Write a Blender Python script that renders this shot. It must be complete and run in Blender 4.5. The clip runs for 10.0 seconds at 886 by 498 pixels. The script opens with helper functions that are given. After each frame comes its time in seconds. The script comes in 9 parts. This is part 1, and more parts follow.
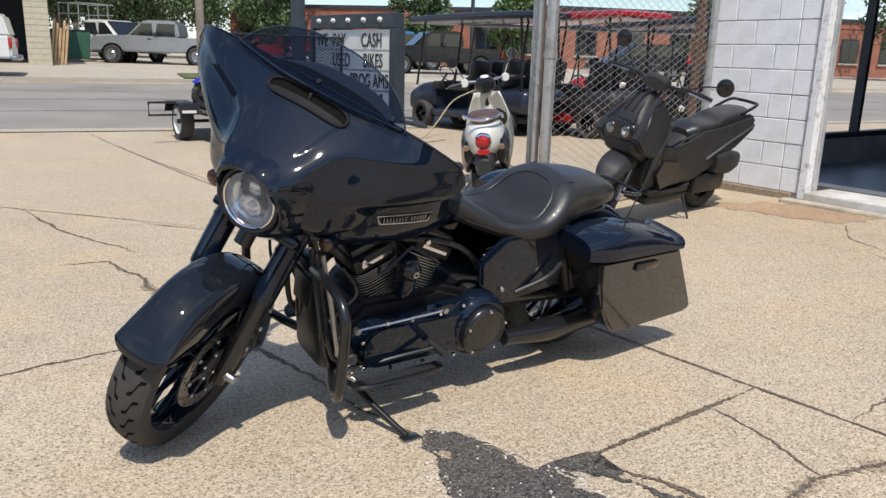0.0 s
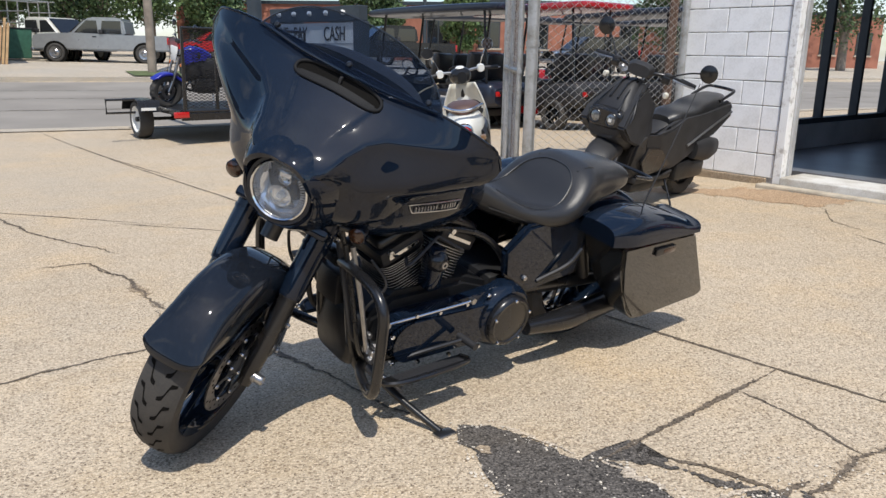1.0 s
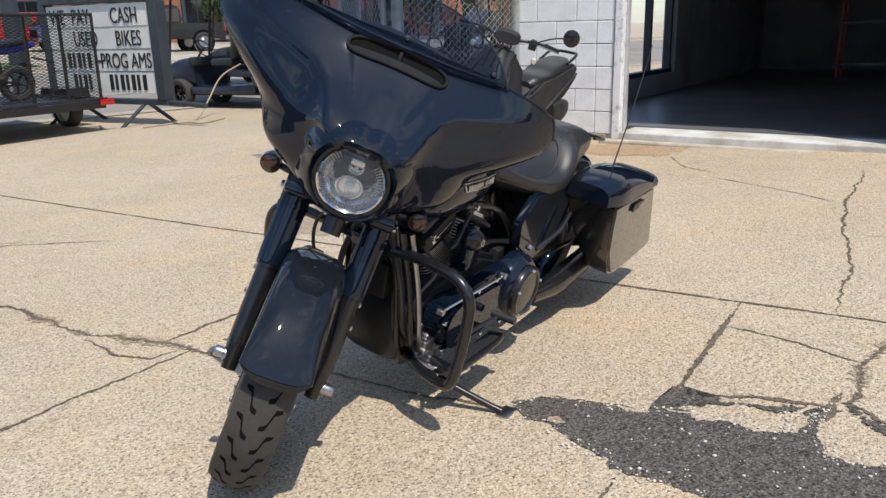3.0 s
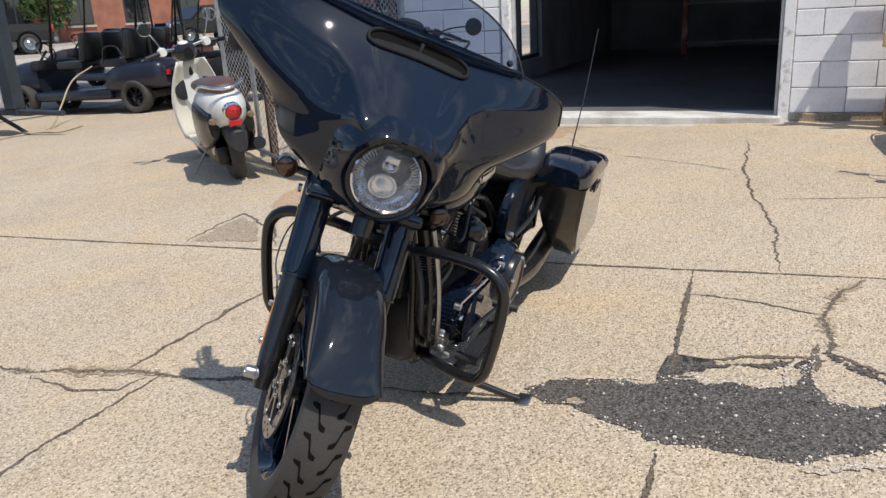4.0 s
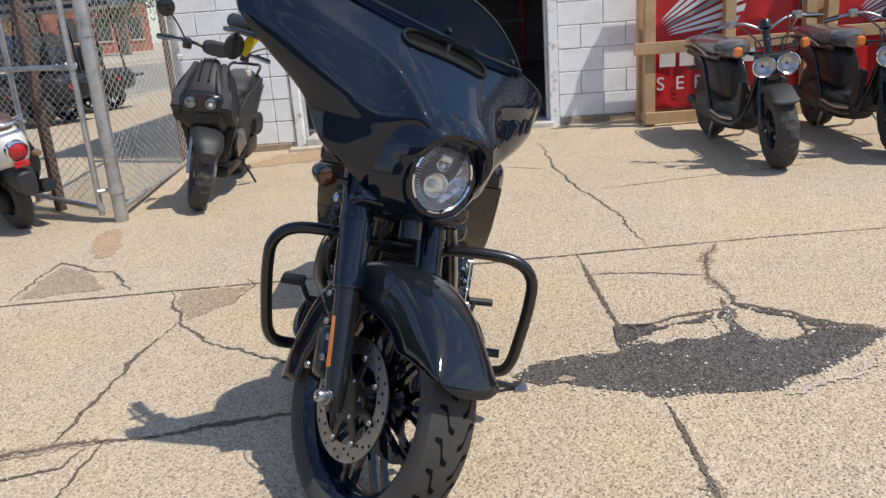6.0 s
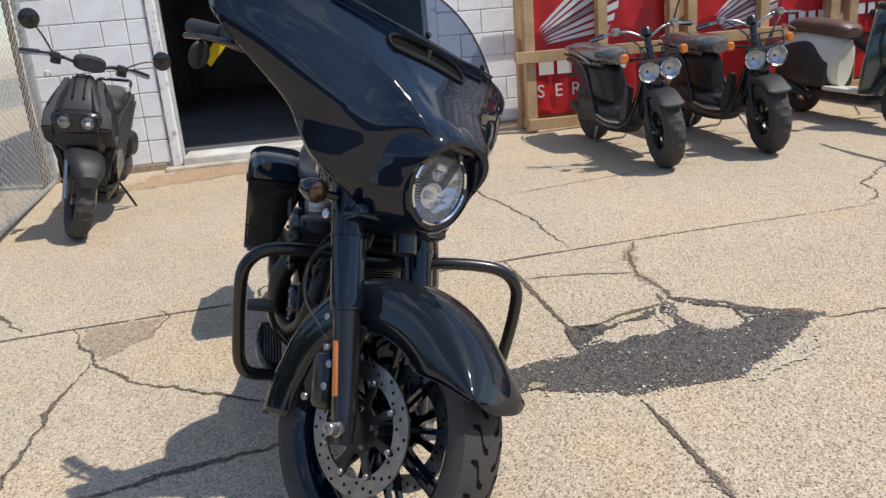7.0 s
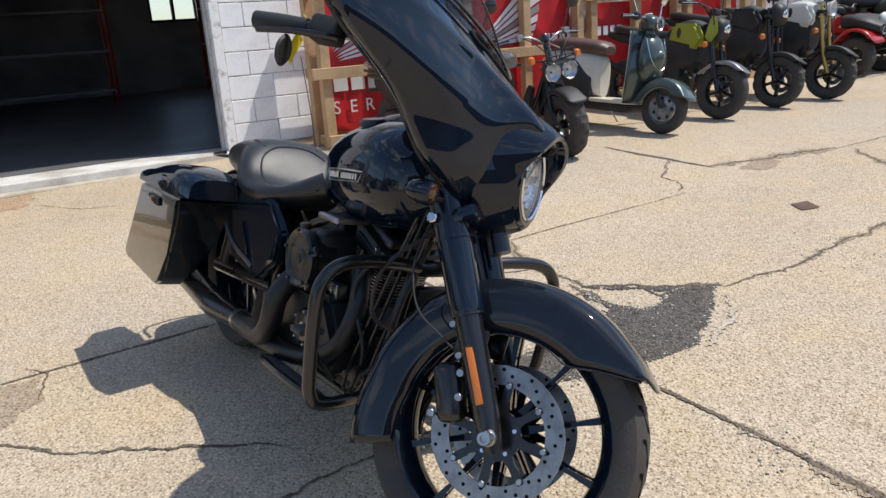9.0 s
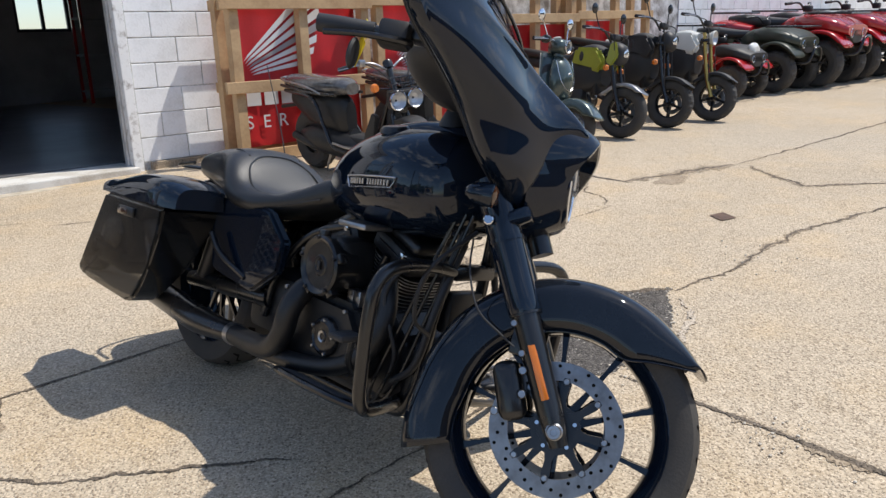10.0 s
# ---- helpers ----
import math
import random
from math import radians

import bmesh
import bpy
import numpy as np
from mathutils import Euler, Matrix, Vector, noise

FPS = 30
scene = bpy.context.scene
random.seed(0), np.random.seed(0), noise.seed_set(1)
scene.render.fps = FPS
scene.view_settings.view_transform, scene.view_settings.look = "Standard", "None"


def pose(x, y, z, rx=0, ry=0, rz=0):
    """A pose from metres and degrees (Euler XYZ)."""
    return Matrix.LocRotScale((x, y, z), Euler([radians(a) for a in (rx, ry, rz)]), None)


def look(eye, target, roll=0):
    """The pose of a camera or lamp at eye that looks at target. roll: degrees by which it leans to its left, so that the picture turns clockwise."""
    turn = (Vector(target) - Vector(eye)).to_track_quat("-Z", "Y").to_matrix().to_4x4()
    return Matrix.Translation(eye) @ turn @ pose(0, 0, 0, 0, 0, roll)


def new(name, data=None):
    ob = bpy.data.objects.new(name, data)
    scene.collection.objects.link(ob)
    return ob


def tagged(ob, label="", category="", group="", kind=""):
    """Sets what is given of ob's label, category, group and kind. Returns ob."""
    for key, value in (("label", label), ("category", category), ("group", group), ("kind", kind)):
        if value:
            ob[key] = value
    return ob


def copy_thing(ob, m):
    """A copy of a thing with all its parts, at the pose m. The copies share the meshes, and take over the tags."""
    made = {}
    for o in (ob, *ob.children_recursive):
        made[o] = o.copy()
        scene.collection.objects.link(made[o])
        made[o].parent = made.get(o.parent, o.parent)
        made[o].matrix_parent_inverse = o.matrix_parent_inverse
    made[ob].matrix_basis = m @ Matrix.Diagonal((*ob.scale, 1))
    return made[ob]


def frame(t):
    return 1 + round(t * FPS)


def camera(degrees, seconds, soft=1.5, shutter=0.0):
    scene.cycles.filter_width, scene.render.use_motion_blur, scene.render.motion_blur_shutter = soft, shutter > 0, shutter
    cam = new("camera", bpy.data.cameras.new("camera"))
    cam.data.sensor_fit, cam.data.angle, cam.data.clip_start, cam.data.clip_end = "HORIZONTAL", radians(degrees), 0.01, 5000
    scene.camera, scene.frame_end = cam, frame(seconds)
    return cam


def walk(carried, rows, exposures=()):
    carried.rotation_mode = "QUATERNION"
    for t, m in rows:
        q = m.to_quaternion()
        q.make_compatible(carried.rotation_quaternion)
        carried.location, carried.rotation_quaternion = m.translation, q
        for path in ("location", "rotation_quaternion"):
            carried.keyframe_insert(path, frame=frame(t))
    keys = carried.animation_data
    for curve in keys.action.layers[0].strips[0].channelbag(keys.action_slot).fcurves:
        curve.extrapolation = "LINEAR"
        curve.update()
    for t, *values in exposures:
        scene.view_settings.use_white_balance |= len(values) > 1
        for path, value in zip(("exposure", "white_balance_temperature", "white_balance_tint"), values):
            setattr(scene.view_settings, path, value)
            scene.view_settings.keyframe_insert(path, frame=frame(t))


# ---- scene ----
cam = camera(60.2, 10.0, soft=1.45)
PATH = [
    (0, (-0.038, 0.513, 1.178), (-0.142, 2.450, 0.690), 1.65),
    (0.5, (-0.139, 0.515, 1.161), (-0.202, 2.452, 0.669), 1.37),
    (1, (-0.283, 0.579, 1.132), (-0.267, 2.516, 0.636), 1.00),
    (1.5, (-0.476, 0.662, 1.163), (-0.341, 2.593, 0.661), 0.75),
    (2, (-0.698, 0.682, 1.156), (-0.428, 2.595, 0.639), 0.40),
    (2.5, (-0.876, 0.707, 1.132), (-0.459, 2.587, 0.591), -0.34),
    (2.7, (-0.952, 0.732, 1.121), (-0.475, 2.595, 0.574), -0.82),
    (3.8, (-1.391, 0.960, 1.138), (-0.548, 2.676, 0.551), -2.81),
    (4, (-1.471, 1.001, 1.138), (-0.564, 2.682, 0.546), -3.20),
    (4.5, (-1.644, 1.130, 1.126), (-0.582, 2.717, 0.532), -3.97),
    (5, (-1.797, 1.270, 1.155), (-0.587, 2.749, 0.564), -4.25),
    (5.2, (-1.873, 1.308, 1.152), (-0.607, 2.740, 0.564), -4.25),
    (6.3, (-2.163, 1.599, 1.117), (-0.631, 2.753, 0.552), -4.26),
    (6.5, (-2.176, 1.678, 1.122), (-0.600, 2.772, 0.559), -4.27),
    (7, (-2.241, 1.817, 1.125), (-0.565, 2.749, 0.558), -4.69),
    (7.2, (-2.298, 1.886, 1.127), (-0.587, 2.748, 0.552), -4.70),
    (7.5, (-2.347, 2.010, 1.129), (-0.588, 2.766, 0.550), -5.02),
    (8, (-2.382, 2.200, 1.108), (-0.557, 2.769, 0.521), -5.07),
    (8.2, (-2.388, 2.296, 1.116), (-0.545, 2.799, 0.527), -4.99),
    (8.5, (-2.412, 2.446, 1.143), (-0.540, 2.840, 0.561), -4.63),
    (9, (-2.477, 2.666, 1.130), (-0.572, 2.895, 0.564), -3.79),
    (9.5, (-2.556, 2.887, 1.133), (-0.632, 2.950, 0.589), -2.85),
    (10, (-2.528, 3.070, 1.121), (-0.602, 2.969, 0.589), -2.02),
]
walk(cam, [(t, look(eye, target, roll)) for t, eye, target, roll in PATH], ((0.0, 0.08), (2.5, 0.12), (4.5, 0.07), (7.0, 0.07), (8.5, 0.14), (10.0, 0.16)))

# ---- sky, sun, exposure ----
SUN = Vector((0.12, -0.54, 1.0)).normalized()
sky_world = bpy.data.worlds.new("sky")
scene.world = sky_world
sky_world.use_nodes = True
wn = sky_world.node_tree
sky_tex = wn.nodes.new("ShaderNodeTexSky")
sky_tex.sky_type = "NISHITA"
sky_tex.sun_disc = False
sky_tex.sun_elevation = math.asin(SUN.z)
sky_tex.sun_rotation = math.atan2(SUN.x, SUN.y)
sky_tex.dust_density = 0.6
sky_tex.ozone_density = 3.0
sky_tex.air_density = 1.0
# thin summer cloud over the blue
sky_co = wn.nodes.new("ShaderNodeTexCoord")
sky_map = wn.nodes.new("ShaderNodeMapping")
sky_map.inputs["Scale"].default_value = (1.0, 1.0, 2.6)
sky_noise = wn.nodes.new("ShaderNodeTexNoise")
sky_noise.inputs["Scale"].default_value = 2.6
sky_noise.inputs["Detail"].default_value = 9.0
sky_noise.inputs["Roughness"].default_value = 0.6
sky_ramp = wn.nodes.new("ShaderNodeValToRGB")
sky_ramp.color_ramp.elements[0].position = 0.53
sky_ramp.color_ramp.elements[1].position = 0.74
sky_mix = wn.nodes.new("ShaderNodeMix")
sky_mix.data_type = "RGBA"
sky_mix.inputs["B"].default_value = (7.5, 7.8, 8.4, 1)
wn.links.new(sky_co.outputs["Generated"], sky_map.inputs["Vector"])
wn.links.new(sky_map.outputs["Vector"], sky_noise.inputs["Vector"])
wn.links.new(sky_noise.outputs["Fac"], sky_ramp.inputs["Fac"])
wn.links.new(sky_ramp.outputs["Color"], sky_mix.inputs["Factor"])
wn.links.new(sky_tex.outputs["Color"], sky_mix.inputs["A"])
wn.links.new(sky_mix.outputs["Result"], wn.nodes["Background"].inputs["Color"])
wn.nodes["Background"].inputs["Strength"].default_value = 0.148
sun_lamp = bpy.data.lights.new("sun", "SUN")
sun_lamp.energy = 3.8
sun_lamp.angle = radians(0.55)
sun_lamp.color = (1.0, 0.948, 0.86)
sun_ob = new("sun", sun_lamp)
sun_ob.matrix_world = look(SUN * 30, (0, 0, 0))


# ---- materials ----
def surface(name, base, rough=0.5, metal=0.0, var=0.15, scale=6.0, bump=0.1, grain=90.0, coat=0.0, tint=None, spec=0.5, patch=0.55, trans=0.0):
    """A procedural surface: base colour with large and small variation, and fine relief."""
    m = bpy.data.materials.new(name)
    m.use_nodes = True
    n, l = m.node_tree.nodes, m.node_tree.links
    b = n["Principled BSDF"]
    tc = n.new("ShaderNodeTexCoord")
    big = n.new("ShaderNodeTexNoise")
    big.inputs["Scale"].default_value = scale
    big.inputs["Detail"].default_value = 5.0
    fine = n.new("ShaderNodeTexNoise")
    fine.inputs["Scale"].default_value = grain
    fine.inputs["Detail"].default_value = 4.0
    l.new(tc.outputs["Object"], big.inputs["Vector"])
    l.new(tc.outputs["Object"], fine.inputs["Vector"])
    mix = n.new("ShaderNodeMix")
    mix.data_type = "RGBA"
    other = tint if tint else [c * (1 - var) for c in base]
    mix.inputs["A"].default_value = (*[min(1, c * (1 + var * 0.5)) for c in base], 1)
    mix.inputs["B"].default_value = (*other, 1)
    ramp = n.new("ShaderNodeMapRange")
    ramp.inputs["From Min"].default_value = patch - 0.17
    ramp.inputs["From Max"].default_value = patch + 0.17
    add = n.new("ShaderNodeMath")
    add.operation = "MULTIPLY_ADD"
    add.inputs[1].default_value = 0.35
    l.new(fine.outputs["Fac"], add.inputs[0])
    sub = n.new("ShaderNodeMath")
    sub.operation = "SUBTRACT"
    sub.inputs[1].default_value = 0.175
    l.new(big.outputs["Fac"], sub.inputs[0])
    l.new(sub.outputs[0], add.inputs[2])
    l.new(add.outputs[0], ramp.inputs["Value"])
    l.new(ramp.outputs[0], mix.inputs["Factor"])
    l.new(mix.outputs["Result"], b.inputs["Base Color"])
    rr = n.new("ShaderNodeMapRange")
    rr.inputs["To Min"].default_value = max(0.02, rough * (0.8 if rough > 0.1 else 0.9))
    rr.inputs["To Max"].default_value = min(1.0, rough * (1.2 if rough > 0.1 else 1.15))
    l.new(big.outputs["Fac"], rr.inputs["Value"])
    l.new(rr.outputs[0], b.inputs["Roughness"])
    b.inputs["Metallic"].default_value = metal
    b.inputs["Specular IOR Level"].default_value = spec
    b.inputs["Coat Weight"].default_value = coat
    b.inputs["Coat Roughness"].default_value = 0.03
    b.inputs["Transmission Weight"].default_value = trans
    if bump > 0:
        bp = n.new("ShaderNodeBump")
        bp.inputs["Strength"].default_value = bump
        bp.inputs["Distance"].default_value = 0.004
        l.new(fine.outputs["Fac"], bp.inputs["Height"])
        l.new(bp.outputs["Normal"], b.inputs["Normal"])
    return m


def glass(name, color=(1, 1, 1), rough=0.02, ior=1.45):
    m = bpy.data.materials.new(name)
    m.use_nodes = True
    b = m.node_tree.nodes["Principled BSDF"]
    b.inputs["Base Color"].default_value = (*color, 1)
    b.inputs["Roughness"].default_value = rough
    b.inputs["Transmission Weight"].default_value = 1.0
    b.inputs["IOR"].default_value = ior
    return m


def tinted(name, color, clear=0.5, rough=0.03, face=(0.004, 0.006, 0.010)):
    """A thin tinted sheet: part of the light goes straight through, and the face shines."""
    m = bpy.data.materials.new(name)
    m.use_nodes = True
    n, l = m.node_tree.nodes, m.node_tree.links
    out = n["Material Output"]
    b = n["Principled BSDF"]
    b.inputs["Base Color"].default_value = (*face, 1)
    b.inputs["Roughness"].default_value = rough
    b.inputs["Coat Weight"].default_value = 0.3
    tr = n.new("ShaderNodeBsdfTransparent")
    tr.inputs["Color"].default_value = (*color, 1)
    mx = n.new("ShaderNodeMixShader")
    mx.inputs["Fac"].default_value = 1 - clear
    l.new(tr.outputs[0], mx.inputs[1])
    l.new(b.outputs[0], mx.inputs[2])
    l.new(mx.outputs[0], out.inputs["Surface"])
    return m


def concrete_material(name, light, dark, pebble, pale=1.45):
    """Exposed-aggregate concrete: sandy paste, tan and dark pebbles, broad stains, pitted relief."""
    m = bpy.data.materials.new(name)
    m.use_nodes = True
    n, l = m.node_tree.nodes, m.node_tree.links
    b = n["Principled BSDF"]
    tc = n.new("ShaderNodeTexCoord")
    def noise_node(scale, detail=4.0, rough=0.55):
        t = n.new("ShaderNodeTexNoise")
        t.inputs["Scale"].default_value = scale
        t.inputs["Detail"].default_value = detail
        t.inputs["Roughness"].default_value = rough
        l.new(tc.outputs["Object"], t.inputs["Vector"])
        return t
    def ranged(sock, lo, hi, a=0.0, z=1.0):
        r = n.new("ShaderNodeMapRange")
        r.inputs["From Min"].default_value, r.inputs["From Max"].default_value = lo, hi
        r.inputs["To Min"].default_value, r.inputs["To Max"].default_value = a, z
        l.new(sock, r.inputs["Value"])
        return r.outputs[0]
    def mixed(fac, a, c):
        x = n.new("ShaderNodeMix")
        x.data_type = "RGBA"
        l.new(fac, x.inputs["Factor"])
        for key, v in (("A", a), ("B", c)):
            if isinstance(v, tuple):
                x.inputs[key].default_value = (*v, 1)
            else:
                l.new(v, x.inputs[key])
        return x.outputs["Result"]
    broad, mid, fine = noise_node(0.55, 6), noise_node(5.0, 6, 0.65), noise_node(160.0, 3)
    patchy = noise_node(1.7, 5, 0.6)
    col = mixed(ranged(broad.outputs["Fac"], 0.36, 0.64), light, dark)
    stain = tuple(c * k for c, k in zip(dark, (0.86, 0.80, 0.70)))
    col = mixed(ranged(mid.outputs["Fac"], 0.50, 0.70, 0, 0.5), col, stain)
    warm = tuple(min(1, c * k) for c, k in zip(light, (1.04, 0.95, 0.80)))
    col = mixed(ranged(patchy.outputs["Fac"], 0.48, 0.66, 0, 0.8), col, warm)
    grey = tuple(c * k for c, k in zip(light, (0.84, 0.88, 0.94)))
    col = mixed(ranged(noise_node(0.32, 5, 0.6).outputs["Fac"], 0.50, 0.64, 0, 0.75), col, grey)
    def grains(scale):
        v = n.new("ShaderNodeTexVoronoi")
        v.inputs["Scale"].default_value = scale
        l.new(tc.outputs["Object"], v.inputs["Vector"])
        s = n.new("ShaderNodeSeparateColor")
        l.new(v.outputs["Color"], s.inputs["Color"])
        return v, s
    def times(a, c):
        k = n.new("ShaderNodeMath")
        k.operation = "MULTIPLY"
        l.new(a, k.inputs[0])
        l.new(c, k.inputs[1])
        return k.outputs[0]
    cream = tuple(min(1, c * pale) for c in light)
    # sand: every small grain has its own tone
    vs, ss = grains(170.0)
    col = mixed(ranged(ss.outputs["Red"], 0.0, 1.0, 0.0, 0.56), col, mixed(ranged(ss.outputs["Green"], 0.35, 0.65), pebble, cream))
    # pebbles, some pale, some brown
    vor, sep = grains(88.0)
    stone = ranged(vor.outputs["Distance"], 0.30, 0.46, 1.0, 0.0)
    both = times(stone, ranged(sep.outputs["Red"], 0.46, 0.54, 0.0, 0.74))
    col = mixed(both, col, mixed(ranged(sep.outputs["Green"], 0.45, 0.55), pebble, cream))
    # few dark stones
    vor2, sep2 = grains(40.0)
    dd = times(ranged(vor2.outputs["Distance"], 0.10, 0.22, 1.0, 0.0), ranged(sep2.outputs["Blue"], 0.74, 0.80, 0.0, 0.8))
    col = mixed(dd, col, tuple(c * 0.45 for c in pebble))
    # pits and specks of grit, dark and pale
    vor3, sep3 = grains(125.0)
    spot = ranged(vor3.outputs["Distance"], 0.26, 0.36, 1.0, 0.0)
    col = mixed(times(spot, ranged(sep3.outputs["Red"], 0.84, 0.88, 0.0, 0.85)), col, tuple(c * 0.36 for c in pebble))
    col = mixed(times(spot, ranged(sep3.outputs["Green"], 0.88, 0.92, 0.0, 0.7)), col, cream)
    l.new(col, b.inputs["Base Color"])
    b.inputs["Roughness"].default_value = 0.9
    b.inputs["Specular IOR Level"].default_value = 0.25
    hs = n.new("ShaderNodeMath")
    hs.operation = "MULTIPLY_ADD"
    hs.inputs[1].default_value = 0.5
    l.new(fine.outputs["Fac"], hs.inputs[0])
    l.new(stone, hs.inputs[2])
    bp = n.new("ShaderNodeBump")
    bp.inputs["Strength"].default_value = 0.8
    bp.inputs["Distance"].default_value = 0.004
    l.new(hs.outputs[0], bp.inputs["Height"])
    l.new(bp.outputs["Normal"], b.inputs["Normal"])
    return m


def glow_off(name, base, rough=0.35, coat=0.6):
    """Deep coloured plastic lens."""
    return surface(name, base, rough=rough, coat=coat, var=0.1, bump=0.0)


M_CONCRETE = concrete_material("aggregate_concrete", (0.548, 0.455, 0.338), (0.455, 0.374, 0.272), (0.255, 0.190, 0.133))
M_WALK = concrete_material("pale_concrete", (0.50, 0.44, 0.36), (0.41, 0.36, 0.29), (0.29, 0.25, 0.20))
M_ASPHALT = concrete_material("asphalt_patch", (0.108, 0.097, 0.087), (0.080, 0.072, 0.065), (0.016, 0.0150, 0.0140), 2.3)
M_ROAD = surface("road_asphalt", (0.265, 0.240, 0.208), rough=0.9, var=0.2, scale=0.4, grain=60, bump=0.3)
M_CRACK = concrete_material("crack_dirt", (0.180, 0.146, 0.112), (0.115, 0.093, 0.072), (0.034, 0.028, 0.023))
M_TAR = surface("joint_tar", (0.10, 0.085, 0.068), rough=0.85, var=0.3, scale=9, grain=80, bump=0.3)
M_SPALL = concrete_material("spalled_concrete", (0.400, 0.322, 0.235), (0.320, 0.255, 0.185), (0.150, 0.112, 0.078))
M_PALE = concrete_material("fresh_broken_concrete", (0.560, 0.480, 0.385), (0.470, 0.395, 0.310), (0.270, 0.215, 0.160))
M_CHIP = surface("pale_chips", (0.62, 0.56, 0.47), rough=0.9, var=0.3, scale=40, bump=0.0)
M_RUST = concrete_material("rust_stained_concrete", (0.490, 0.360, 0.240), (0.420, 0.285, 0.175), (0.215, 0.130, 0.080))
M_UNSEENWALL = surface("unseen_wall_brown", (0.085, 0.072, 0.060), rough=0.9, var=0.3, scale=1.5, bump=0.2)
M_GRASS = surface("lawn", (0.10, 0.125, 0.045), rough=0.9, var=0.4, scale=3, grain=50, bump=0.6)
M_BLACK = surface("gloss_black_paint", (0.0050, 0.0098, 0.0200), rough=0.5, coat=1.0, var=0.2, bump=0.0, spec=0.0)
M_BAG = surface("gloss_black_bag_paint", (0.006, 0.0062, 0.007), rough=0.22, coat=0.8, var=0.2, bump=0.0, spec=0.5)
M_SATIN = surface("satin_black_metal", (0.010, 0.010, 0.011), rough=0.28, var=0.25, bump=0.03, spec=0.5, coat=0.3)
M_MATTE = surface("matte_black_plastic", (0.022, 0.022, 0.024), rough=0.55, var=0.3, bump=0.08, grain=220)
M_DARK = surface("black_engine_finish", (0.012, 0.012, 0.013), rough=0.42, var=0.35, scale=14, bump=0.15, grain=180)
M_FIN = surface("machined_fin_edge", (0.62, 0.62, 0.63), rough=0.42, metal=0.85, var=0.3)
M_CHROME = surface("chrome", (0.72, 0.73, 0.75), rough=0.08, metal=1.0, var=0.08, bump=0.0)
M_STEEL = surface("brushed_steel", (0.42, 0.42, 0.43), rough=0.32, metal=1.0, var=0.2, scale=20)
M_ROTOR = surface("brake_rotor_steel", (0.30, 0.29, 0.29), rough=0.34, metal=1.0, var=0.25, scale=30)
M_TYRE = surface("tyre_rubber", (0.034, 0.0325, 0.031), rough=0.78, var=0.4, scale=10, bump=0.2, grain=160, tint=(0.066, 0.060, 0.053))
M_SEAT = surface("black_vinyl", (0.020, 0.020, 0.021), rough=0.37, coat=0.2, var=0.25, bump=0.25, grain=320)
M_SMOKE = glow_off("smoked_amber_lens", (0.055, 0.020, 0.008), rough=0.15)
M_REDLENS = glow_off("red_lens", (0.45, 0.012, 0.012), rough=0.2)
M_SIGNAL = glow_off("pale_amber_lens", (0.22, 0.13, 0.07), rough=0.2)
M_ORANGE = glow_off("orange_reflector", (0.75, 0.20, 0.02), rough=0.3)
M_SHIELD = tinted("smoked_windshield", (0.62, 0.68, 0.78), clear=0.85, face=(0.010, 0.016, 0.028))
M_SHIELDEDGE = surface("smoked_acrylic_edge", (0.012, 0.014, 0.018), rough=0.2, coat=0.6, var=0.1, bump=0.0)
M_YELLOW = surface("yellow_tag", (0.80, 0.62, 0.02), rough=0.5, var=0.05)
M_SILVER = surface("silver_emblem", (0.62, 0.62, 0.63), rough=0.25, metal=1.0, var=0.1)
M_BLOCK = surface("white_painted_block", (0.87, 0.875, 0.88), rough=0.75, var=0.12, scale=3.0, bump=0.35, grain=55, tint=(0.70, 0.70, 0.69), patch=0.62)
M_MORTAR = surface("painted_mortar", (0.66, 0.66, 0.655), rough=0.9, var=0.35, tint=(0.22, 0.20, 0.18), patch=0.50, scale=7, bump=0.4, grain=60)
M_TRIM = surface("weathered_white_trim", (0.78, 0.78, 0.77), rough=0.7, var=0.3, scale=16, tint=(0.30, 0.26, 0.22), patch=0.68, bump=0.5)
M_DOORSTEEL = surface("grey_door_track", (0.55, 0.55, 0.55), rough=0.5, metal=0.2, var=0.25)
M_INTERIOR = surface("dim_interior_wall", (0.38, 0.385, 0.40), rough=0.85, var=0.3, scale=1.5)
M_SHOPFLOOR = surface("shop_floor_paint", (0.15, 0.15, 0.158), rough=0.35, var=0.3, scale=1.2)
M_GALV = surface("galvanised_steel", (0.46, 0.46, 0.45), rough=0.45, metal=0.7, var=0.25, scale=12, tint=(0.30, 0.28, 0.24), patch=0.62)
M_RUSTY = surface("rusty_brown_metal", (0.11, 0.065, 0.045), rough=0.8, var=0.4, scale=9)
M_LUMBER = surface("pine_lumber", (0.52, 0.35, 0.19), rough=0.75, var=0.2, scale=4, tint=(0.40, 0.25, 0.13), grain=40, bump=0.2)
M_BANNER = surface("red_banner_vinyl", (0.50, 0.018, 0.022), rough=0.4, var=0.2, scale=2.2, bump=0.0)
M_BANNERWHITE = surface("white_banner_print", (0.70, 0.70, 0.71), rough=0.45, var=0.06, bump=0.0)
M_BANNERGREY = surface("grey_banner_print", (0.30, 0.28, 0.29), rough=0.5, var=0.1, bump=0.0)
M_WHITE = surface("white_paint", (0.72, 0.72, 0.68), rough=0.25, coat=0.5, var=0.06, bump=0.0)
M_CREAM = surface("cream_plastic", (0.66, 0.63, 0.54), rough=0.4, var=0.08, bump=0.0)
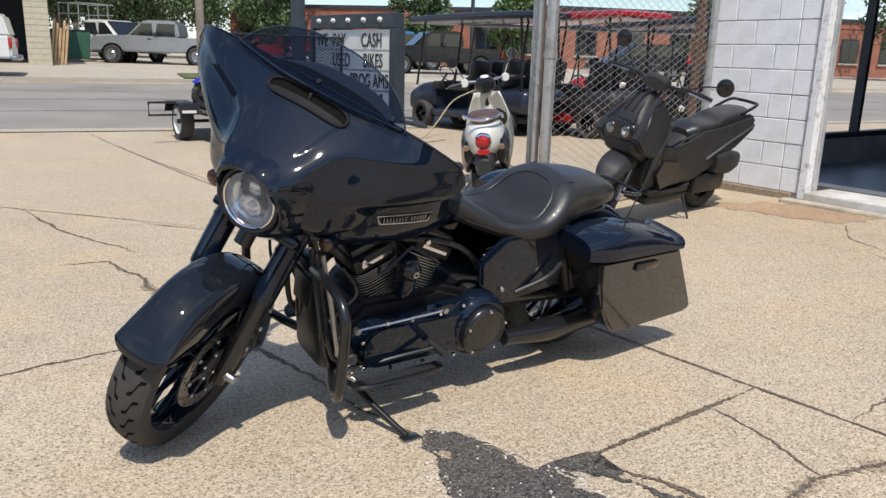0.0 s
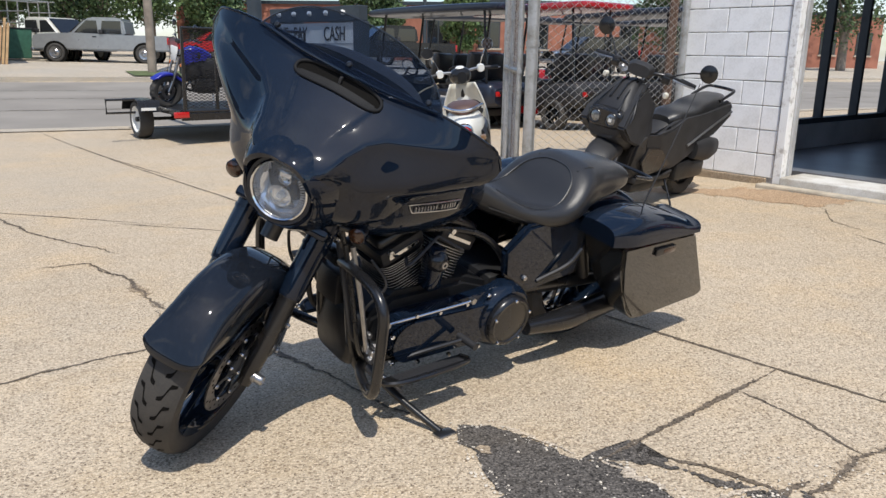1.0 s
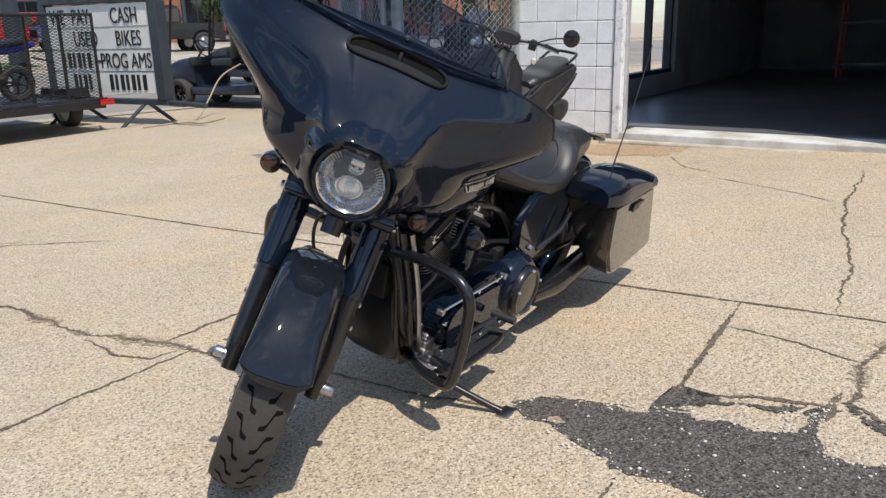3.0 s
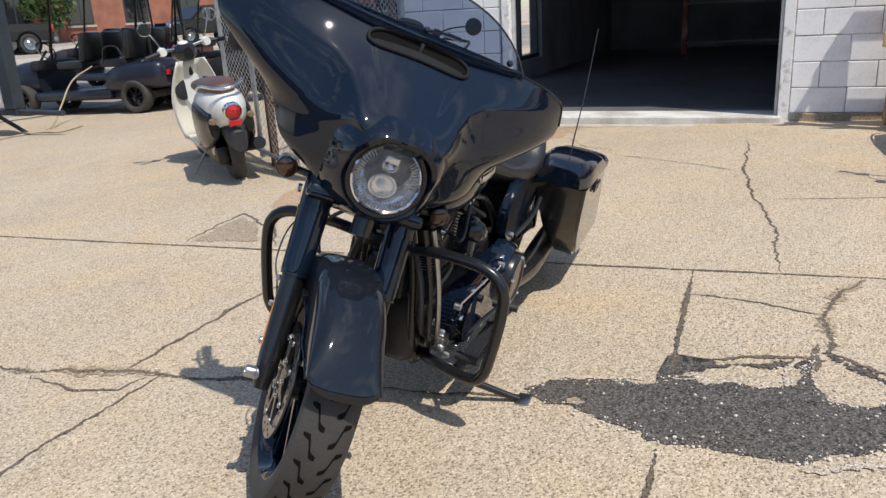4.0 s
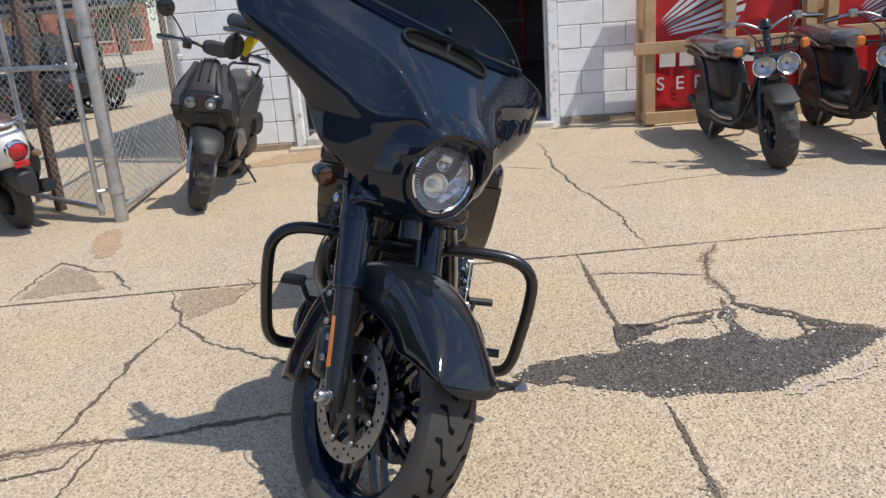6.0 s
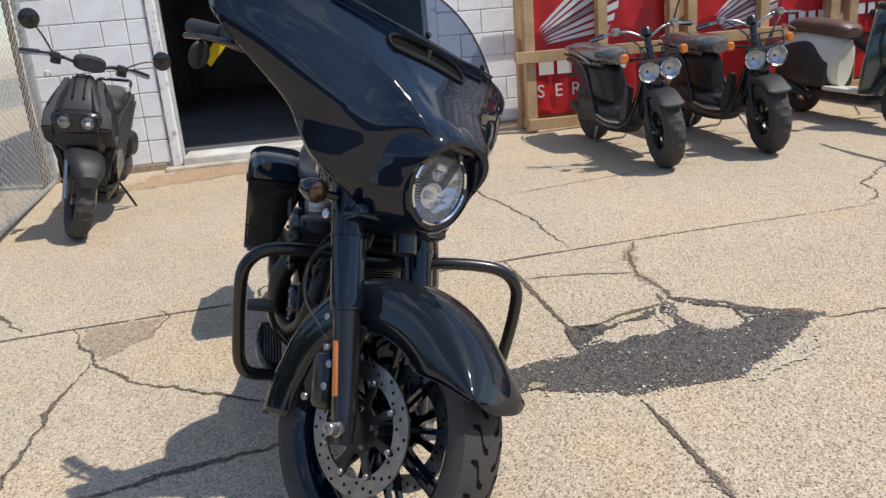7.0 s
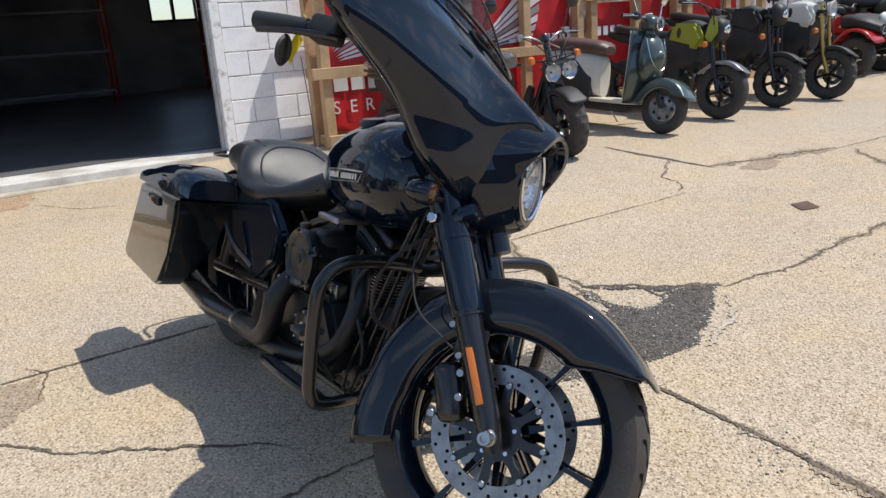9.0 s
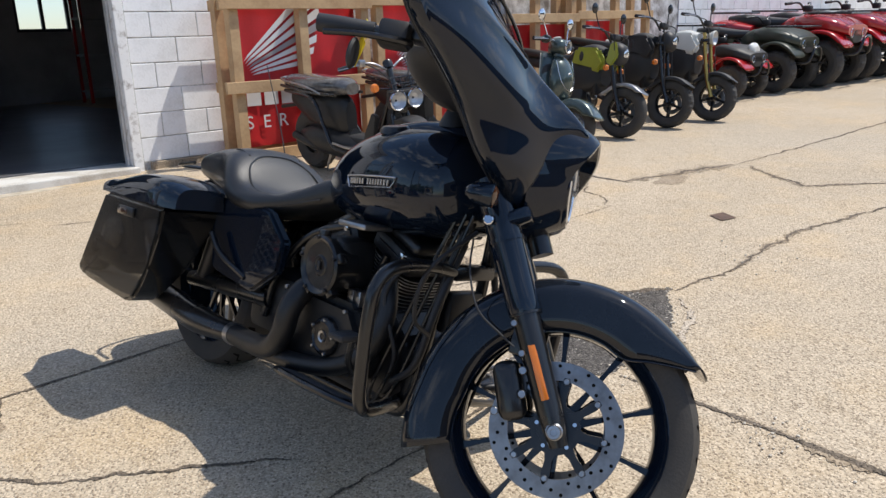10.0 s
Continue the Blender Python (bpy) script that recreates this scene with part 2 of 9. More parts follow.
M_GREENPAINT = surface("dark_green_metallic", (0.060, 0.085, 0.080), rough=0.25, metal=0.35, coat=0.7, var=0.1, bump=0.0)
M_LIME = surface("yellow_green_plastic", (0.30, 0.32, 0.03), rough=0.35, coat=0.3, var=0.1, bump=0.0)
M_BROWN = surface("brown_seat_vinyl", (0.10, 0.055, 0.045), rough=0.5, var=0.2, bump=0.1)
M_RED = surface("red_paint", (0.42, 0.012, 0.016), rough=0.25, coat=0.6, var=0.1, bump=0.0)
M_GOLD = surface("gold_fork", (0.55, 0.36, 0.10), rough=0.3, metal=0.9, var=0.1)
M_BLUE = surface("blue_plastic", (0.016, 0.022, 0.30), rough=0.3, coat=0.4, var=0.1, bump=0.0)
M_NAVY = surface("navy_canopy", (0.014, 0.019, 0.034), rough=0.35, coat=0.3, var=0.15)
M_SKYBLUE = surface("bright_blue_car_paint", (0.02, 0.16, 0.36), rough=0.25, coat=0.8, var=0.1, bump=0.0)
M_SILVERCAR = surface("silver_car_paint", (0.36, 0.37, 0.38), rough=0.3, metal=0.5, coat=0.6, var=0.08, bump=0.0)
M_WINDOW = surface("dark_window_glass", (0.015, 0.017, 0.02), rough=0.05, var=0.2, spec=0.9, bump=0.0)
M_BRICK = surface("red_brick", (0.32, 0.13, 0.085), rough=0.85, var=0.3, scale=1.2, grain=18, bump=0.3)
M_SIDING = surface("beige_siding", (0.50, 0.44, 0.33), rough=0.7, var=0.12)
M_BARK = surface("weathered_pole_wood", (0.25, 0.205, 0.165), rough=0.9, var=0.35, scale=3, grain=40, bump=0.5)
M_LEAF = surface("leaves", (0.105, 0.160, 0.055), rough=0.6, var=0.5, scale=1.5, tint=(0.055, 0.095, 0.030), bump=0.0)
M_LEAFDARK = surface("dull_leaves", (0.070, 0.112, 0.040), rough=0.6, var=0.5, scale=1.5, bump=0.0)
M_SIGNFACE = surface("white_sign_face", (0.70, 0.70, 0.66), rough=0.4, var=0.12, scale=2)
M_SIGNFRAME = surface("dark_sign_frame", (0.035, 0.045, 0.055), rough=0.5, var=0.2)
M_INK = surface("black_letter", (0.012, 0.012, 0.012), rough=0.5, var=0.1, bump=0.0)
M_BULB = surface("white_bulb", (0.75, 0.75, 0.72), rough=0.3, var=0.05, bump=0.0)
M_GREENBIN = surface("green_dumpster", (0.03, 0.11, 0.07), rough=0.6, var=0.25)
M_ROPE = surface("hose_rubber", (0.40, 0.33, 0.22), rough=0.7, var=0.2)
M_MIRRORGLASS = surface("mirror_glass", (0.80, 0.85, 0.90), rough=0.02, metal=1.0, var=0.0, bump=0.0)


# ---- mesh helpers ----
def part(name, bm, material, parent=None, label="", smooth=True, m=None):
    """Link a bmesh as one mesh object, under a thing or part where one is given."""
    if m is not None:
        bm.transform(m)
    bmesh.ops.recalc_face_normals(bm, faces=bm.faces)
    me = bpy.data.meshes.new(name)
    bm.to_mesh(me)
    bm.free()
    me.materials.append(material)
    if smooth:
        me.shade_smooth()
        me.set_sharp_from_angle(angle=radians(38))
    ob = new(name, me)
    if parent is not None:
        ob.parent = parent
    if label:
        ob["label"] = label
    return ob


def thing(name, m, label, category, group="", kind=""):
    ob = new(name)
    ob.empty_display_size = 0.2
    ob.matrix_world = m
    return tagged(ob, label, category, group, kind)


def structure(name, bm, material, label, smooth=False, category=""):
    return tagged(part(name, bm, material, None, "", smooth), label, category, "", "structure")


def add_box(bm, x0, x1, y0, y1, z0, z1, bevel=0.0, m=None, segs=2):
    vs = [bm.verts.new((x, y, z)) for x in (x0, x1) for y in (y0, y1) for z in (z0, z1)]
    fs = [bm.faces.new([vs[i] for i in f]) for f in ((0, 1, 3, 2), (4, 6, 7, 5), (0, 4, 5, 1), (2, 3, 7, 6), (0, 2, 6, 4), (1, 5, 7, 3))]
    if bevel:
        es = list({e for f in fs for e in f.edges})
        r = bmesh.ops.bevel(bm, geom=es, offset=bevel, segments=segs, affect="EDGES", profile=0.5)
        vs = list({v for f in r["faces"] for v in f.verts} | {v for v in vs if v.is_valid})
    if m is not None:
        bmesh.ops.transform(bm, matrix=m, verts=vs)
    return bm


def box(x0, x1, y0, y1, z0, z1, bevel=0.0, m=None, segs=2):
    return add_box(bmesh.new(), x0, x1, y0, y1, z0, z1, bevel, m, segs)


def spline(pts, n=8):
    """Catmull-Rom through the points, n steps a span."""
    p = [Vector(q) for q in pts]
    p = [p[0] * 2 - p[1]] + p + [p[-1] * 2 - p[-2]]
    out = []
    for i in range(1, len(p) - 2):
        a, b, c, d = p[i - 1:i + 3]
        for k in range(n):
            t = k / n
            out.append(0.5 * ((2 * b) + (c - a) * t + (2 * a - 5 * b + 4 * c - d) * t * t + (3 * b - a - 3 * c + d) * t ** 3))
    out.append(p[-2])
    return out


def add_tube(bm, pts, r, segs=10, n=6, smooth_path=True, cap=True):
    """A round tube along the points; r is one radius or one per given point."""
    path = spline(pts, n) if smooth_path and len(pts) > 2 else [Vector(q) for q in pts]
    if isinstance(r, (int, float)):
        rad = [r] * len(path)
    else:
        rad = [float(v) for v in np.interp(np.linspace(0, 1, len(path)), np.linspace(0, 1, len(r)), r)]
    rings = []
    up = Vector((0.13, 0.27, 0.95)).normalized()
    for i, q in enumerate(path):
        d = (path[min(i + 1, len(path) - 1)] - path[max(i - 1, 0)])
        if d.length < 1e-9:
            d = Vector((0, 0, 1))
        d.normalize()
        s = d.cross(up)
        if s.length < 0.05:
            s = d.cross(Vector((1, 0, 0)))
        s.normalize()
        up = s.cross(d).normalized()
        rings.append([bm.verts.new(q + (s * math.cos(a) + up * math.sin(a)) * rad[i]) for a in [2 * math.pi * k / segs for k in range(segs)]])
    for a, b in zip(rings, rings[1:]):
        for k in range(segs):
            bm.faces.new((a[k], a[(k + 1) % segs], b[(k + 1) % segs], b[k]))
    if cap:
        bm.faces.new(rings[0][::-1])
        bm.faces.new(rings[-1])
    return bm


def tube(pts, r, segs=10, n=6, smooth_path=True):
    return add_tube(bmesh.new(), pts, r, segs, n, smooth_path)


def add_lathe(bm, profile, segs=32, m=None, closed=False):
    """Turn (radius, height) pairs about z. closed joins the last pair to the first."""
    rings = []
    for r, h in profile:
        if r < 1e-6:
            rings.append([bm.verts.new((0, 0, h))])
        else:
            rings.append([bm.verts.new((r * math.cos(2 * math.pi * k / segs), r * math.sin(2 * math.pi * k / segs), h)) for k in range(segs)])
    pairs = list(zip(rings, rings[1:])) + ([(rings[-1], rings[0])] if closed else [])
    for a, b in pairs:
        for k in range(segs):
            k2 = (k + 1) % segs
            if len(a) == 1 and len(b) == 1:
                continue
            if len(a) == 1:
                bm.faces.new((a[0], b[k], b[k2]))
            elif len(b) == 1:
                bm.faces.new((a[k], a[k2], b[0]))
            else:
                bm.faces.new((a[k], a[k2], b[k2], b[k]))
    if m is not None:
        bmesh.ops.transform(bm, matrix=m, verts=[v for r in rings for v in r])
    return bm


def lathe(profile, segs=32, m=None, closed=False):
    return add_lathe(bmesh.new(), profile, segs, m, closed)


def add_loft(bm, rings, cap=True, loop=True):
    """Skin through rings of equal length."""
    vs = [[bm.verts.new(p) for p in r] for r in rings]
    k = len(vs[0])
    for a, b in zip(vs, vs[1:]):
        for i in range(k if loop else k - 1):
            j = (i + 1) % k
            bm.faces.new((a[i], a[j], b[j], b[i]))
    if cap and loop:
        bm.faces.new(vs[0][::-1])
        bm.faces.new(vs[-1])
    return bm


def loft(rings, cap=True, loop=True):
    return add_loft(bmesh.new(), rings, cap, loop)


def body(stations, segs=28, power=2.4, steps=5):
    """A rounded body along x. Stations: (x, centre y, half width, z low, z high), eased between."""
    xs = [s[0] for s in stations]
    cols = [spline([(s[0], s[k], 0) for s in stations], steps) for k in range(1, 5)]
    rings = []
    for i in range(len(cols[0])):
        x = cols[0][i].x
        yc, hw, z0, z1 = (max(c[i].y, -9) for c in cols)
        hw = max(hw, 0.002)
        ring = []
        for k in range(segs):
            a = 2 * math.pi * k / segs
            ca, sa = math.cos(a), math.sin(a)
            ring.append((x, yc + hw * math.copysign(abs(ca) ** (2 / power), ca), (z0 + z1) / 2 + (z1 - z0) / 2 * math.copysign(abs(sa) ** (2 / power), sa)))
        rings.append(ring)
    return loft(rings)


def turned(axis):
    """Turn a lathe from z to the x or y axis."""
    return Matrix.Rotation(radians(90), 4, "Y") if axis == "x" else Matrix.Rotation(radians(-90), 4, "X")


def prism(outline, z0, z1, m=None, bevel=0.0):
    """An upright slab from an outline of (x, y)."""
    bm = bmesh.new()
    a = [bm.verts.new((x, y, z0)) for x, y in outline]
    b = [bm.verts.new((x, y, z1)) for x, y in outline]
    bm.faces.new(a[::-1])
    bm.faces.new(b)
    for i in range(len(a)):
        j = (i + 1) % len(a)
        bm.faces.new((a[i], a[j], b[j], b[i]))
    if bevel:
        bmesh.ops.bevel(bm, geom=bm.edges[:], offset=bevel, segments=2, affect="EDGES")
    if m is not None:
        bm.transform(m)
    return bm


def side_slab(outline, y0, y1, bevel=0.0):
    """A slab standing along the bike: outline in (x, z), thick in y."""
    return prism([(x, z) for x, z in outline], -y1, -y0, Matrix.Rotation(radians(90), 4, "X"), bevel)


def lettering(name, text, size, m, material, parent=None, depth=0.002, stretch=1.0):
    cu = bpy.data.curves.new(name, "FONT")
    cu.body = text
    cu.size = size
    cu.extrude = depth
    cu.align_x = "CENTER"
    ob = bpy.data.objects.new(name, cu)
    scene.collection.objects.link(ob)
    bpy.context.view_layer.update()
    me = bpy.data.meshes.new_from_object(ob.evaluated_get(bpy.context.evaluated_depsgraph_get()))
    bpy.data.objects.remove(ob)
    bpy.data.curves.remove(cu)
    me.transform(m @ Matrix.Diagonal((stretch, 1, 1, 1)))
    me.materials.clear()
    me.materials.append(material)
    out = new(name, me)
    if parent is not None:
        out.parent = parent
    return out


# ---- lie of the land ----
WALL_A = Vector((2.70, 7.30))
WALL_D = Vector((0.620, -0.785))
WALL_N = Vector((-0.785, -0.620))
ROAD_D = Vector((0.891, 0.454))
ROAD_N = Vector((-0.454, 0.891))
PROFILE = ([0, 11, 14.4, 18, 26, 26.4, 34, 46, 70], [-0.15, -0.15, -0.14, -0.04, 0.12, 0.26, 0.44, 0.62, 0.66])


def gz(x, y):
    """Height of the lot and street: falls from the building, level at the street, then rises."""
    p = Vector((x, y))
    d = max((p - WALL_A).dot(WALL_N), 0.0)
    near = 0.0135 * x - 0.0137 * y + 0.11 * max(0.0, 1 - d / 4.5) ** 1.3
    near = max(min(near, 0.32), -0.24)
    q = p.dot(ROAD_N)
    far = float(np.interp(q, *PROFILE))
    k = min(max((q - 9.5) / 4.5, 0), 1)
    return near * (1 - k) + far * k


def wallp(s, n, z=0.0):
    """A point by distance along the building front, out from it, and height."""
    p = WALL_A + WALL_D * s + WALL_N * n
    return Vector((p.x, p.y, z))


def wall_pose(s, n, z=0.0):
    """x along the front, y into the building, z up."""
    m = Matrix.Identity(4)
    m.col[0][:3] = (WALL_D.x, WALL_D.y, 0)
    m.col[1][:3] = (-WALL_N.x, -WALL_N.y, 0)
    m.col[3][:3] = wallp(s, n, z)
    return m


def rest(x, y, heading, lean=0.0, base=1.2):
    """A pose on the ground, x ahead, following the fall of the ground over the wheelbase."""
    a = radians(heading)
    rise = gz(x + math.cos(a) * base, y + math.sin(a) * base) - gz(x, y)
    return pose(x, y, gz(x, y), lean, -math.degrees(math.atan2(rise, base)), heading)

# ---- ground ----
def spread(lo, hi, step, reach):
    near = list(np.arange(lo, hi + 1e-6, step))
    out, g = [], step
    p = hi
    while p < reach:
        g *= 1.35
        p += g
        out.append(min(p, reach))
    back, g, p = [], step, lo
    while p > -reach:
        g *= 1.35
        p -= g
        back.append(max(p, -reach))
    return back[::-1] + near + out


def grid_sheet(xs, ys, height):
    bm = bmesh.new()
    rows = [[bm.verts.new((x, y, height(x, y))) for x in xs] for y in ys]
    for a, b in zip(rows, rows[1:]):
        for i in range(len(xs) - 1):
            bm.faces.new((a[i], a[i + 1], b[i + 1], b[i]))
    return bm


ground = structure("ground", grid_sheet(spread(-12, 14, 0.45, 900), spread(-7, 34, 0.45, 900), gz), M_CONCRETE,
                   "tan exposed aggregate concrete lot with cracks and patches", True, "ground")


def ribbon(name, pts, width, material, jitter=0.02, lift=0.0035, fine=7, seed=0, parent=ground, label="", edge=0.6):
    """A crack or joint filling lying on the ground, uneven in course and width."""
    rng = random.Random(seed * 7 + len(pts))
    path = []
    for (x0, y0), (x1, y1) in zip(pts, pts[1:]):
        n = max(2, int(math.hypot(x1 - x0, y1 - y0) * fine * 18))
        path += [(x0 + (x1 - x0) * k / n, y0 + (y1 - y0) * k / n) for k in range(n)]
    path.append(pts[-1])
    bm = bmesh.new()
    left, right = [], []
    for i, (x, y) in enumerate(path):
        a, b = path[max(i - 1, 0)], path[min(i + 1, len(path) - 1)]
        d = Vector((b[0] - a[0], b[1] - a[1])).normalized()
        s = Vector((-d.y, d.x))
        off = jitter * (noise.noise((x * 5 + seed, y * 5, 0.3)) + 0.6 * noise.noise((x * 19, y * 19 + seed, 2.3)) + 0.25 * noise.noise((x * 60, y * 60 + seed, 4.1))) + 0.22 * width * noise.noise((x * 110, y * 110, seed + 8.2))
        w = max(0.0012, width * 0.45 * (1 + 1.3 * edge * noise.noise((x * 6, y * 6, seed + 5.1)) + edge * noise.noise((x * 40, y * 40, seed + 1.7)) + 0.8 * edge * noise.noise((x * 150, y * 150, seed + 3.3)) + 0.45 * edge * rng.uniform(-1, 1)))
        w *= min(1, 0.25 + 4 * min(i, len(path) - 1 - i) / max(8, len(path)))
        for side, sign in ((left, 1), (right, -1)):
            px, py = x + s.x * (off + sign * w), y + s.y * (off + sign * w)
            side.append(bm.verts.new((px, py, gz(px, py) + lift)))
    for i in range(len(path) - 1):
        bm.faces.new((right[i], right[i + 1], left[i + 1], left[i]))
    return part(name, bm, material, parent, label)


def blotch(name, pts, material, rough=0.03, lift=0.0025, seed=0, parent=ground, label="", inset=0):
    """A patch on the ground with a ragged outline."""
    path = []
    for (x0, y0), (x1, y1) in zip(pts, pts[1:] + pts[:1]):
        n = max(2, int(math.hypot(x1 - x0, y1 - y0) / 0.008))
        for k in range(n):
            x, y = x0 + (x1 - x0) * k / n, y0 + (y1 - y0) * k / n
            path.append((x + rough * (noise.noise((x * 7, y * 7, seed)) + 0.7 * noise.noise((x * 31, y * 31, seed + 1)) + 0.45 * noise.noise((x * 120, y * 120, seed + 2))),
                         y + rough * (noise.noise((x * 7, y * 7, seed + 9)) + 0.7 * noise.noise((x * 31, y * 31, seed + 4)) + 0.45 * noise.noise((x * 120, y * 120, seed + 6)))))
    bm = bmesh.new()
    f = bm.faces.new([bm.verts.new((x, y, gz(x, y) + lift)) for x, y in path])
    bmesh.ops.triangulate(bm, faces=[f])
    return part(name, bm, material, parent, label)


# joints, cracks and patches of the lot
ribbon("joint", [(-5.2, 11.0), (-3.49, 8.86), (-1.39, 6.22), (1.03, 3.30), (1.59, 2.63), (2.32, 1.69)], 0.016, M_CRACK, 0.006, seed=1)
ribbon("joint", [(1.02, 3.29), (0.60, 2.95), (0.20, 2.61)], 0.022, M_CRACK, 0.006, seed=2)
ribbon("joint", [(-0.12, 2.34), (-0.36, 2.15), (-0.81, 1.82), (-1.7, 1.10)], 0.022, M_CRACK, 0.008, seed=3)
ribbon("crack", [(0.81, 3.11), (0.93, 2.90), (1.01, 2.65)], 0.011, M_CRACK, seed=4)
ribbon("crack", [(1.44, 2.78), (1.15, 2.72), (0.94, 2.60), (0.75, 2.43), (0.74, 2.20), (0.68, 1.95)], 0.018, M_CRACK, 0.03, seed=5)
ribbon("crack", [(0.69, 1.88), (0.76, 1.74), (0.94, 1.47), (1.50, 0.87), (1.89, 0.13), (2.3, -0.6)], 0.016, M_CRACK, 0.03, seed=6)
ribbon("tar_seam", [(3.90, 2.05), (3.44, 1.72), (2.99, 1.38)], 0.035, M_TAR, 0.012, seed=7, label="dark tar filled joint")
ribbon("crack", [(3.01, 1.39), (3.26, 0.91), (3.44, 0.38)], 0.035, M_CRACK, 0.05, seed=8)
ribbon("crack", [(3.44, 0.38), (4.32, -0.81), (5.2, -1.95), (6.6, -3.7)], 0.018, M_CRACK, 0.02, seed=9)
ribbon("crack", [(3.40, 0.30), (2.60, 0.26), (2.54, -0.27), (2.7, -1.4)], 0.022, M_CRACK, 0.05, seed=10)
ribbon("crack", [(3.34, 1.65), (2.83, 1.73), (2.31, 1.70)], 0.011, M_CRACK, 0.05, seed=11)
ribbon("crack", [(-0.74, 5.55), (-0.29, 5.94), (-0.24, 5.45), (-0.35, 5.08)], 0.016, M_CRACK, 0.03, seed=12)
ribbon("crack", [(-0.47, 4.43), (-0.82, 4.23), (-1.03, 4.05), (-1.30, 3.86)], 0.016, M_CRACK, 0.02, seed=13)
ribbon("crack", [(-2.29, 4.86), (-1.98, 4.58), (-1.61, 4.07), (-1.30, 3.86), (-1.08, 3.62), (-0.62, 3.20)], 0.020, M_CRACK, 0.03, seed=14)
ribbon("crack", [(-1.18, 3.73), (-1.38, 3.58), (-1.67, 3.37), (-1.95, 3.10), (-2.6, 2.6)], 0.012, M_CRACK, 0.02, seed=15)
ribbon("crack", [(-1.60, 4.04), (-1.48, 3.83), (-1.34, 3.70), (-1.24, 3.74)], 0.010, M_CRACK, 0.03, seed=16)
ribbon("joint", [(-2.65, 6.06), (-1.65, 5.78)], 0.012, M_CRACK, 0.005, seed=17)
ribbon("joint", [(-6.6, 7.30), (-4.08, 6.56), (-2.13, 5.98)], 0.012, M_CRACK, 0.006, seed=18)
ribbon("crack", [(-3.82, 6.46), (-3.07, 5.71), (-2.25, 5.15)], 0.016, M_CRACK, 0.03, seed=19)
ribbon("joint", [(-6.51, 12.51), (-2.92, 8.27)], 0.016, M_CRACK, 0.006, seed=20)
ribbon("crack", [(-2.57, 4.79), (-2.32, 4.89), (-2.05, 4.62)], 0.012, M_CRACK, 0.03, seed=21)
ribbon("joint", [(2.45, 5.45), (2.59, 4.73), (2.62, 4.38)], 0.008, M_CRACK, 0.01, seed=22)
ribbon("crack", [(3.46, 5.04), (2.49, 4.26), (2.06, 3.78), (1.71, 3.42), (1.28, 3.05)], 0.013, M_CRACK, 0.03, seed=23)
ribbon("joint", [(2.16, 3.86), (2.81, 3.24), (3.3, 2.76)], 0.008, M_CRACK, 0.006, seed=24)
ribbon("crack", [(2.67, 6.26), (2.49, 5.81), (2.55, 5.49)], 0.008, M_CRACK, 0.03, seed=25)
ribbon("crack", [(-0.24, 4.84), (-0.47, 4.43), (-0.54, 4.12), (-0.52, 3.84), (-0.50, 3.40)], 0.014, M_CRACK, 0.03, seed=26)
ribbon("crack", [(-0.20, 4.40), (0.0, 4.52), (0.06, 4.62)], 0.008, M_CRACK, 0.02, seed=27)
ribbon("joint", [(-0.20, 2.78), (-0.45, 2.98), (-0.62, 3.20)], 0.012, M_CRACK, 0.015, seed=28)
patch = blotch("asphalt_patch", [(-0.21, 2.84), (-0.11, 2.84), (-0.03, 2.80), (0.06, 2.71), (0.15, 2.63), (0.21, 2.63), (0.27, 2.58), (0.33, 2.53), (0.36, 2.47), (0.38, 2.40), (0.45, 2.38), (0.51, 2.36),
                          (0.64, 2.45), (0.71, 2.45), (0.62, 2.41), (0.51, 2.31), (0.47, 2.25), (0.49, 2.17), (0.55, 2.13), (0.64, 2.08), (0.68, 2.00), (0.73, 1.88),
                          (0.64, 1.91), (0.51, 1.95), (0.36, 1.98), (0.28, 2.02), (0.21, 2.06), (0.12, 2.08), (0.06, 2.17), (-0.01, 2.27), (-0.06, 2.34), (-0.12, 2.38),
                          (-0.10, 2.42), (-0.13, 2.50), (-0.14, 2.58), (-0.16, 2.65), (-0.21, 2.74)],
       M_ASPHALT, 0.022, 0.003, seed=3, label="rough black asphalt patch")
blotch("asphalt_patch", [(0.33, 2.75), (0.16, 2.63), (0.22, 2.62), (0.28, 2.62), (0.33, 2.59), (0.42, 2.61), (0.42, 2.64), (0.35, 2.64), (0.33, 2.68), (0.36, 2.73)], M_ASPHALT, 0.014, 0.0026, seed=5, label="rough black asphalt patch")
ribbon("crack", [(0.41, 2.65), (0.53, 2.57), (0.61, 2.50), (0.68, 2.45)], 0.020, M_CRACK, 0.02, seed=29)
ribbon("crack", [(0.70, 1.86), (0.72, 1.95), (0.69, 2.05), (0.60, 2.14)], 0.035, M_CRACK, 0.01, seed=33)
ribbon("crack", [(0.78, 2.50), (0.70, 2.46), (0.60, 2.38)], 0.024, M_CRACK, 0.02, seed=30)
blotch("concrete_island", [(-0.14, 2.71), (-0.11, 2.70), (-0.11, 2.66), (-0.14, 2.66), (-0.16, 2.69)], M_SPALL, 0.008, 0.0050, seed=12)
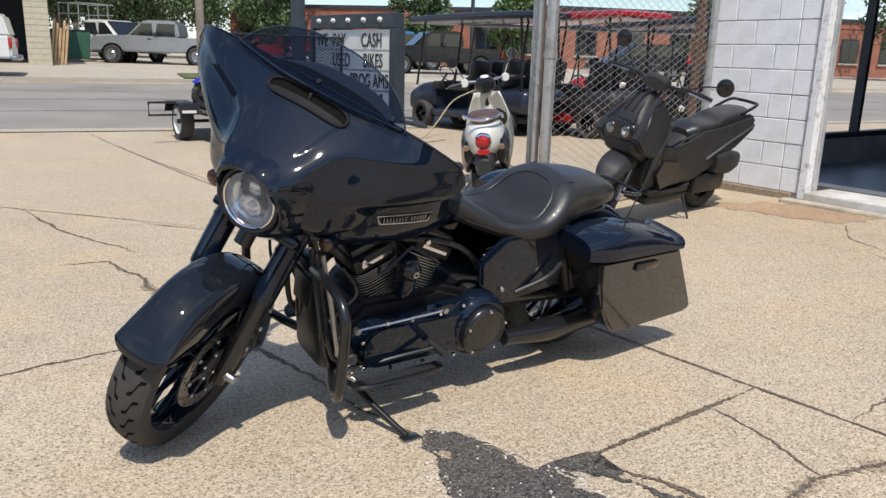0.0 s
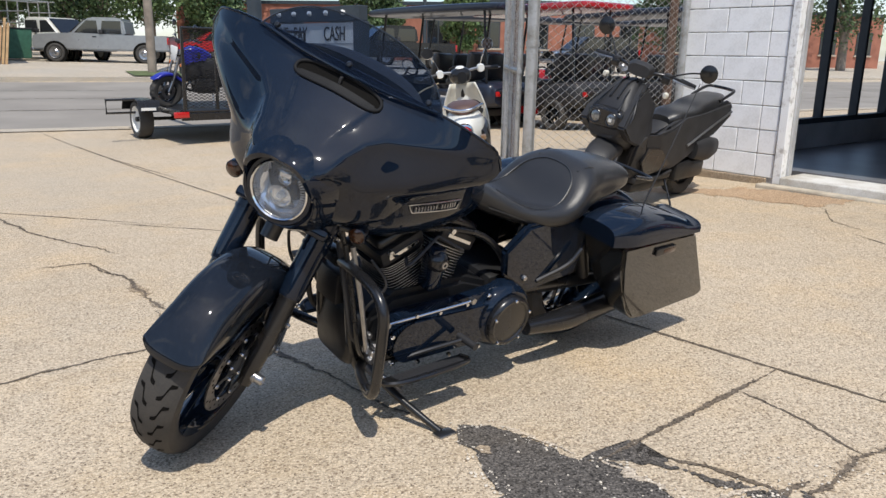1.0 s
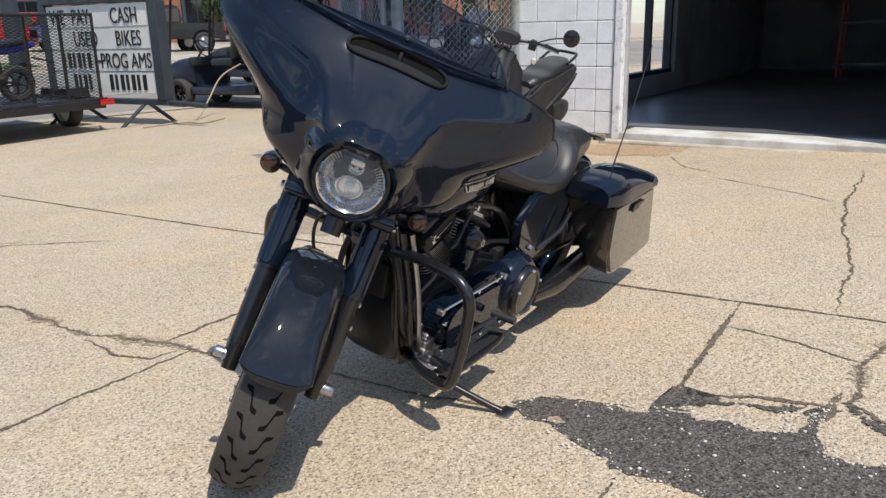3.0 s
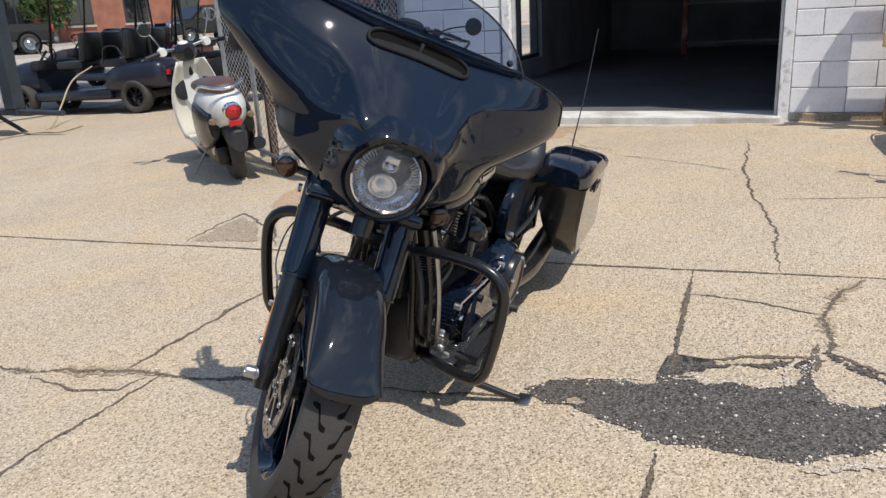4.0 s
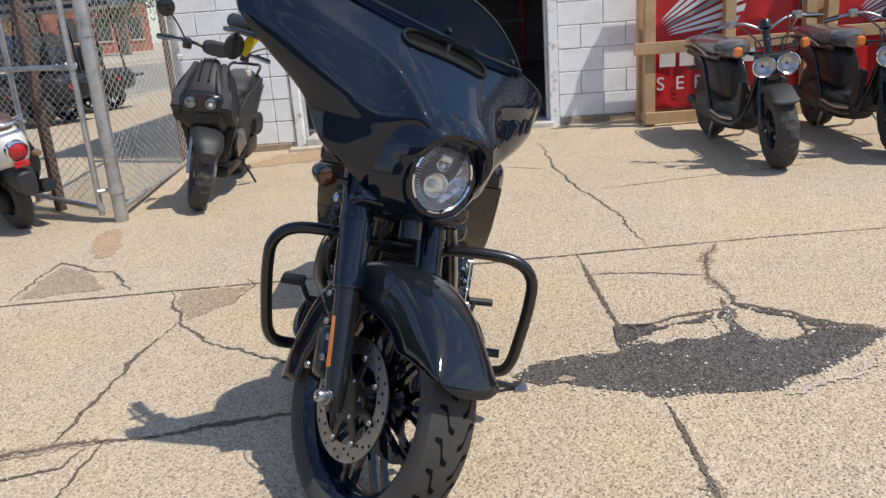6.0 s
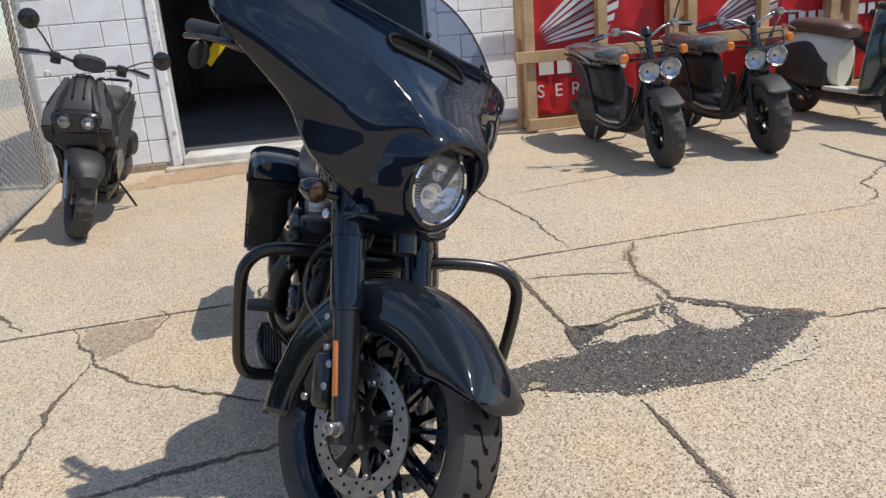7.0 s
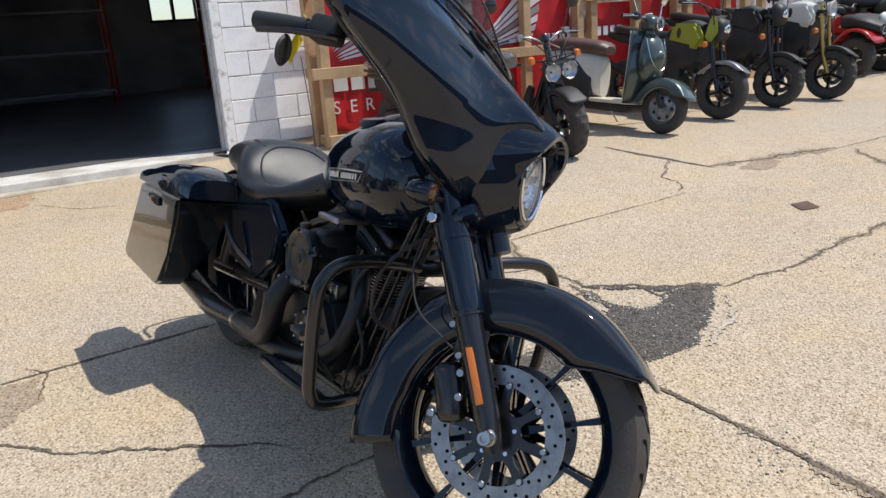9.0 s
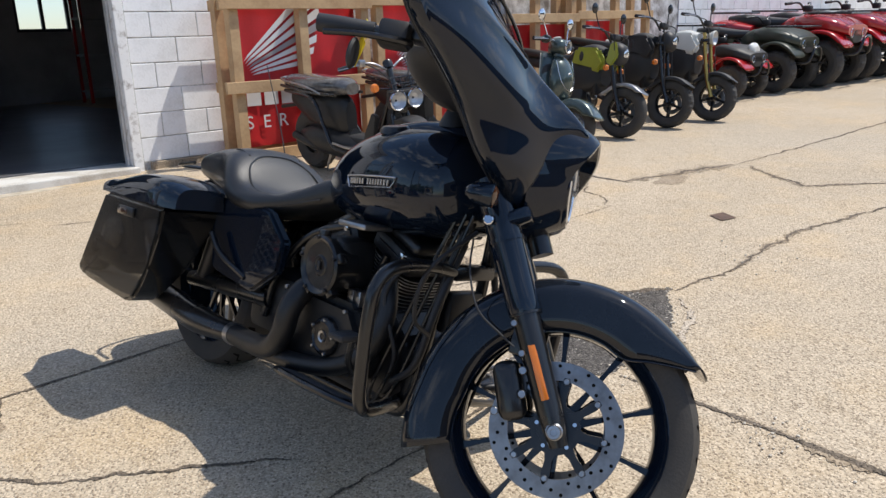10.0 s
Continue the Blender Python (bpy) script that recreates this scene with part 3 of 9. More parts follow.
# asphalt pressed into the broken edge round islands of concrete
for k, (pts, w) in enumerate((([(0.36, 2.70), (0.36, 2.63), (0.42, 2.58), (0.52, 2.51), (0.62, 2.43), (0.69, 2.40)], 0.030), ([(0.64, 2.44), (0.53, 2.37), (0.44, 2.33)], 0.026),
                              ([(0.74, 2.45), (0.71, 2.33), (0.70, 2.18), (0.65, 2.06), (0.68, 1.93)], 0.040), ([(0.70, 2.20), (0.60, 2.13), (0.52, 2.12)], 0.022))):
    ribbon("asphalt_strip", pts, w, M_ASPHALT, 0.022, 0.0042, seed=40 + k, edge=1.0)
# pale broken concrete along the rims
for k, (pts, w) in enumerate((([(0.20, 2.62), (0.26, 2.56), (0.31, 2.50), (0.36, 2.45)], 0.030), ([(0.58, 1.87), (0.44, 1.90), (0.31, 1.93), (0.20, 2.00), (0.10, 2.05)], 0.026),
                              ([(0.44, 2.37), (0.55, 2.44), (0.63, 2.47)], 0.016), ([(-0.05, 2.84), (0.05, 2.75), (0.14, 2.66)], 0.018))):
    ribbon("spalled_edge", pts, w, M_PALE, 0.020, 0.0046, seed=50 + k, edge=1.2)
for k, (pts, w) in enumerate((([(1.44, 2.78), (1.15, 2.72), (0.94, 2.60), (0.75, 2.43)], 0.040), ([(0.76, 1.74), (0.94, 1.47), (1.50, 0.87), (1.89, 0.13)], 0.030),
                              ([(3.01, 1.39), (3.26, 0.91), (3.44, 0.38)], 0.10), ([(3.40, 0.30), (2.60, 0.26), (2.54, -0.27)], 0.045),
                              ([(-1.98, 4.58), (-1.61, 4.07), (-1.30, 3.86), (-1.08, 3.62)], 0.040), ([(-0.36, 2.15), (-0.81, 1.82)], 0.040))):
    ribbon("worn_edge", pts, w, M_SPALL, 0.030, 0.0030, seed=(5, 6, 8, 10, 14, 3)[k], edge=1.2)
# loose grit round the patch and along the wide cracks
rng = random.Random(31)
grit = bmesh.new()
rim_points = [v.co.copy() for v in patch.data.vertices]
for k in range(900):
    a = rng.choice(((0.20, 2.35, 0.42, 0.30), (0.20, 2.35, 0.42, 0.30), (0.88, 2.55, 0.22, 0.10), (-0.55, 2.0, 0.12, 0.10), (1.1, 1.3, 0.3, 0.35), (3.2, 0.9, 0.25, 0.4), (-1.35, 3.85, 0.3, 0.15)))
    x, y = rng.gauss(a[0], a[2] * 0.6), rng.gauss(a[1], a[3] * 0.6)
    if k >= 420:
        rim = rng.choice(rim_points)
        x, y = rim.x + rng.gauss(0, 0.016), rim.y + rng.gauss(0, 0.016)
    r = 0.0016 + 0.0045 * rng.random() ** 3
    b0 = bmesh.ops.create_icosphere(grit, subdivisions=1, radius=r)
    for v in b0["verts"]:
        v.co = Vector((v.co.x * rng.uniform(0.8, 1.4) + x, v.co.y * rng.uniform(0.8, 1.3) + y, v.co.z * 0.7 + gz(x, y) + 0.004))
grit_ob = part("loose_grit", grit, M_CHIP, None, "", False)
tagged(grit_ob, "loose pale grit scattered over the worn concrete", "grit", "", "stuff")
blotch("spalled_area", [(-0.70, 5.52), (-0.32, 5.86), (-0.30, 5.50), (-0.40, 5.22)], M_SPALL, 0.03, 0.002, seed=6)
blotch("spalled_area", [(-0.24, 4.80), (-0.02, 4.52), (-0.2, 4.40), (-0.44, 4.42)], M_SPALL, 0.03, 0.002, seed=7)
blotch("spalled_area", [(2.92, 1.22), (3.22, 1.02), (3.12, 0.90), (2.86, 1.05)], M_SPALL, 0.04, 0.002, seed=8)
blotch("rust_streak", [(0.10, 6.02), (0.26, 6.30), (0.16, 6.34), (-0.06, 6.0), (-0.12, 5.78), (0.0, 5.8)], M_RUST, 0.06, 0.002, seed=9)
blotch("rust_streak", [(1.3, 7.2), (2.5, 7.15), (3.0, 6.55), (2.7, 6.3), (2.0, 6.9)], M_RUST, 0.12, 0.002, seed=10)
blotch("iron_plate", [(1.95, 1.19), (1.81, 1.17), (1.86, 1.06), (2.00, 1.08)], M_RUSTY, 0.004, 0.006, seed=11, label="small rusty iron plate")


def strip(name, q0, q1, r0, r1, material, lift, label, step=3.0, category=""):
    bm = bmesh.new()
    qs = list(np.arange(q0, q1, 1.2)) + [q1]
    rs = list(np.arange(r0, r1, step)) + [r1]
    vs = [[bm.verts.new((*(ROAD_N * q + ROAD_D * r), gz(*(ROAD_N * q + ROAD_D * r)) + lift)) for r in rs] for q in qs]
    for a, b in zip(vs, vs[1:]):
        for i in range(len(rs) - 1):
            bm.faces.new((a[i], a[i + 1], b[i + 1], b[i]))
    return structure(name, bm, material, label, True, category)


# unseen walls behind the viewpoint, added so gloss paint mirrors a dark band
for x0, x1, y0, y1 in ((-16.3, -16.0, -20.0, 6.6), (-16.0, 15.0, -20.3, -20.0)):
    structure("unseen_wall", box(x0, x1, y0, y1, -0.6, 4.6), M_UNSEENWALL, "plain dark brown unseen wall, added to darken reflections in the paint", False, "wall")
strip("road", 14.4, 26.0, -160, 200, M_ROAD, 0.012, "worn grey asphalt street", category="road")
strip("pavement", 26.4, 60, -160, 200, M_WALK, 0.012, "pale concrete pavement and parking lot across the street", category="pavement")
strip("gutter", 13.95, 14.40, -160, 200, M_WALK, 0.014, "pale concrete gutter along the street", category="gutter")
kerb = bmesh.new()
add_box(kerb, -160, 200, 26.0, 26.4, -0.5, 0.0)
kerb.transform(Matrix(((ROAD_D.x, ROAD_N.x, 0, 0), (ROAD_D.y, ROAD_N.y, 0, 0), (0, 0, 1, 0.27), (0, 0, 0, 1))))
structure("kerb", kerb, M_WALK, "low concrete kerb", False, "kerb")
bm = grid_sheet(np.linspace(2.6, 7.5, 9), np.linspace(26.42, 29.2, 5), lambda x, y: 0.0)
bm.transform(Matrix(((ROAD_D.x, ROAD_N.x, 0, 0), (ROAD_D.y, ROAD_N.y, 0, 0), (0, 0, 1, 0), (0, 0, 0, 1))))
for v in bm.verts:
    v.co.z = gz(v.co.x, v.co.y) + 0.05
structure("grass_strip", bm, M_GRASS, "mown green verge by the street", True, "grass")
for q in (17.2, 19.9, 22.4):
    ribbon("road_seam", [tuple(ROAD_N * q + ROAD_D * r) for r in range(-30, 40, 5)], 0.05, M_CRACK, 0.05, lift=0.020, fine=1, seed=int(q))

# ---- the shop building ----
FLOOR = 0.15
DOOR_W, DOOR_H, WALL_H, SHOP_END, CORNER = 2.53, 2.55, 3.7, 24.0, -1.02


def wall_piece(name, x0, x1, y0, y1, z0, z1, material, label, bevel=0.0):
    return structure(name, box(x0, x1, y0, y1, z0, z1, bevel, wall_pose(0, 0)), material, label, False, "wall")


wall_left = wall_piece("wall_front_left", CORNER, 0.0, 0.0, 0.19, -0.4, WALL_H, M_MORTAR, "white painted concrete block wall")
wall_right = wall_piece("wall_front_right", DOOR_W, SHOP_END, 0.0, 0.19, -0.4, WALL_H, M_MORTAR, "long white painted concrete block wall")
wall_piece("wall_over_door", 0.0, DOOR_W, 0.0, 0.19, DOOR_H, WALL_H, M_BLOCK, "white painted lintel over the shop door")
# side wall with a tall window band towards the cart yard
wall_piece("wall_side_low", CORNER, CORNER + 0.19, 0.19, 10.0, -0.4, 0.42, M_INTERIOR, "grey painted side wall")
wall_piece("wall_side_high", CORNER, CORNER + 0.19, 0.19, 10.0, 2.5, WALL_H, M_INTERIOR, "grey painted side wall")
for y0, y1 in ((0.19, 0.8), (4.4, 10.0)):
    wall_piece("wall_side_pier", CORNER, CORNER + 0.19, y0, y1, 0.42, 2.5, M_INTERIOR, "grey painted side wall")
for x0, x1, z0, z1 in ((CORNER, 4.15, -0.4, WALL_H), (5.15, SHOP_END, -0.4, WALL_H), (4.15, 5.15, -0.4, 1.50), (4.15, 5.15, 2.45, WALL_H)):
    wall_piece("wall_back", x0, x1, 10.0, 10.2, z0, z1, M_INTERIOR, "dim back wall of the shop")
back_window = tagged(new("window_2"), "small dark framed window in the back wall of the shop", "window", "", "structure")
back_window.matrix_world = wall_pose(4.15, -10.0)
for x in (0.0, 0.47, 0.94):
    part("mullion", box(x, x + 0.06, 0.04, 0.12, 1.50, 2.45, 0.004), M_SIGNFRAME, back_window, "", False)
for z in (1.50, 2.39):
    part("window_frame", box(0.06, 0.94, 0.05, 0.11, z, z + 0.06, 0.004), M_SIGNFRAME, back_window, "", False)
wall_piece("wall_inner", 7.5, 7.65, 0.19, 10.0, -0.4, WALL_H, M_INTERIOR, "dim inner wall of the shop")
wall_piece("roof", CORNER - 0.1, SHOP_END, -0.1, 10.3, WALL_H, WALL_H + 0.25, M_INTERIOR, "flat roof")
structure("ceiling", box(CORNER + 0.2, 7.5, 0.2, 10.0, 3.3, 3.38, 0, wall_pose(0, 0)), M_INTERIOR, "dim shop ceiling", False, "ceiling")
structure("shop_floor", box(CORNER + 0.2, 7.5, 0.32, 10.0, -0.3, FLOOR, 0, wall_pose(0, 0)), M_SHOPFLOOR, "smooth grey painted shop floor", False, "floor")
sill = bmesh.new()
add_box(sill, 0.10, DOOR_W - 0.06, -0.10, 0.318, -0.3, FLOOR - 0.012, 0.012, wall_pose(0, 0))
structure("door_sill", sill, surface("worn_white_sill", (0.62, 0.61, 0.58), rough=0.8, var=0.3, scale=4, tint=(0.42, 0.38, 0.32), patch=0.55), "worn white painted concrete door sill", False, "sill")
lip = bmesh.new()
add_box(lip, -0.05, DOOR_W + 0.05, -0.22, -0.104, -0.3, FLOOR - 0.075, 0.015, wall_pose(0, 0))
structure("sill_lip", lip, surface("chipped_concrete_lip", (0.48, 0.42, 0.33), rough=0.9, var=0.35, scale=6, bump=0.5), "chipped concrete lip before the door", False, "sill")
base = bmesh.new()
add_box(base, CORNER, -0.06, -0.035, -0.004, -0.3, 0.10, 0.01, wall_pose(0, 0))
add_box(base, DOOR_W + 0.06, SHOP_END, -0.035, -0.004, -0.3, 0.16, 0.01, wall_pose(0, 0))
structure("wall_footing", base, M_SPALL, "stained grey footing along the wall", False, "footing")

door_frame = tagged(new("door_1"), "tall shop doorway with chipped white wooden trim", "door", "", "structure")
door_frame.matrix_world = wall_pose(0, 0)
for x0, x1 in ((0.0, 0.075), (DOOR_W - 0.085, DOOR_W)):
    part("jamb", box(x0, x1, -0.03, 0.12, 0.06, DOOR_H, 0.006), M_TRIM, door_frame, "chipped white wooden jamb", False)
for x0, x1 in ((0.078, 0.10), (DOOR_W - 0.112, DOOR_W - 0.088)):
    part("track", box(x0, x1, 0.05, 0.11, 0.10, DOOR_H, 0.004), M_DOORSTEEL, door_frame, "grey steel door track", False)
part("head", box(0.102, DOOR_W - 0.114, -0.03, 0.12, DOOR_H - 0.12, DOOR_H - 0.002, 0.005), M_TRIM, door_frame, "", False)

side_window = tagged(new("window_1"), "dark framed shop window band towards the cart yard", "window", "", "structure")
side_window.matrix_world = wall_pose(CORNER, 0)
for y in (0.8, 1.7, 2.6, 3.5, 4.34):
    part("mullion", box(0.04, 0.14, -0.03 + y, y + 0.03, 0.42, 2.5, 0.004), M_SIGNFRAME, side_window, "", False)
for z in (0.42, 2.44):
    part("window_frame", box(0.03, 0.15, 0.8, 4.4, z, z + 0.06, 0.004), M_SIGNFRAME, side_window, "", False)

# stacked machines in the dim shop
def shop_rack(s, n, z, w, h, label):
    t = thing("storage_rack", wall_pose(s, -n, z), label, "rack")
    for x in (0, w):
        for y in (0, 0.5):
            part("upright", box(x - 0.025, x + 0.025, y - 0.025, y + 0.025, 0, h, 0.004), M_RED, t, "", False)
    for k in range(4):
        part("shelf", box(-0.02, w + 0.02, -0.02, 0.52, 0.2 + k * (h - 0.3) / 3, 0.24 + k * (h - 0.3) / 3, 0.004), M_INTERIOR, t, "", False)


shop_rack(0.9, 7.6, FLOOR, 2.0, 2.3, "red steel storage rack in the dark shop")
shop_rack(4.9, 8.6, FLOOR, 2.4, 2.3, "red steel storage rack in the dark shop")

# ---- chain-link fence ----
def chain_mesh(length, height, cell=0.062, wire=0.0024):
    """Interlinked zigzag wires in the xz plane."""
    bm = bmesh.new()
    n = int(length / cell)
    rows = int(height / (cell / 2))
    for i in range(n + 1):
        pts = []
        for k in range(rows + 1):
            side = ((k + i) % 2) * cell
            pts.append(Vector((i * cell + side - cell * 0.02, 0.003 * (1 if (k + i) % 2 else -1), k * cell / 2)))
        rings = []
        for q in pts:
            rings.append([bm.verts.new(q + Vector((math.cos(a) * wire, math.sin(a) * wire, 0))) for a in (0.5, 2.6, 4.7)])
        for a, b in zip(rings, rings[1:]):
            for k in range(3):
                bm.faces.new((a[k], a[(k + 1) % 3], b[(k + 1) % 3], b[k]))
    return bm


GATE = Vector((0.41, 6.50))
POST2 = Vector((2.02, 8.06))


def fence_panel(name, a, b, h, label, rails=(0.08, 2.05), posts=True, material=M_GALV, stiles=False):
    d = b - a
    t = thing(name, pose(a.x, a.y, gz(a.x, a.y), 0, 0, math.degrees(math.atan2(d.y, d.x))), label, "fence")
    mesh_part = part("chain_link", chain_mesh(d.length, h - 0.10), M_GALV, t, "galvanised chain-link mesh", False, Matrix.Translation((0, 0, 0.06)))
    mesh_part["kind"] = "stuff"
    for z in rails:
        part("rail", tube([(0, 0, z), (d.length, 0, z)], 0.019, 10), material, t)
    if stiles:
        for x in (0.03, d.length * 0.5, d.length):
            part("stile", tube([(x, 0.0, 0.05), (x, 0.0, h)], 0.021, 10), material, t)
    return t


fence_panel("chain_link_fence", GATE, POST2, 2.2, "galvanised chain-link fence panel beside the shop")
fence_panel("chain_link_gate", Vector((0.33, 6.58)), Vector((0.40, 8.75)), 2.15, "open chain-link gate with pipe frame", stiles=True, rails=(0.10, 1.05, 2.1))
gp = thing("gate_post", pose(GATE.x, GATE.y, gz(*GATE)), "thick galvanised gate post in the concrete", "post")
part("post", tube([(0, 0, -0.05), (0, 0, 2.45)], 0.045, 16), M_GALV, gp)
for z in (0.22, 1.25, 1.98):
    part("hinge_band", lathe([(0.047, -0.02), (0.052, -0.02), (0.052, 0.02), (0.047, 0.02)], 18, Matrix.Translation((0, 0, z)), True), M_GALV, gp)
part("hinge_arm", tube([(0.02, 0.04, 0.22), (-0.06, 0.06, 0.22), (-0.10, 0.07, 0.22)], 0.014, 8), M_GALV, gp)
cp = thing("fence_post", pose(POST2.x, POST2.y, gz(*POST2)), "galvanised fence post against the white wall", "post")
part("post", tube([(0, 0, -0.05), (0, 0, 2.4)], 0.036, 14), M_GALV, cp)
rp1 = thing("rusty_post", pose(0.385, 7.35, gz(0.385, 7.35), 0, 0, 84), "rusty brown steel post beside the open gate", "post")
part("angle", box(-0.045, 0.045, -0.03, 0.03, 0, 2.35, 0.004), M_RUSTY, rp1, "", False)
rp2 = thing("rusty_post", pose(1.88, 7.98, gz(1.9, 8.0), 0, 0, 40), "rusty brown steel post beside the wall", "post")
part("angle", box(-0.06, 0.06, -0.012, 0.012, 0, 2.3, 0.003), M_RUSTY, rp2, "", False)

# ---- wooden crates with banners along the wall ----
def lumber(t, name, x0, x1, y0, y1, z0, z1):
    return part(name, box(x0, x1, y0, y1, z0, z1, 0.004), M_LUMBER, t, "", False)


def crate(s, w, h, label, n=0.56, deep=0.42, gap=0.70, rails=None):
    z = gz(*wallp(s, n - 0.2).xy)
    t = thing("wooden_crate", wall_pose(s, n, z), label, "crate", "crates along the wall")
    k = max(2, round(w / gap))
    for i in range(k + 1):
        x = i * (w - 0.09) / k
        for y in (0.04, deep - 0.13):
            if y < 0.1 or i in (0, k):
                lumber(t, "post", x, x + 0.09, y, y + 0.09, 0.0, h)
    for zz in rails or (0.02, 0.62, h - 0.12):
        lumber(t, "rail", -0.10 if zz > 0.1 else 0.0, w + 0.02, 0.0, 0.038, zz, zz + 0.10)
        lumber(t, "rail", 0.0, w, deep - 0.036, deep, zz, zz + 0.09)
        for x in (0.0, w - 0.09):
            lumber(t, "cross_rail", x + 0.02, x + 0.058, 0.132, deep - 0.132, zz, zz + 0.09)
    return t, z


def banner(s, n, z, w, h, kind):
    t = thing("banner", wall_pose(s, n, z), "red vinyl banner with a white wing emblem behind crate posts" if kind else "red vinyl banner behind crate posts", "banner")
    bm = bmesh.new()
    nx, nz = 24, 12
    vs = [[bm.verts.new((w * i / nx, 0.010 * math.sin(i * 1.1 + j * 0.3 + s) + 0.008 * math.sin(i * 0.37 + s), h * j / nz)) for i in range(nx + 1)] for j in range(nz + 1)]
    for a, b in zip(vs, vs[1:]):
        for i in range(nx):
            bm.faces.new((a[i], a[i + 1], b[i + 1], b[i]))
    part("sheet", bm, M_BANNER, t)
    if kind in ("wing", "small wing"):
        # a wing of broad feathers that fan out from its foot
        ox, oz, k = (0.05, 0.635, 1.0) if kind == "wing" else (0.22, 0.60, 0.86)
        for i in range(7):
            a = radians(7 + i * 5.2)
            x0, z0 = ox + 0.012 * (6 - i), oz + i * 0.020
            ln = k * (0.60 + 0.075 * i)
            ux, uz = math.cos(a), math.sin(a)
            wide = 0.050 + 0.006 * i
            quad = [(x0, z0), (x0 + ux * ln, z0 + uz * ln), (x0 + ux * (ln + 0.03) - uz * wide, z0 + uz * (ln + 0.03) + ux * wide), (x0 + ux * 0.07 - uz * 0.017, z0 + uz * 0.07 + ux * 0.017)]
            part("feather", side_slab(quad, 0.019, 0.023), M_BANNERGREY if i == 3 else M_BANNERWHITE, t, "", False, Matrix.Diagonal((1, -1, 1, 1)))
    if kind == "wing":
        for i in range(5):
            part("word_bar", box(0.045 + i * 0.175, 0.185 + i * 0.175, -0.024, -0.019, 0.365, 0.495, 0.001), M_BANNERWHITE, t, "", False)
        for i, ch in enumerate("SER"):
            lettering("letter", ch, 0.165, Matrix.Translation((0.055 + 0.17 * i, -0.024, 0.165)) @ Matrix.Rotation(radians(90), 4, "X"), M_BANNERWHITE, t)
    if kind in ("small wing", "words"):
        for i in range(4):
            part("word_bar", box(0.98 - (0.88 if kind == "words" else 0) + i * 0.105, 1.05 - (0.88 if kind == "words" else 0) + i * 0.105, -0.024, -0.019, 0.60, 0.70, 0.001), M_BANNERWHITE, t, "", False)
    return t


c1, z1 = crate(3.22, 1.46, 1.44, "pine lumber crate frame with a red banner inside it")
banner(3.33, 0.38, z1 + 0.13, 1.28, 1.22, "wing")
c2, z2 = crate(4.77, 1.54, 1.44, "pine lumber crate frame with a red banner inside it")
banner(4.88, 0.38, z2 + 0.13, 1.36, 1.22, "small wing")
c3, z3 = crate(6.42, 1.42, 1.58, "tall pine lumber crate frame with a red banner inside it", rails=(0.02, 1.10, 1.46))
banner(6.50, 0.38, z3 + 0.13, 1.28, 0.95, "words")
c4, z4 = crate(7.94, 1.48, 1.58, "tall pine lumber crate frame with a red banner inside it", rails=(0.02, 1.10, 1.46))
banner(8.02, 0.38, z4 + 0.13, 0.98, 0.95, "")
# ---- the touring motorcycle ----
# bike space: x ahead from the rear axle, y to its left, z up; the front end is steered 35 degrees to the left
BIKE = pose(0.235, 3.80, gz(0.235, 3.80), -13.5, 0, 220.3)
bike = thing("touring_motorcycle", BIKE, "gloss black touring motorcycle leaning on its side stand", "motorcycle")
HEAD = Vector((1.75, 0, 0))
STEER = Matrix.Translation(HEAD) @ Matrix.Rotation(radians(35), 4, Vector((-0.407, 0, 0.914))) @ Matrix.Translation(-HEAD)
AXLE_F, AXLE_R = Vector((1.582, 0, 0.286)), Vector((0, 0, 0.328))


def at_y(x, y, z):
    """A lathe turned to the y axis and set at a point."""
    return Matrix.Translation((x, y, z)) @ turned("y")


def bolt(parent, x, y, z, r=0.007, side=1, m=None, mat=M_CHROME, depth=0.006):
    return part("bolt", lathe([(0, depth), (r * 0.8, depth), (r, depth * 0.6), (r, -0.004), (0, -0.004)], 8, Matrix.Translation((x, y, z)) @ Matrix.Rotation(radians(-90 * side), 4, "X")), mat, parent, "", True, m)


def add_solidify(ob, thick, offset=-1.0):
    s = ob.modifiers.new("thickness", "SOLIDIFY")
    s.thickness, s.offset = thick, offset
    return ob


def tyre_profile(r, w, rim):
    h = r - rim
    return [(rim - 0.004, -w * 0.36), (rim + h * 0.12, -w * 0.43), (rim + h * 0.5, -w * 0.5), (rim + h * 0.74, -w * 0.47), (rim + h * 0.90, -w * 0.34), (rim + h * 0.975, -w * 0.17),
            (r, 0), (rim + h * 0.975, w * 0.17), (rim + h * 0.90, w * 0.34), (rim + h * 0.74, w * 0.47), (rim + h * 0.5, w * 0.5), (rim + h * 0.12, w * 0.43), (rim - 0.004, w * 0.36)]


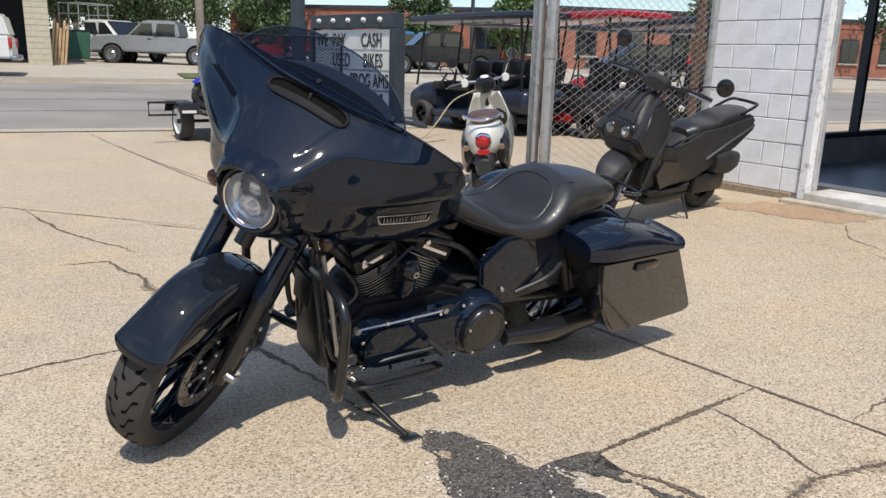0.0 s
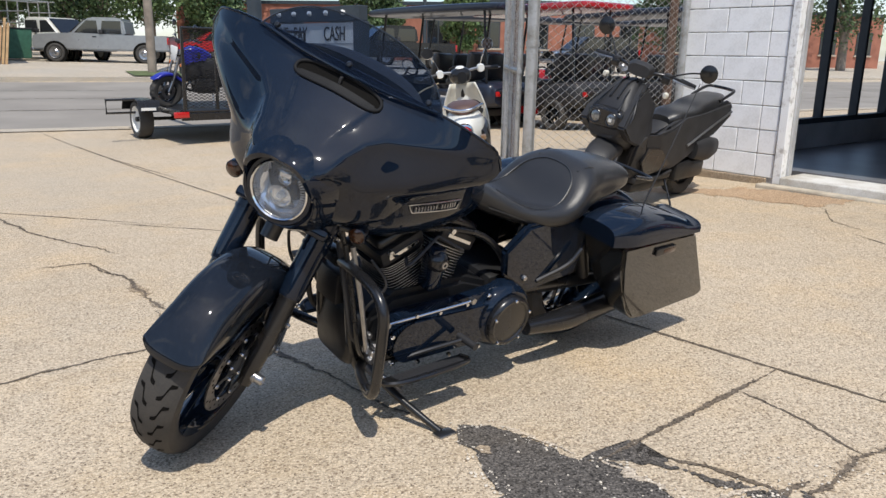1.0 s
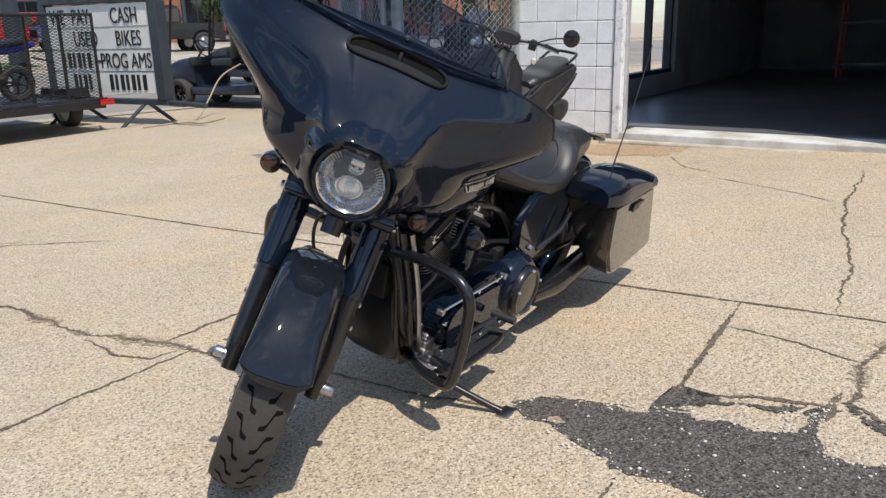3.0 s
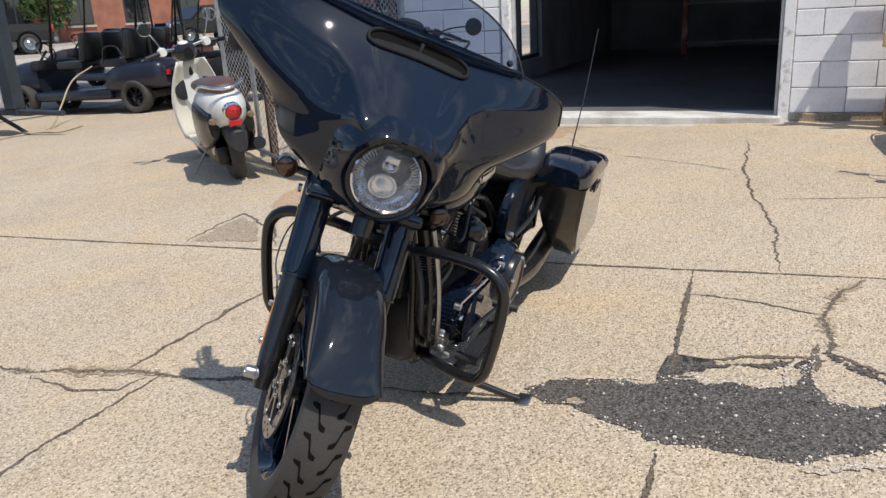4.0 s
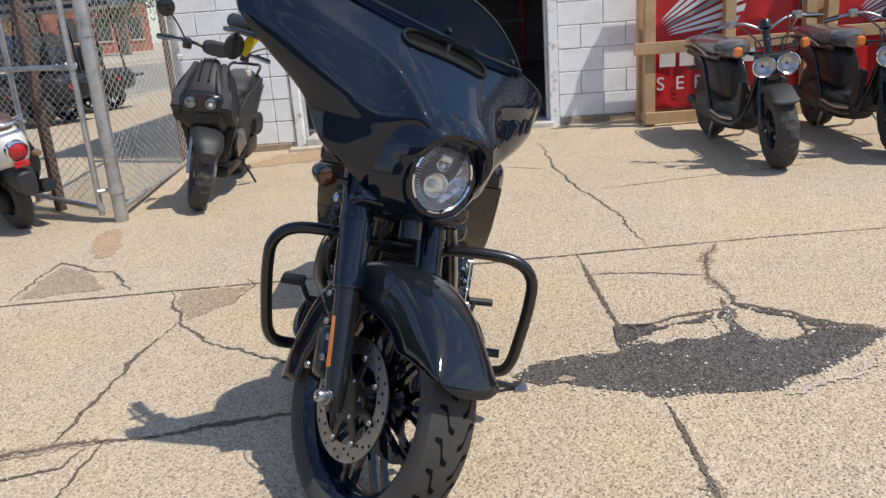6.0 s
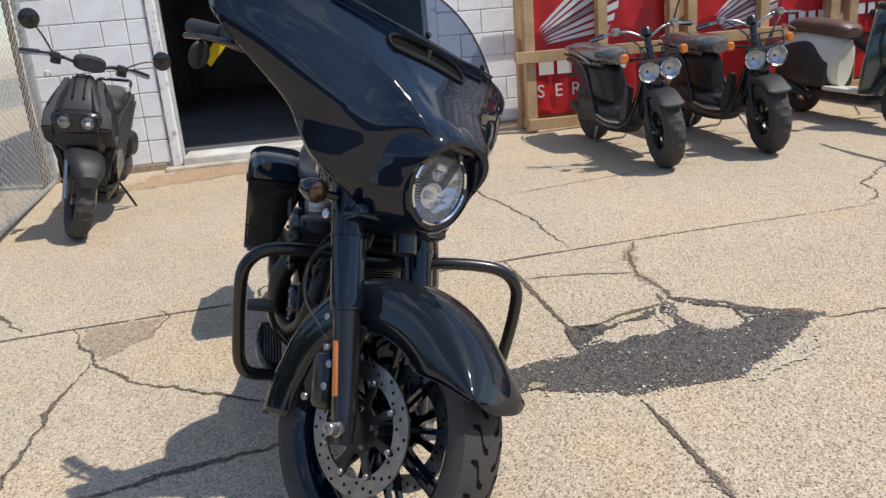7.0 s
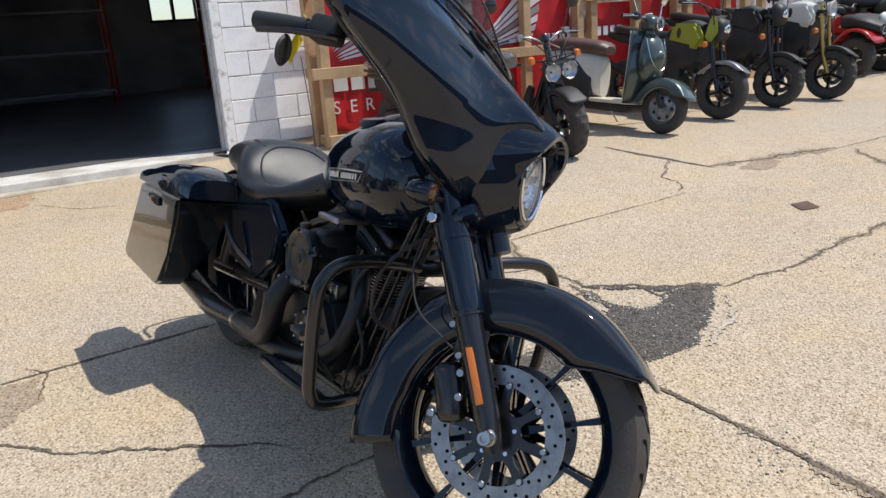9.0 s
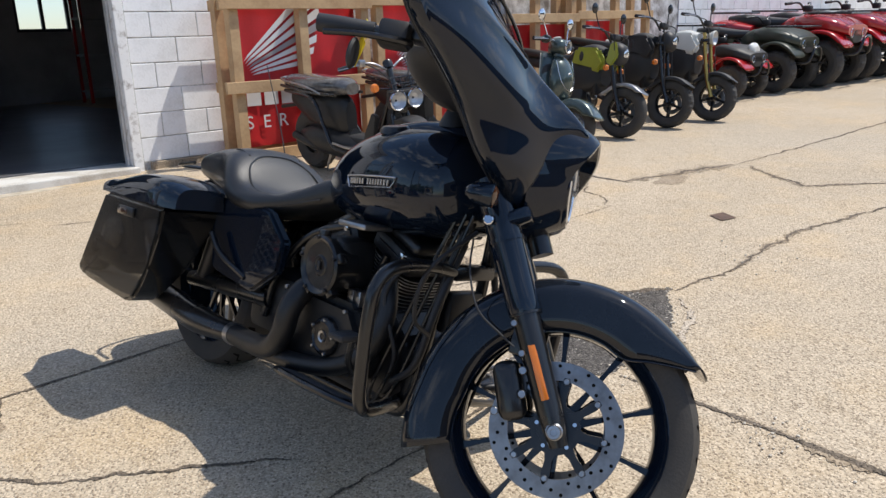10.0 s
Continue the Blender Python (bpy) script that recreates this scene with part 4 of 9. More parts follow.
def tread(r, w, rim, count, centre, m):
    """Stepped V strips laid on a tyre's crown, coloured dark for groove shade."""
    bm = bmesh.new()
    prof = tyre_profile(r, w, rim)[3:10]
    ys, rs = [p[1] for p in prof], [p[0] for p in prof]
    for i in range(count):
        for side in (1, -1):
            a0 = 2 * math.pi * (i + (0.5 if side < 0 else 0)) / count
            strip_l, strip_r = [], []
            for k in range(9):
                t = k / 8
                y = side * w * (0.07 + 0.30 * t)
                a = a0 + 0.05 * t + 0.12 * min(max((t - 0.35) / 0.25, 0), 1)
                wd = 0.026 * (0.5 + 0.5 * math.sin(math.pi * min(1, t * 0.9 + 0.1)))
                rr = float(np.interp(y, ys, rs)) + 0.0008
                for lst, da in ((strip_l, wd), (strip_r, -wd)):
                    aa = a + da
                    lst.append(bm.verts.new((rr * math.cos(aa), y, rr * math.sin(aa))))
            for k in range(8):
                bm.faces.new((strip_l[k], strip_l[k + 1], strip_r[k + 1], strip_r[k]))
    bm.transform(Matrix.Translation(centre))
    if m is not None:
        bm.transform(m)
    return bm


# near-black that stands in for the shade inside grooves, holes and openings
M_HOLLOW = surface("hollow_shade", (0.009, 0.0085, 0.008), rough=0.95, var=0.1, bump=0.0, spec=0.05)
M_VENT = surface("grey_vent_plastic", (0.020, 0.0205, 0.022), rough=0.6, var=0.2, bump=0.05, spec=0.08)


def wheel(name, centre, r, w, rim, spokes, m=None, label=""):
    hub = part(name, lathe([(rim + 0.012, -w * 0.40), (rim + 0.004, -w * 0.42), (rim - 0.006, -w * 0.36), (rim - 0.020, -w * 0.20), (rim - 0.026, 0), (rim - 0.020, w * 0.20), (rim - 0.006, w * 0.36), (rim + 0.004, w * 0.42), (rim + 0.012, w * 0.40), (rim + 0.002, 0)], 64, at_y(*centre), True),
               M_BLACK, bike, label, True, m)
    part("tyre", lathe(tyre_profile(r, w, rim), 72, at_y(*centre), True), M_TYRE, hub, "black road tyre", True, m)
    part("tread_pattern", tread(r, w, rim, 28, centre, m), M_HOLLOW, hub, "", True)
    part("hub", lathe([(0, -0.075), (0.030, -0.075), (0.034, -0.06), (0.045, -0.055), (0.040, -0.02), (0.040, 0.02), (0.045, 0.055), (0.034, 0.06), (0.030, 0.075), (0, 0.075)], 28, at_y(*centre)), M_SATIN, hub, "", True, m)
    sp = []
    for i in range(spokes):
        bm = bmesh.new()
        for y0, y1 in ((-0.03, -0.012), (0.012, 0.03)):
            rings = []
            for t, hw, yy in ((0.036, 0.011, 1.0), (0.10, 0.0065, 0.9), (0.17, 0.005, 0.8), (rim - 0.008, 0.009, 0.75)):
                a, b = y0 * yy * 1.0, y1 * yy * 1.0
                rings.append([(t, a, -hw), (t, b, -hw), (t, b, hw), (t, a, hw)])
            add_loft(bm, rings)
        bm.transform(Matrix.Rotation(2 * math.pi * (i + 0.3) / spokes, 4, "Y"))
        bm.transform(Matrix.Translation(centre))
        part("spoke", bm, M_BLACK, hub, "", True, m)
    return hub


front_wheel = wheel("front_wheel", AXLE_F, 0.316, 0.135, 0.240, 10, STEER, "gloss black ten-spoke front wheel")
rear_wheel = wheel("rear_wheel", AXLE_R, 0.328, 0.18, 0.232, 10, None, "gloss black rear wheel")


def rotor(side):
    y = side * 0.072
    c = AXLE_F + Vector((0, y, 0))
    ro = part("brake_rotor", lathe([(0.108, -0.0025), (0.150, -0.0025), (0.150, 0.0025), (0.108, 0.0025)], 64, at_y(*c), True), M_ROTOR, bike, "drilled steel brake rotor", True, STEER)
    # near-black studs on the rotor face, coloured like the shade in drilled holes
    for i in range(40):
        a = 2 * math.pi * i / 40
        rr = (0.118, 0.130, 0.141)[i % 3]
        part("vent_hole", lathe([(0, 0.0032), (0.0042, 0.0032), (0.0042, -0.0032), (0, -0.0032)], 8, Matrix.Translation(c + Vector((rr * math.cos(a), 0, rr * math.sin(a)))) @ turned("y")), M_HOLLOW, ro, "", True, STEER)
    for i in range(8):
        rings = []
        for rr, hw in ((0.040, 0.016), (0.07, 0.008), (0.100, 0.010), (0.116, 0.006)):
            rings.append([(rr, side * 0.002 - 0.004, -hw), (rr, side * 0.002 + 0.004, -hw), (rr, side * 0.002 + 0.004, hw), (rr, side * 0.002 - 0.004, hw)])
        arm = loft(rings)
        arm.transform(Matrix.Translation(c) @ Matrix.Rotation(2 * math.pi * i / 8, 4, "Y"))
        part("carrier_arm", arm, M_SATIN, ro, "", True, STEER)
    part("rotor_carrier", lathe([(0.030, -0.0045), (0.056, -0.0045), (0.056, 0.0045), (0.030, 0.0045)], 32, Matrix.Translation(c) @ turned("y"), True), M_SATIN, ro, "", True, STEER)
    for i in range(8):
        a = 2 * math.pi * (i + 0.0) / 8
        bolt(ro, c.x + 0.108 * math.cos(a), c.y + side * 0.005, c.z + 0.108 * math.sin(a), 0.0075, side, STEER, M_STEEL)
    for i in range(5):
        a = 2 * math.pi * (i + 0.4) / 5
        bolt(ro, c.x + 0.044 * math.cos(a), c.y + side * 0.005, c.z + 0.044 * math.sin(a), 0.006, side, STEER, M_CHROME)


for side in (1, -1):
    rotor(side)

# fork legs
LEG = Vector((-0.467, 0, 0.884)).normalized()


def leg_at(z, side, out=0.0, ahead=0.0):
    p = AXLE_F + LEG * ((z - AXLE_F.z) / LEG.z)
    return Vector((p.x + ahead, side * (0.118 + out), z))


for side in (1, -1):
    fork = part("fork_leg", tube([leg_at(0.255, side, 0, 0.0), leg_at(0.33, side), leg_at(0.55, side)], [0.020, 0.029, 0.031], 20), M_SATIN, bike, "satin black fork slider", True, STEER)
    part("fork_cover", tube([leg_at(0.525, side), leg_at(0.532, side), leg_at(0.67, side), leg_at(0.80, side)], [0.034, 0.038, 0.040, 0.043], 24), M_BLACK, fork, "", True, STEER)
    part("cover_ring", tube([leg_at(0.665, side), leg_at(0.673, side)], 0.0425, 24), M_BLACK, fork, "", True, STEER)
    part("cover_ring", tube([leg_at(0.515, side), leg_at(0.530, side)], 0.036, 24), M_SATIN, fork, "", True, STEER)
    a, b = leg_at(0.345, side, 0.026, -0.002), leg_at(0.455, side, 0.026, -0.002)
    if side < 0:
        part("reflector", box(-0.009, 0.009, -0.004, 0.004, 0, (b - a).length, 0.003, Matrix.Translation(a) @ Matrix.Rotation(math.atan2((b - a).x, (b - a).z), 4, "Y")), M_ORANGE, fork, "orange side reflector", True, STEER)
    ax = AXLE_F + Vector((0, side * 0.118, 0))
    part("axle_nut", lathe([(0, 0.046), (0.007, 0.046), (0.008, 0.050), (0.014, 0.050), (0.016, 0.046), (0.016, 0.026), (0.019, 0.024), (0.019, 0.0), (0, 0.0)], 16, Matrix.Translation(ax) @ Matrix.Rotation(radians(-90 * side), 4, "X")), M_STEEL, fork, "chrome axle nut", True, STEER)
    cal = leg_at(0.345, side, -0.018, -0.085)
    caliper = part("brake_caliper", box(-0.032, 0.032, -0.034, 0.034, -0.066, 0.066, 0.022, Matrix.Translation(cal) @ Matrix.Rotation(radians(-22), 4, "Y"), 3), M_SATIN, bike, "black brake caliper", True, STEER)
    for dx, dz in ((0.02, 0.05), (0.03, 0.0), (-0.02, -0.05), (0.055, 0.08)):
        bolt(caliper, cal.x + dx, cal.y + side * 0.034, cal.z + dz, 0.010, side, STEER, M_STEEL)
    for z in (0.43, 0.49):
        bolt(fork, leg_at(z, side, 0.026, -0.03).x, side * 0.15, z, 0.008, side, STEER, M_STEEL)
    part("fender_bracket", box(-0.05, 0.02, -0.006, 0.006, -0.035, 0.035, 0.004, Matrix.Translation(leg_at(0.46, side, -0.034))), M_SATIN, fork, "", True, STEER)
part("brake_line", tube([(1.30, -0.10, 0.66), (1.32, -0.15, 0.58), (1.36, -0.16, 0.50), (1.42, -0.145, 0.46), (1.455, -0.14, 0.44)], 0.0024, 8), M_MATTE, bike, "thin black brake line", True, STEER)
part("lower_triple_clamp", box(-0.05, 0.055, -0.155, 0.155, -0.018, 0.018, 0.012, Matrix.Translation((1.375, 0, 0.715)) @ Matrix.Rotation(radians(-30), 4, "Y")), M_BLACK, bike, "", True, STEER)
part("steering_stem", tube([(1.455, 0, 0.67), (1.34, 0, 0.90)], 0.028, 16), M_SATIN, bike, "", True, STEER)


# front fender
# greyer, slightly mottled version of the gloss black
M_FENDER = surface("greyer_gloss_black", (0.0085, 0.0110, 0.0160), rough=0.5, coat=1.0, var=0.4, scale=6, bump=0.0, spec=0.0)
def fender_rings(centre, radius, half, a0, a1, skirt, steps=48):
    rings = []
    for i in range(steps + 1):
        t = i / steps
        a = radians(a0 + (a1 - a0) * t)
        sk = skirt * (0.16 + 0.84 * min(1, t / 0.15) ** 0.85)
        flare = 0.005 * max(0, 1 - t / 0.12) + 0.022 * max(0, (t - 0.85) / 0.15)
        rr = radius + flare
        row = []
        crown = [(math.copysign(abs(math.sin(f)) ** (2 / 3), f) * 1.05, 0.5 * (1 - abs(math.cos(f)) ** (2 / 3))) for f in (radians(9 * k) for k in range(-10, 11))]
        for y, d in [(-1.03, 1.0), (-1.05, 0.75)] + crown + [(1.05, 0.75), (1.03, 1.0)]:
            q = rr - d * sk
            b = a + math.copysign(radians(5.5), a1 - a0) * (abs(y) / 1.05) ** 3.5 * max(0, 1 - t / 0.16)
            row.append((centre.x + q * math.cos(b), y * half, centre.z + q * math.sin(b)))
        rings.append(row)
    return rings


front_fender = add_solidify(part("front_fender", loft(fender_rings(AXLE_F, 0.346, 0.083, 32, 202, 0.128), False, False), M_FENDER, bike, "gloss black front fender, greyer than the other paint", True, STEER), 0.004)
part("fender_edge", tube([q for r in fender_rings(AXLE_F, 0.346, 0.0845, 32, 202, 0.129)[::4] for q in [r[0]]], 0.0018, 6), M_BLACK, front_fender, "", True, STEER)
part("fender_edge", tube([q for r in fender_rings(AXLE_F, 0.346, 0.0845, 32, 202, 0.129)[::4] for q in [r[-1]]], 0.0018, 6), M_BLACK, front_fender, "", True, STEER)
rear_fender = add_solidify(part("rear_fender", loft(fender_rings(AXLE_R, 0.372, 0.112, 205, 42, 0.10), False, False), M_BLACK, bike, "gloss black rear fender"), 0.004)

# batwing fairing: an upper skin with a brow over the lamp, and a lower wing panel set back behind a swept crease
FZ = [0.735, 0.76, 0.785, 0.81, 0.86, 0.905, 0.95, 0.985, 1.02, 1.05, 1.12, 1.20]
FX = [1.545, 1.545, 1.545, 1.543, 1.540, 1.535, 1.522, 1.484, 1.430, 1.384, 1.302, 1.232]
FL = [1.395, 1.413, 1.426, 1.436, 1.444, 1.438, 1.415, 1.382, 1.346, 1.316, 1.252, 1.180]
FR = [1.395, 1.385, 1.360, 1.332, 1.298, 1.268, 1.235, 1.200, 1.163, 1.150, 1.146, 1.150]
FW = [0.100, 0.145, 0.200, 0.252, 0.285, 0.315, 0.385, 0.440, 0.485, 0.496, 0.496, 0.496]
CREASE = [(0.0, 0.946), (0.06, 0.945), (0.100, 0.944), (0.117, 0.962), (0.132, 1.005), (0.158, 1.040), (0.202, 1.062), (0.290, 1.078), (0.377, 1.091), (0.469, 1.100), (0.60, 1.104)]


def eased(v, xs, ys):
    """Smooth interpolation through a table."""
    i = min(max(int(np.searchsorted(xs, v)) - 1, 0), len(xs) - 2)
    g = lambda k: (ys[min(k + 1, len(ys) - 1)] - ys[max(k - 1, 0)]) / (xs[min(k + 1, len(xs) - 1)] - xs[max(k - 1, 0)])
    h = xs[i + 1] - xs[i]
    t = (v - xs[i]) / h
    return (2 * t ** 3 - 3 * t * t + 1) * ys[i] + (t ** 3 - 2 * t * t + t) * h * g(i) + (3 * t * t - 2 * t ** 3) * ys[i + 1] + (t ** 3 - t * t) * h * g(i + 1)


ZS = np.linspace(FZ[0], FZ[-1], 1600)


def faired(ys, reach):
    """The table as one fair curve: its wiggles averaged out over the given reach."""
    v = np.array([eased(z, FZ, ys) for z in ZS])
    n = int(3 * reach / (ZS[1] - ZS[0]))
    k = np.exp(-0.5 * (np.arange(-n, n + 1) * (ZS[1] - ZS[0]) / reach) ** 2)
    padded = np.concatenate([2 * v[0] - v[n:0:-1], v, 2 * v[-1] - v[-2:-n - 2:-1]])
    return np.convolve(padded, k / k.sum(), "valid")


FAIR_X, FAIR_L, FAIR_R, FAIR_W = faired(FX, 0.016), faired(FL, 0.024), faired(FR, 0.024), faired(FW, 0.014)


def faired_at(z, table):
    return float(np.interp(z, ZS, table))


def smooth01(t):
    t = min(max(t, 0), 1)
    return t * t * (3 - 2 * t)


def below_crease(y, z):
    """Distance under the crease, negative above it."""
    y = abs(y)
    best = 9.0
    for (ya, za), (yb, zb) in zip(CREASE, CREASE[1:]):
        dy, dz = yb - ya, zb - za
        t = min(max(((y - ya) * dy + (z - za) * dz) / (dy * dy + dz * dz), 0), 1)
        best = min(best, math.hypot(y - ya - t * dy, z - za - t * dz))
    zc = float(np.interp(y, [c[0] for c in CREASE], [c[1] for c in CREASE]))
    return best if z < zc else -best


def fairing_x(y, z):
    u = min(abs(y) / faired_at(z, FAIR_W), 1.0)
    rim = faired_at(z, FAIR_R)
    top, low = faired_at(z, FAIR_X), faired_at(z, FAIR_L)
    d = below_crease(y, z)
    bend = 0.72 * u ** 2.2 + 0.28 * u ** 7
    upper = top - (top - rim) * bend
    lower = low - (low - rim) * bend
    under = 0.5 * (d + math.sqrt(d * d + 0.008 ** 2))
    x = upper + (lower - upper) * (1 - math.exp(-under / 0.040))
    # faint centre panel between two lines that run down from the vent
    edge = 0.128 - 0.55 * (1.115 - z)
    if 1.0 < z < 1.13:
        x += 0.0045 * smooth01((edge - abs(y)) / 0.010) * smooth01((z - 1.0) / 0.05) * smooth01((1.13 - z) / 0.03)
    return x


def fairing_top(u):
    return eased(abs(u) * 0.496, [0, 0.20, 0.297, 0.36, 0.407, 0.45, 0.475, 0.488, 0.496], [1.172, 1.170, 1.163, 1.155, 1.144, 1.128, 1.110, 1.090, 1.060])


rows = []
NU, NV = 150, 150
for j in range(NV + 1):
    row = []
    for i in range(NU + 1):
        u = -1 + 2 * i / NU
        u = math.copysign(abs(u) ** 0.88, u)
        z = FZ[0] + (fairing_top(u) - FZ[0]) * (j / NV)
        y = u * faired_at(z, FAIR_W)
        row.append((fairing_x(y, z), y, z))
    rows.append(row)
# the skin rolls back and in round its outer rim
skin = []
for row in rows:
    ends = []
    for (x, y, z), s in ((row[0], -1), (row[-1], 1)):
        tuck = float(np.interp(z, [0.735, 0.82, 0.913, 0.965, 1.0, 1.04, 1.2], [0.012, 0.026, 0.048, 0.056, 0.036, 0.012, 0.008]))
        ends.append([(x - 0.034 * math.sin(a), y - s * tuck * (1 - math.cos(a)), z) for a in (radians(d) for d in (12, 30, 50, 70, 90))])
    skin.append(ends[0][::-1] + row + ends[1])
fairing = add_solidify(part("fairing", loft(skin, False, False), M_BLACK, bike, "gloss black batwing fairing", True, STEER), 0.006, -1)
# edge bead and the dull inner shell with its dash
edge_l = [r[-1] for r in skin[::5]]
edge_r = [r[0] for r in skin[::5]]
for e in (edge_l, edge_r):
    part("fairing_edge", tube(e, 0.0045, 8, 3), M_BLACK, fairing, "", True, STEER)
part("fairing_edge", tube([skin[-1][k] for k in range(5, NU + 6, 5)], 0.0035, 8, 2), M_BLACK, fairing, "", True, STEER)
inner = bmesh.new()
rings = []
for j in range(0, NV + 1, 5):
    (xr, yr, zr), (xl, yl, zl) = skin[j][0], skin[j][-1]
    rings.append([(xl - 0.002 + 0.045 * (1 - (2 * k / 12 - 1) ** 2), yr + (yl - yr) * k / 12, zl - 0.004) for k in range(13)])
add_loft(inner, rings, False, False)
add_solidify(part("inner_fairing", inner, M_MATTE, fairing, "dull black inner fairing", True, STEER), 0.006, 0)
part("dash_hood", body([(1.02, 0, 0.10, 1.05, 1.13), (1.06, 0, 0.18, 1.02, 1.15), (1.16, 0, 0.24, 1.0, 1.16)], 24), M_MATTE, fairing, "", True, STEER)

# vent slot
def vent_mid(y):
    return 1.124 + 0.010 * (1 - (y / 0.136) ** 2)


loop = []
for k in range(44):
    a = 2 * math.pi * k / 44
    ca, sa = math.cos(a), math.sin(a)
    y = 0.136 * math.copysign(abs(ca) ** 0.42, ca)
    z = vent_mid(y) + 0.0195 * math.copysign(abs(sa) ** 0.8, sa)
    loop.append((fairing_x(y, z) + 0.005, y, z))
vent = part("air_vent", tube(loop + loop[:2], 0.0050, 10, 2), M_VENT, bike, "black fairing vent with a moulded rim", True, STEER)
# near-black sheet on the uncut skin, painted as the slot's shaded inside
vr = []
for j in range(5):
    vr.append([])
    for i in range(25):
        y = -0.132 + 0.264 * i / 24
        z = vent_mid(y) - 0.016 + 0.032 * j / 4
        vr[-1].append((fairing_x(y, z) + 0.0015, y, z))
part("vent_opening", loft(vr, False, False), M_HOLLOW, vent, "", True, STEER)
lip = []
for j in range(4):
    lip.append([])
    for i in range(25):
        y = (-0.129 + 0.258 * i / 24) * (1 - 0.012 * j)
        z = vent_mid(y) - 0.0165 + 0.013 * j / 3
        lip[-1].append((fairing_x(y, z) + 0.0045 - 0.0012 * j, y, z))
part("vent_lip", loft(lip, False, False), M_VENT, vent, "", True, STEER)
xv = fairing_x(0, 1.134)
part("vent_vane", box(xv - 0.006, xv + 0.008, -0.004, 0.004, 1.116, 1.150, 0.0015), M_MATTE, vent, "", True, STEER)

# windshield
ws = []
for j in range(17):
    v = j / 16
    row = []
    for i in range(53):
        u = -1 + 2 * i / 52
        y = 0.305 * u * (1 - 0.03 * v)
        zb = 1.152 + 0.006 * smooth01((abs(u) - 0.35) / 0.6)
        zt = zb + 0.004 + 0.134 * max(0, 1 - abs(u) ** 2.6) ** 0.85
        z = zb + (zt - zb) * v
        row.append((fairing_x(y, zb) + 0.010 - 0.56 * (z - zb) - 0.03 * (z - zb) * abs(u), y, z))
    ws.append(row)
shield = add_solidify(part("windshield", loft(ws, False, False), M_SHIELD, bike, "low smoked windshield", True, STEER), 0.004)
part("windshield_edge", tube(ws[-1][::2], 0.0026, 8, 2), M_SHIELDEDGE, shield, "dark polished edge", True, STEER)
part("windshield_trim", tube([(p[0] + 0.004, p[1], p[2] + 0.012) for p in ws[0][2:-2:3]], 0.0045, 8, 3), M_BLACK, shield, "", True, STEER)
for y in (-0.245, 0.0, 0.245):
    zs = 1.183
    xs = fairing_x(y, 1.156) + 0.010 - 0.56 * (zs - 1.156)
    part("bolt", lathe([(0, 0.006), (0.006, 0.005), (0.009, 0.0), (0.009, -0.004), (0, -0.004)], 12, Matrix.Translation((xs + 0.003, y, zs)) @ Matrix.Rotation(radians(60), 4, "Y")), M_SATIN, shield, "", True, STEER)

# headlight
M_BOWL = surface("silvered_bowl", (0.80, 0.81, 0.82), rough=0.20, metal=0.85, var=0.05, bump=0.0)
M_CLEAR = tinted("clear_lamp_glass", (0.97, 0.98, 1.0), clear=0.93)
M_FLUTED = tinted("fluted_lamp_glass", (0.98, 0.99, 1.0), clear=0.89, rough=0.08, face=(0.62, 0.64, 0.66))
LAMP = Matrix.Translation((1.452, 0, 0.845)) @ Matrix.Rotation(radians(86), 4, "Y")
LAMP_IN = LAMP @ Matrix.Diagonal((0.9, 0.9, 1, 1))
headlight = part("headlight", lathe([(0.106, -0.05), (0.107, 0.0), (0.105, 0.026), (0.099, 0.034), (0.090, 0.034), (0.088, 0.030), (0.088, -0.05)], 56, LAMP, True), M_BLACK, bike, "large round headlight in a black bezel", True, STEER)
# cowl round the lamp, drawn forward into a brow at its top
cowl = []
for k in range(72):
    a = 2 * math.pi * k / 72
    ca, sa = math.cos(a), math.sin(a)
    up = smooth01((sa + 0.25) / 1.1)
    x1 = 1.484 + 0.046 * up
    sq = 1 + 0.10 * abs(math.sin(2 * a)) * (0.4 + 0.6 * up)
    back = 1.400 + 0.030 * up
    ring = [(1.470, 0.101), (1.478 + 0.016 * up, 0.103), (x1 - 0.004, 0.106), (x1, 0.110 * sq), (x1 - 0.006, 0.116 * sq), (x1 - 0.028, 0.128 * sq), ((x1 + back) / 2 - 0.008, 0.142 * sq), (back, 0.155 * sq)]
    cowl.append([(x, r * ca, 0.850 + r * sa) for x, r in ring])
bm = bmesh.new()
rings = [[bm.verts.new(p) for p in ring] for ring in cowl]
for p, q in zip(rings, rings[1:] + rings[:1]):
    for k in range(len(p) - 1):
        bm.faces.new((p[k], p[k + 1], q[k + 1], q[k]))
part("lamp_cowl", bm, M_BLACK, fairing, "black cowl with a brow over the headlight", True, STEER)
part("chrome_rim", lathe([(0.098, 0.028), (0.0985, 0.035), (0.094, 0.038), (0.090, 0.034)], 56, LAMP_IN, True), M_CHROME, headlight, "", True, STEER)
bowl = bmesh.new()
add_lathe(bowl, [(0.012, -0.030), (0.030, -0.026), (0.048, -0.016), (0.066, -0.002), (0.080, 0.012), (0.092, 0.026)], 22, None)
rng = random.Random(4)
for v in bowl.verts:
    if v.co.to_2d().length < 0.088:
        v.co.z += rng.uniform(-1, 1) * 0.0035
bowl.transform(LAMP_IN)
part("reflector_bowl", bowl, M_BOWL, headlight, "faceted mirror bowl", False, STEER)
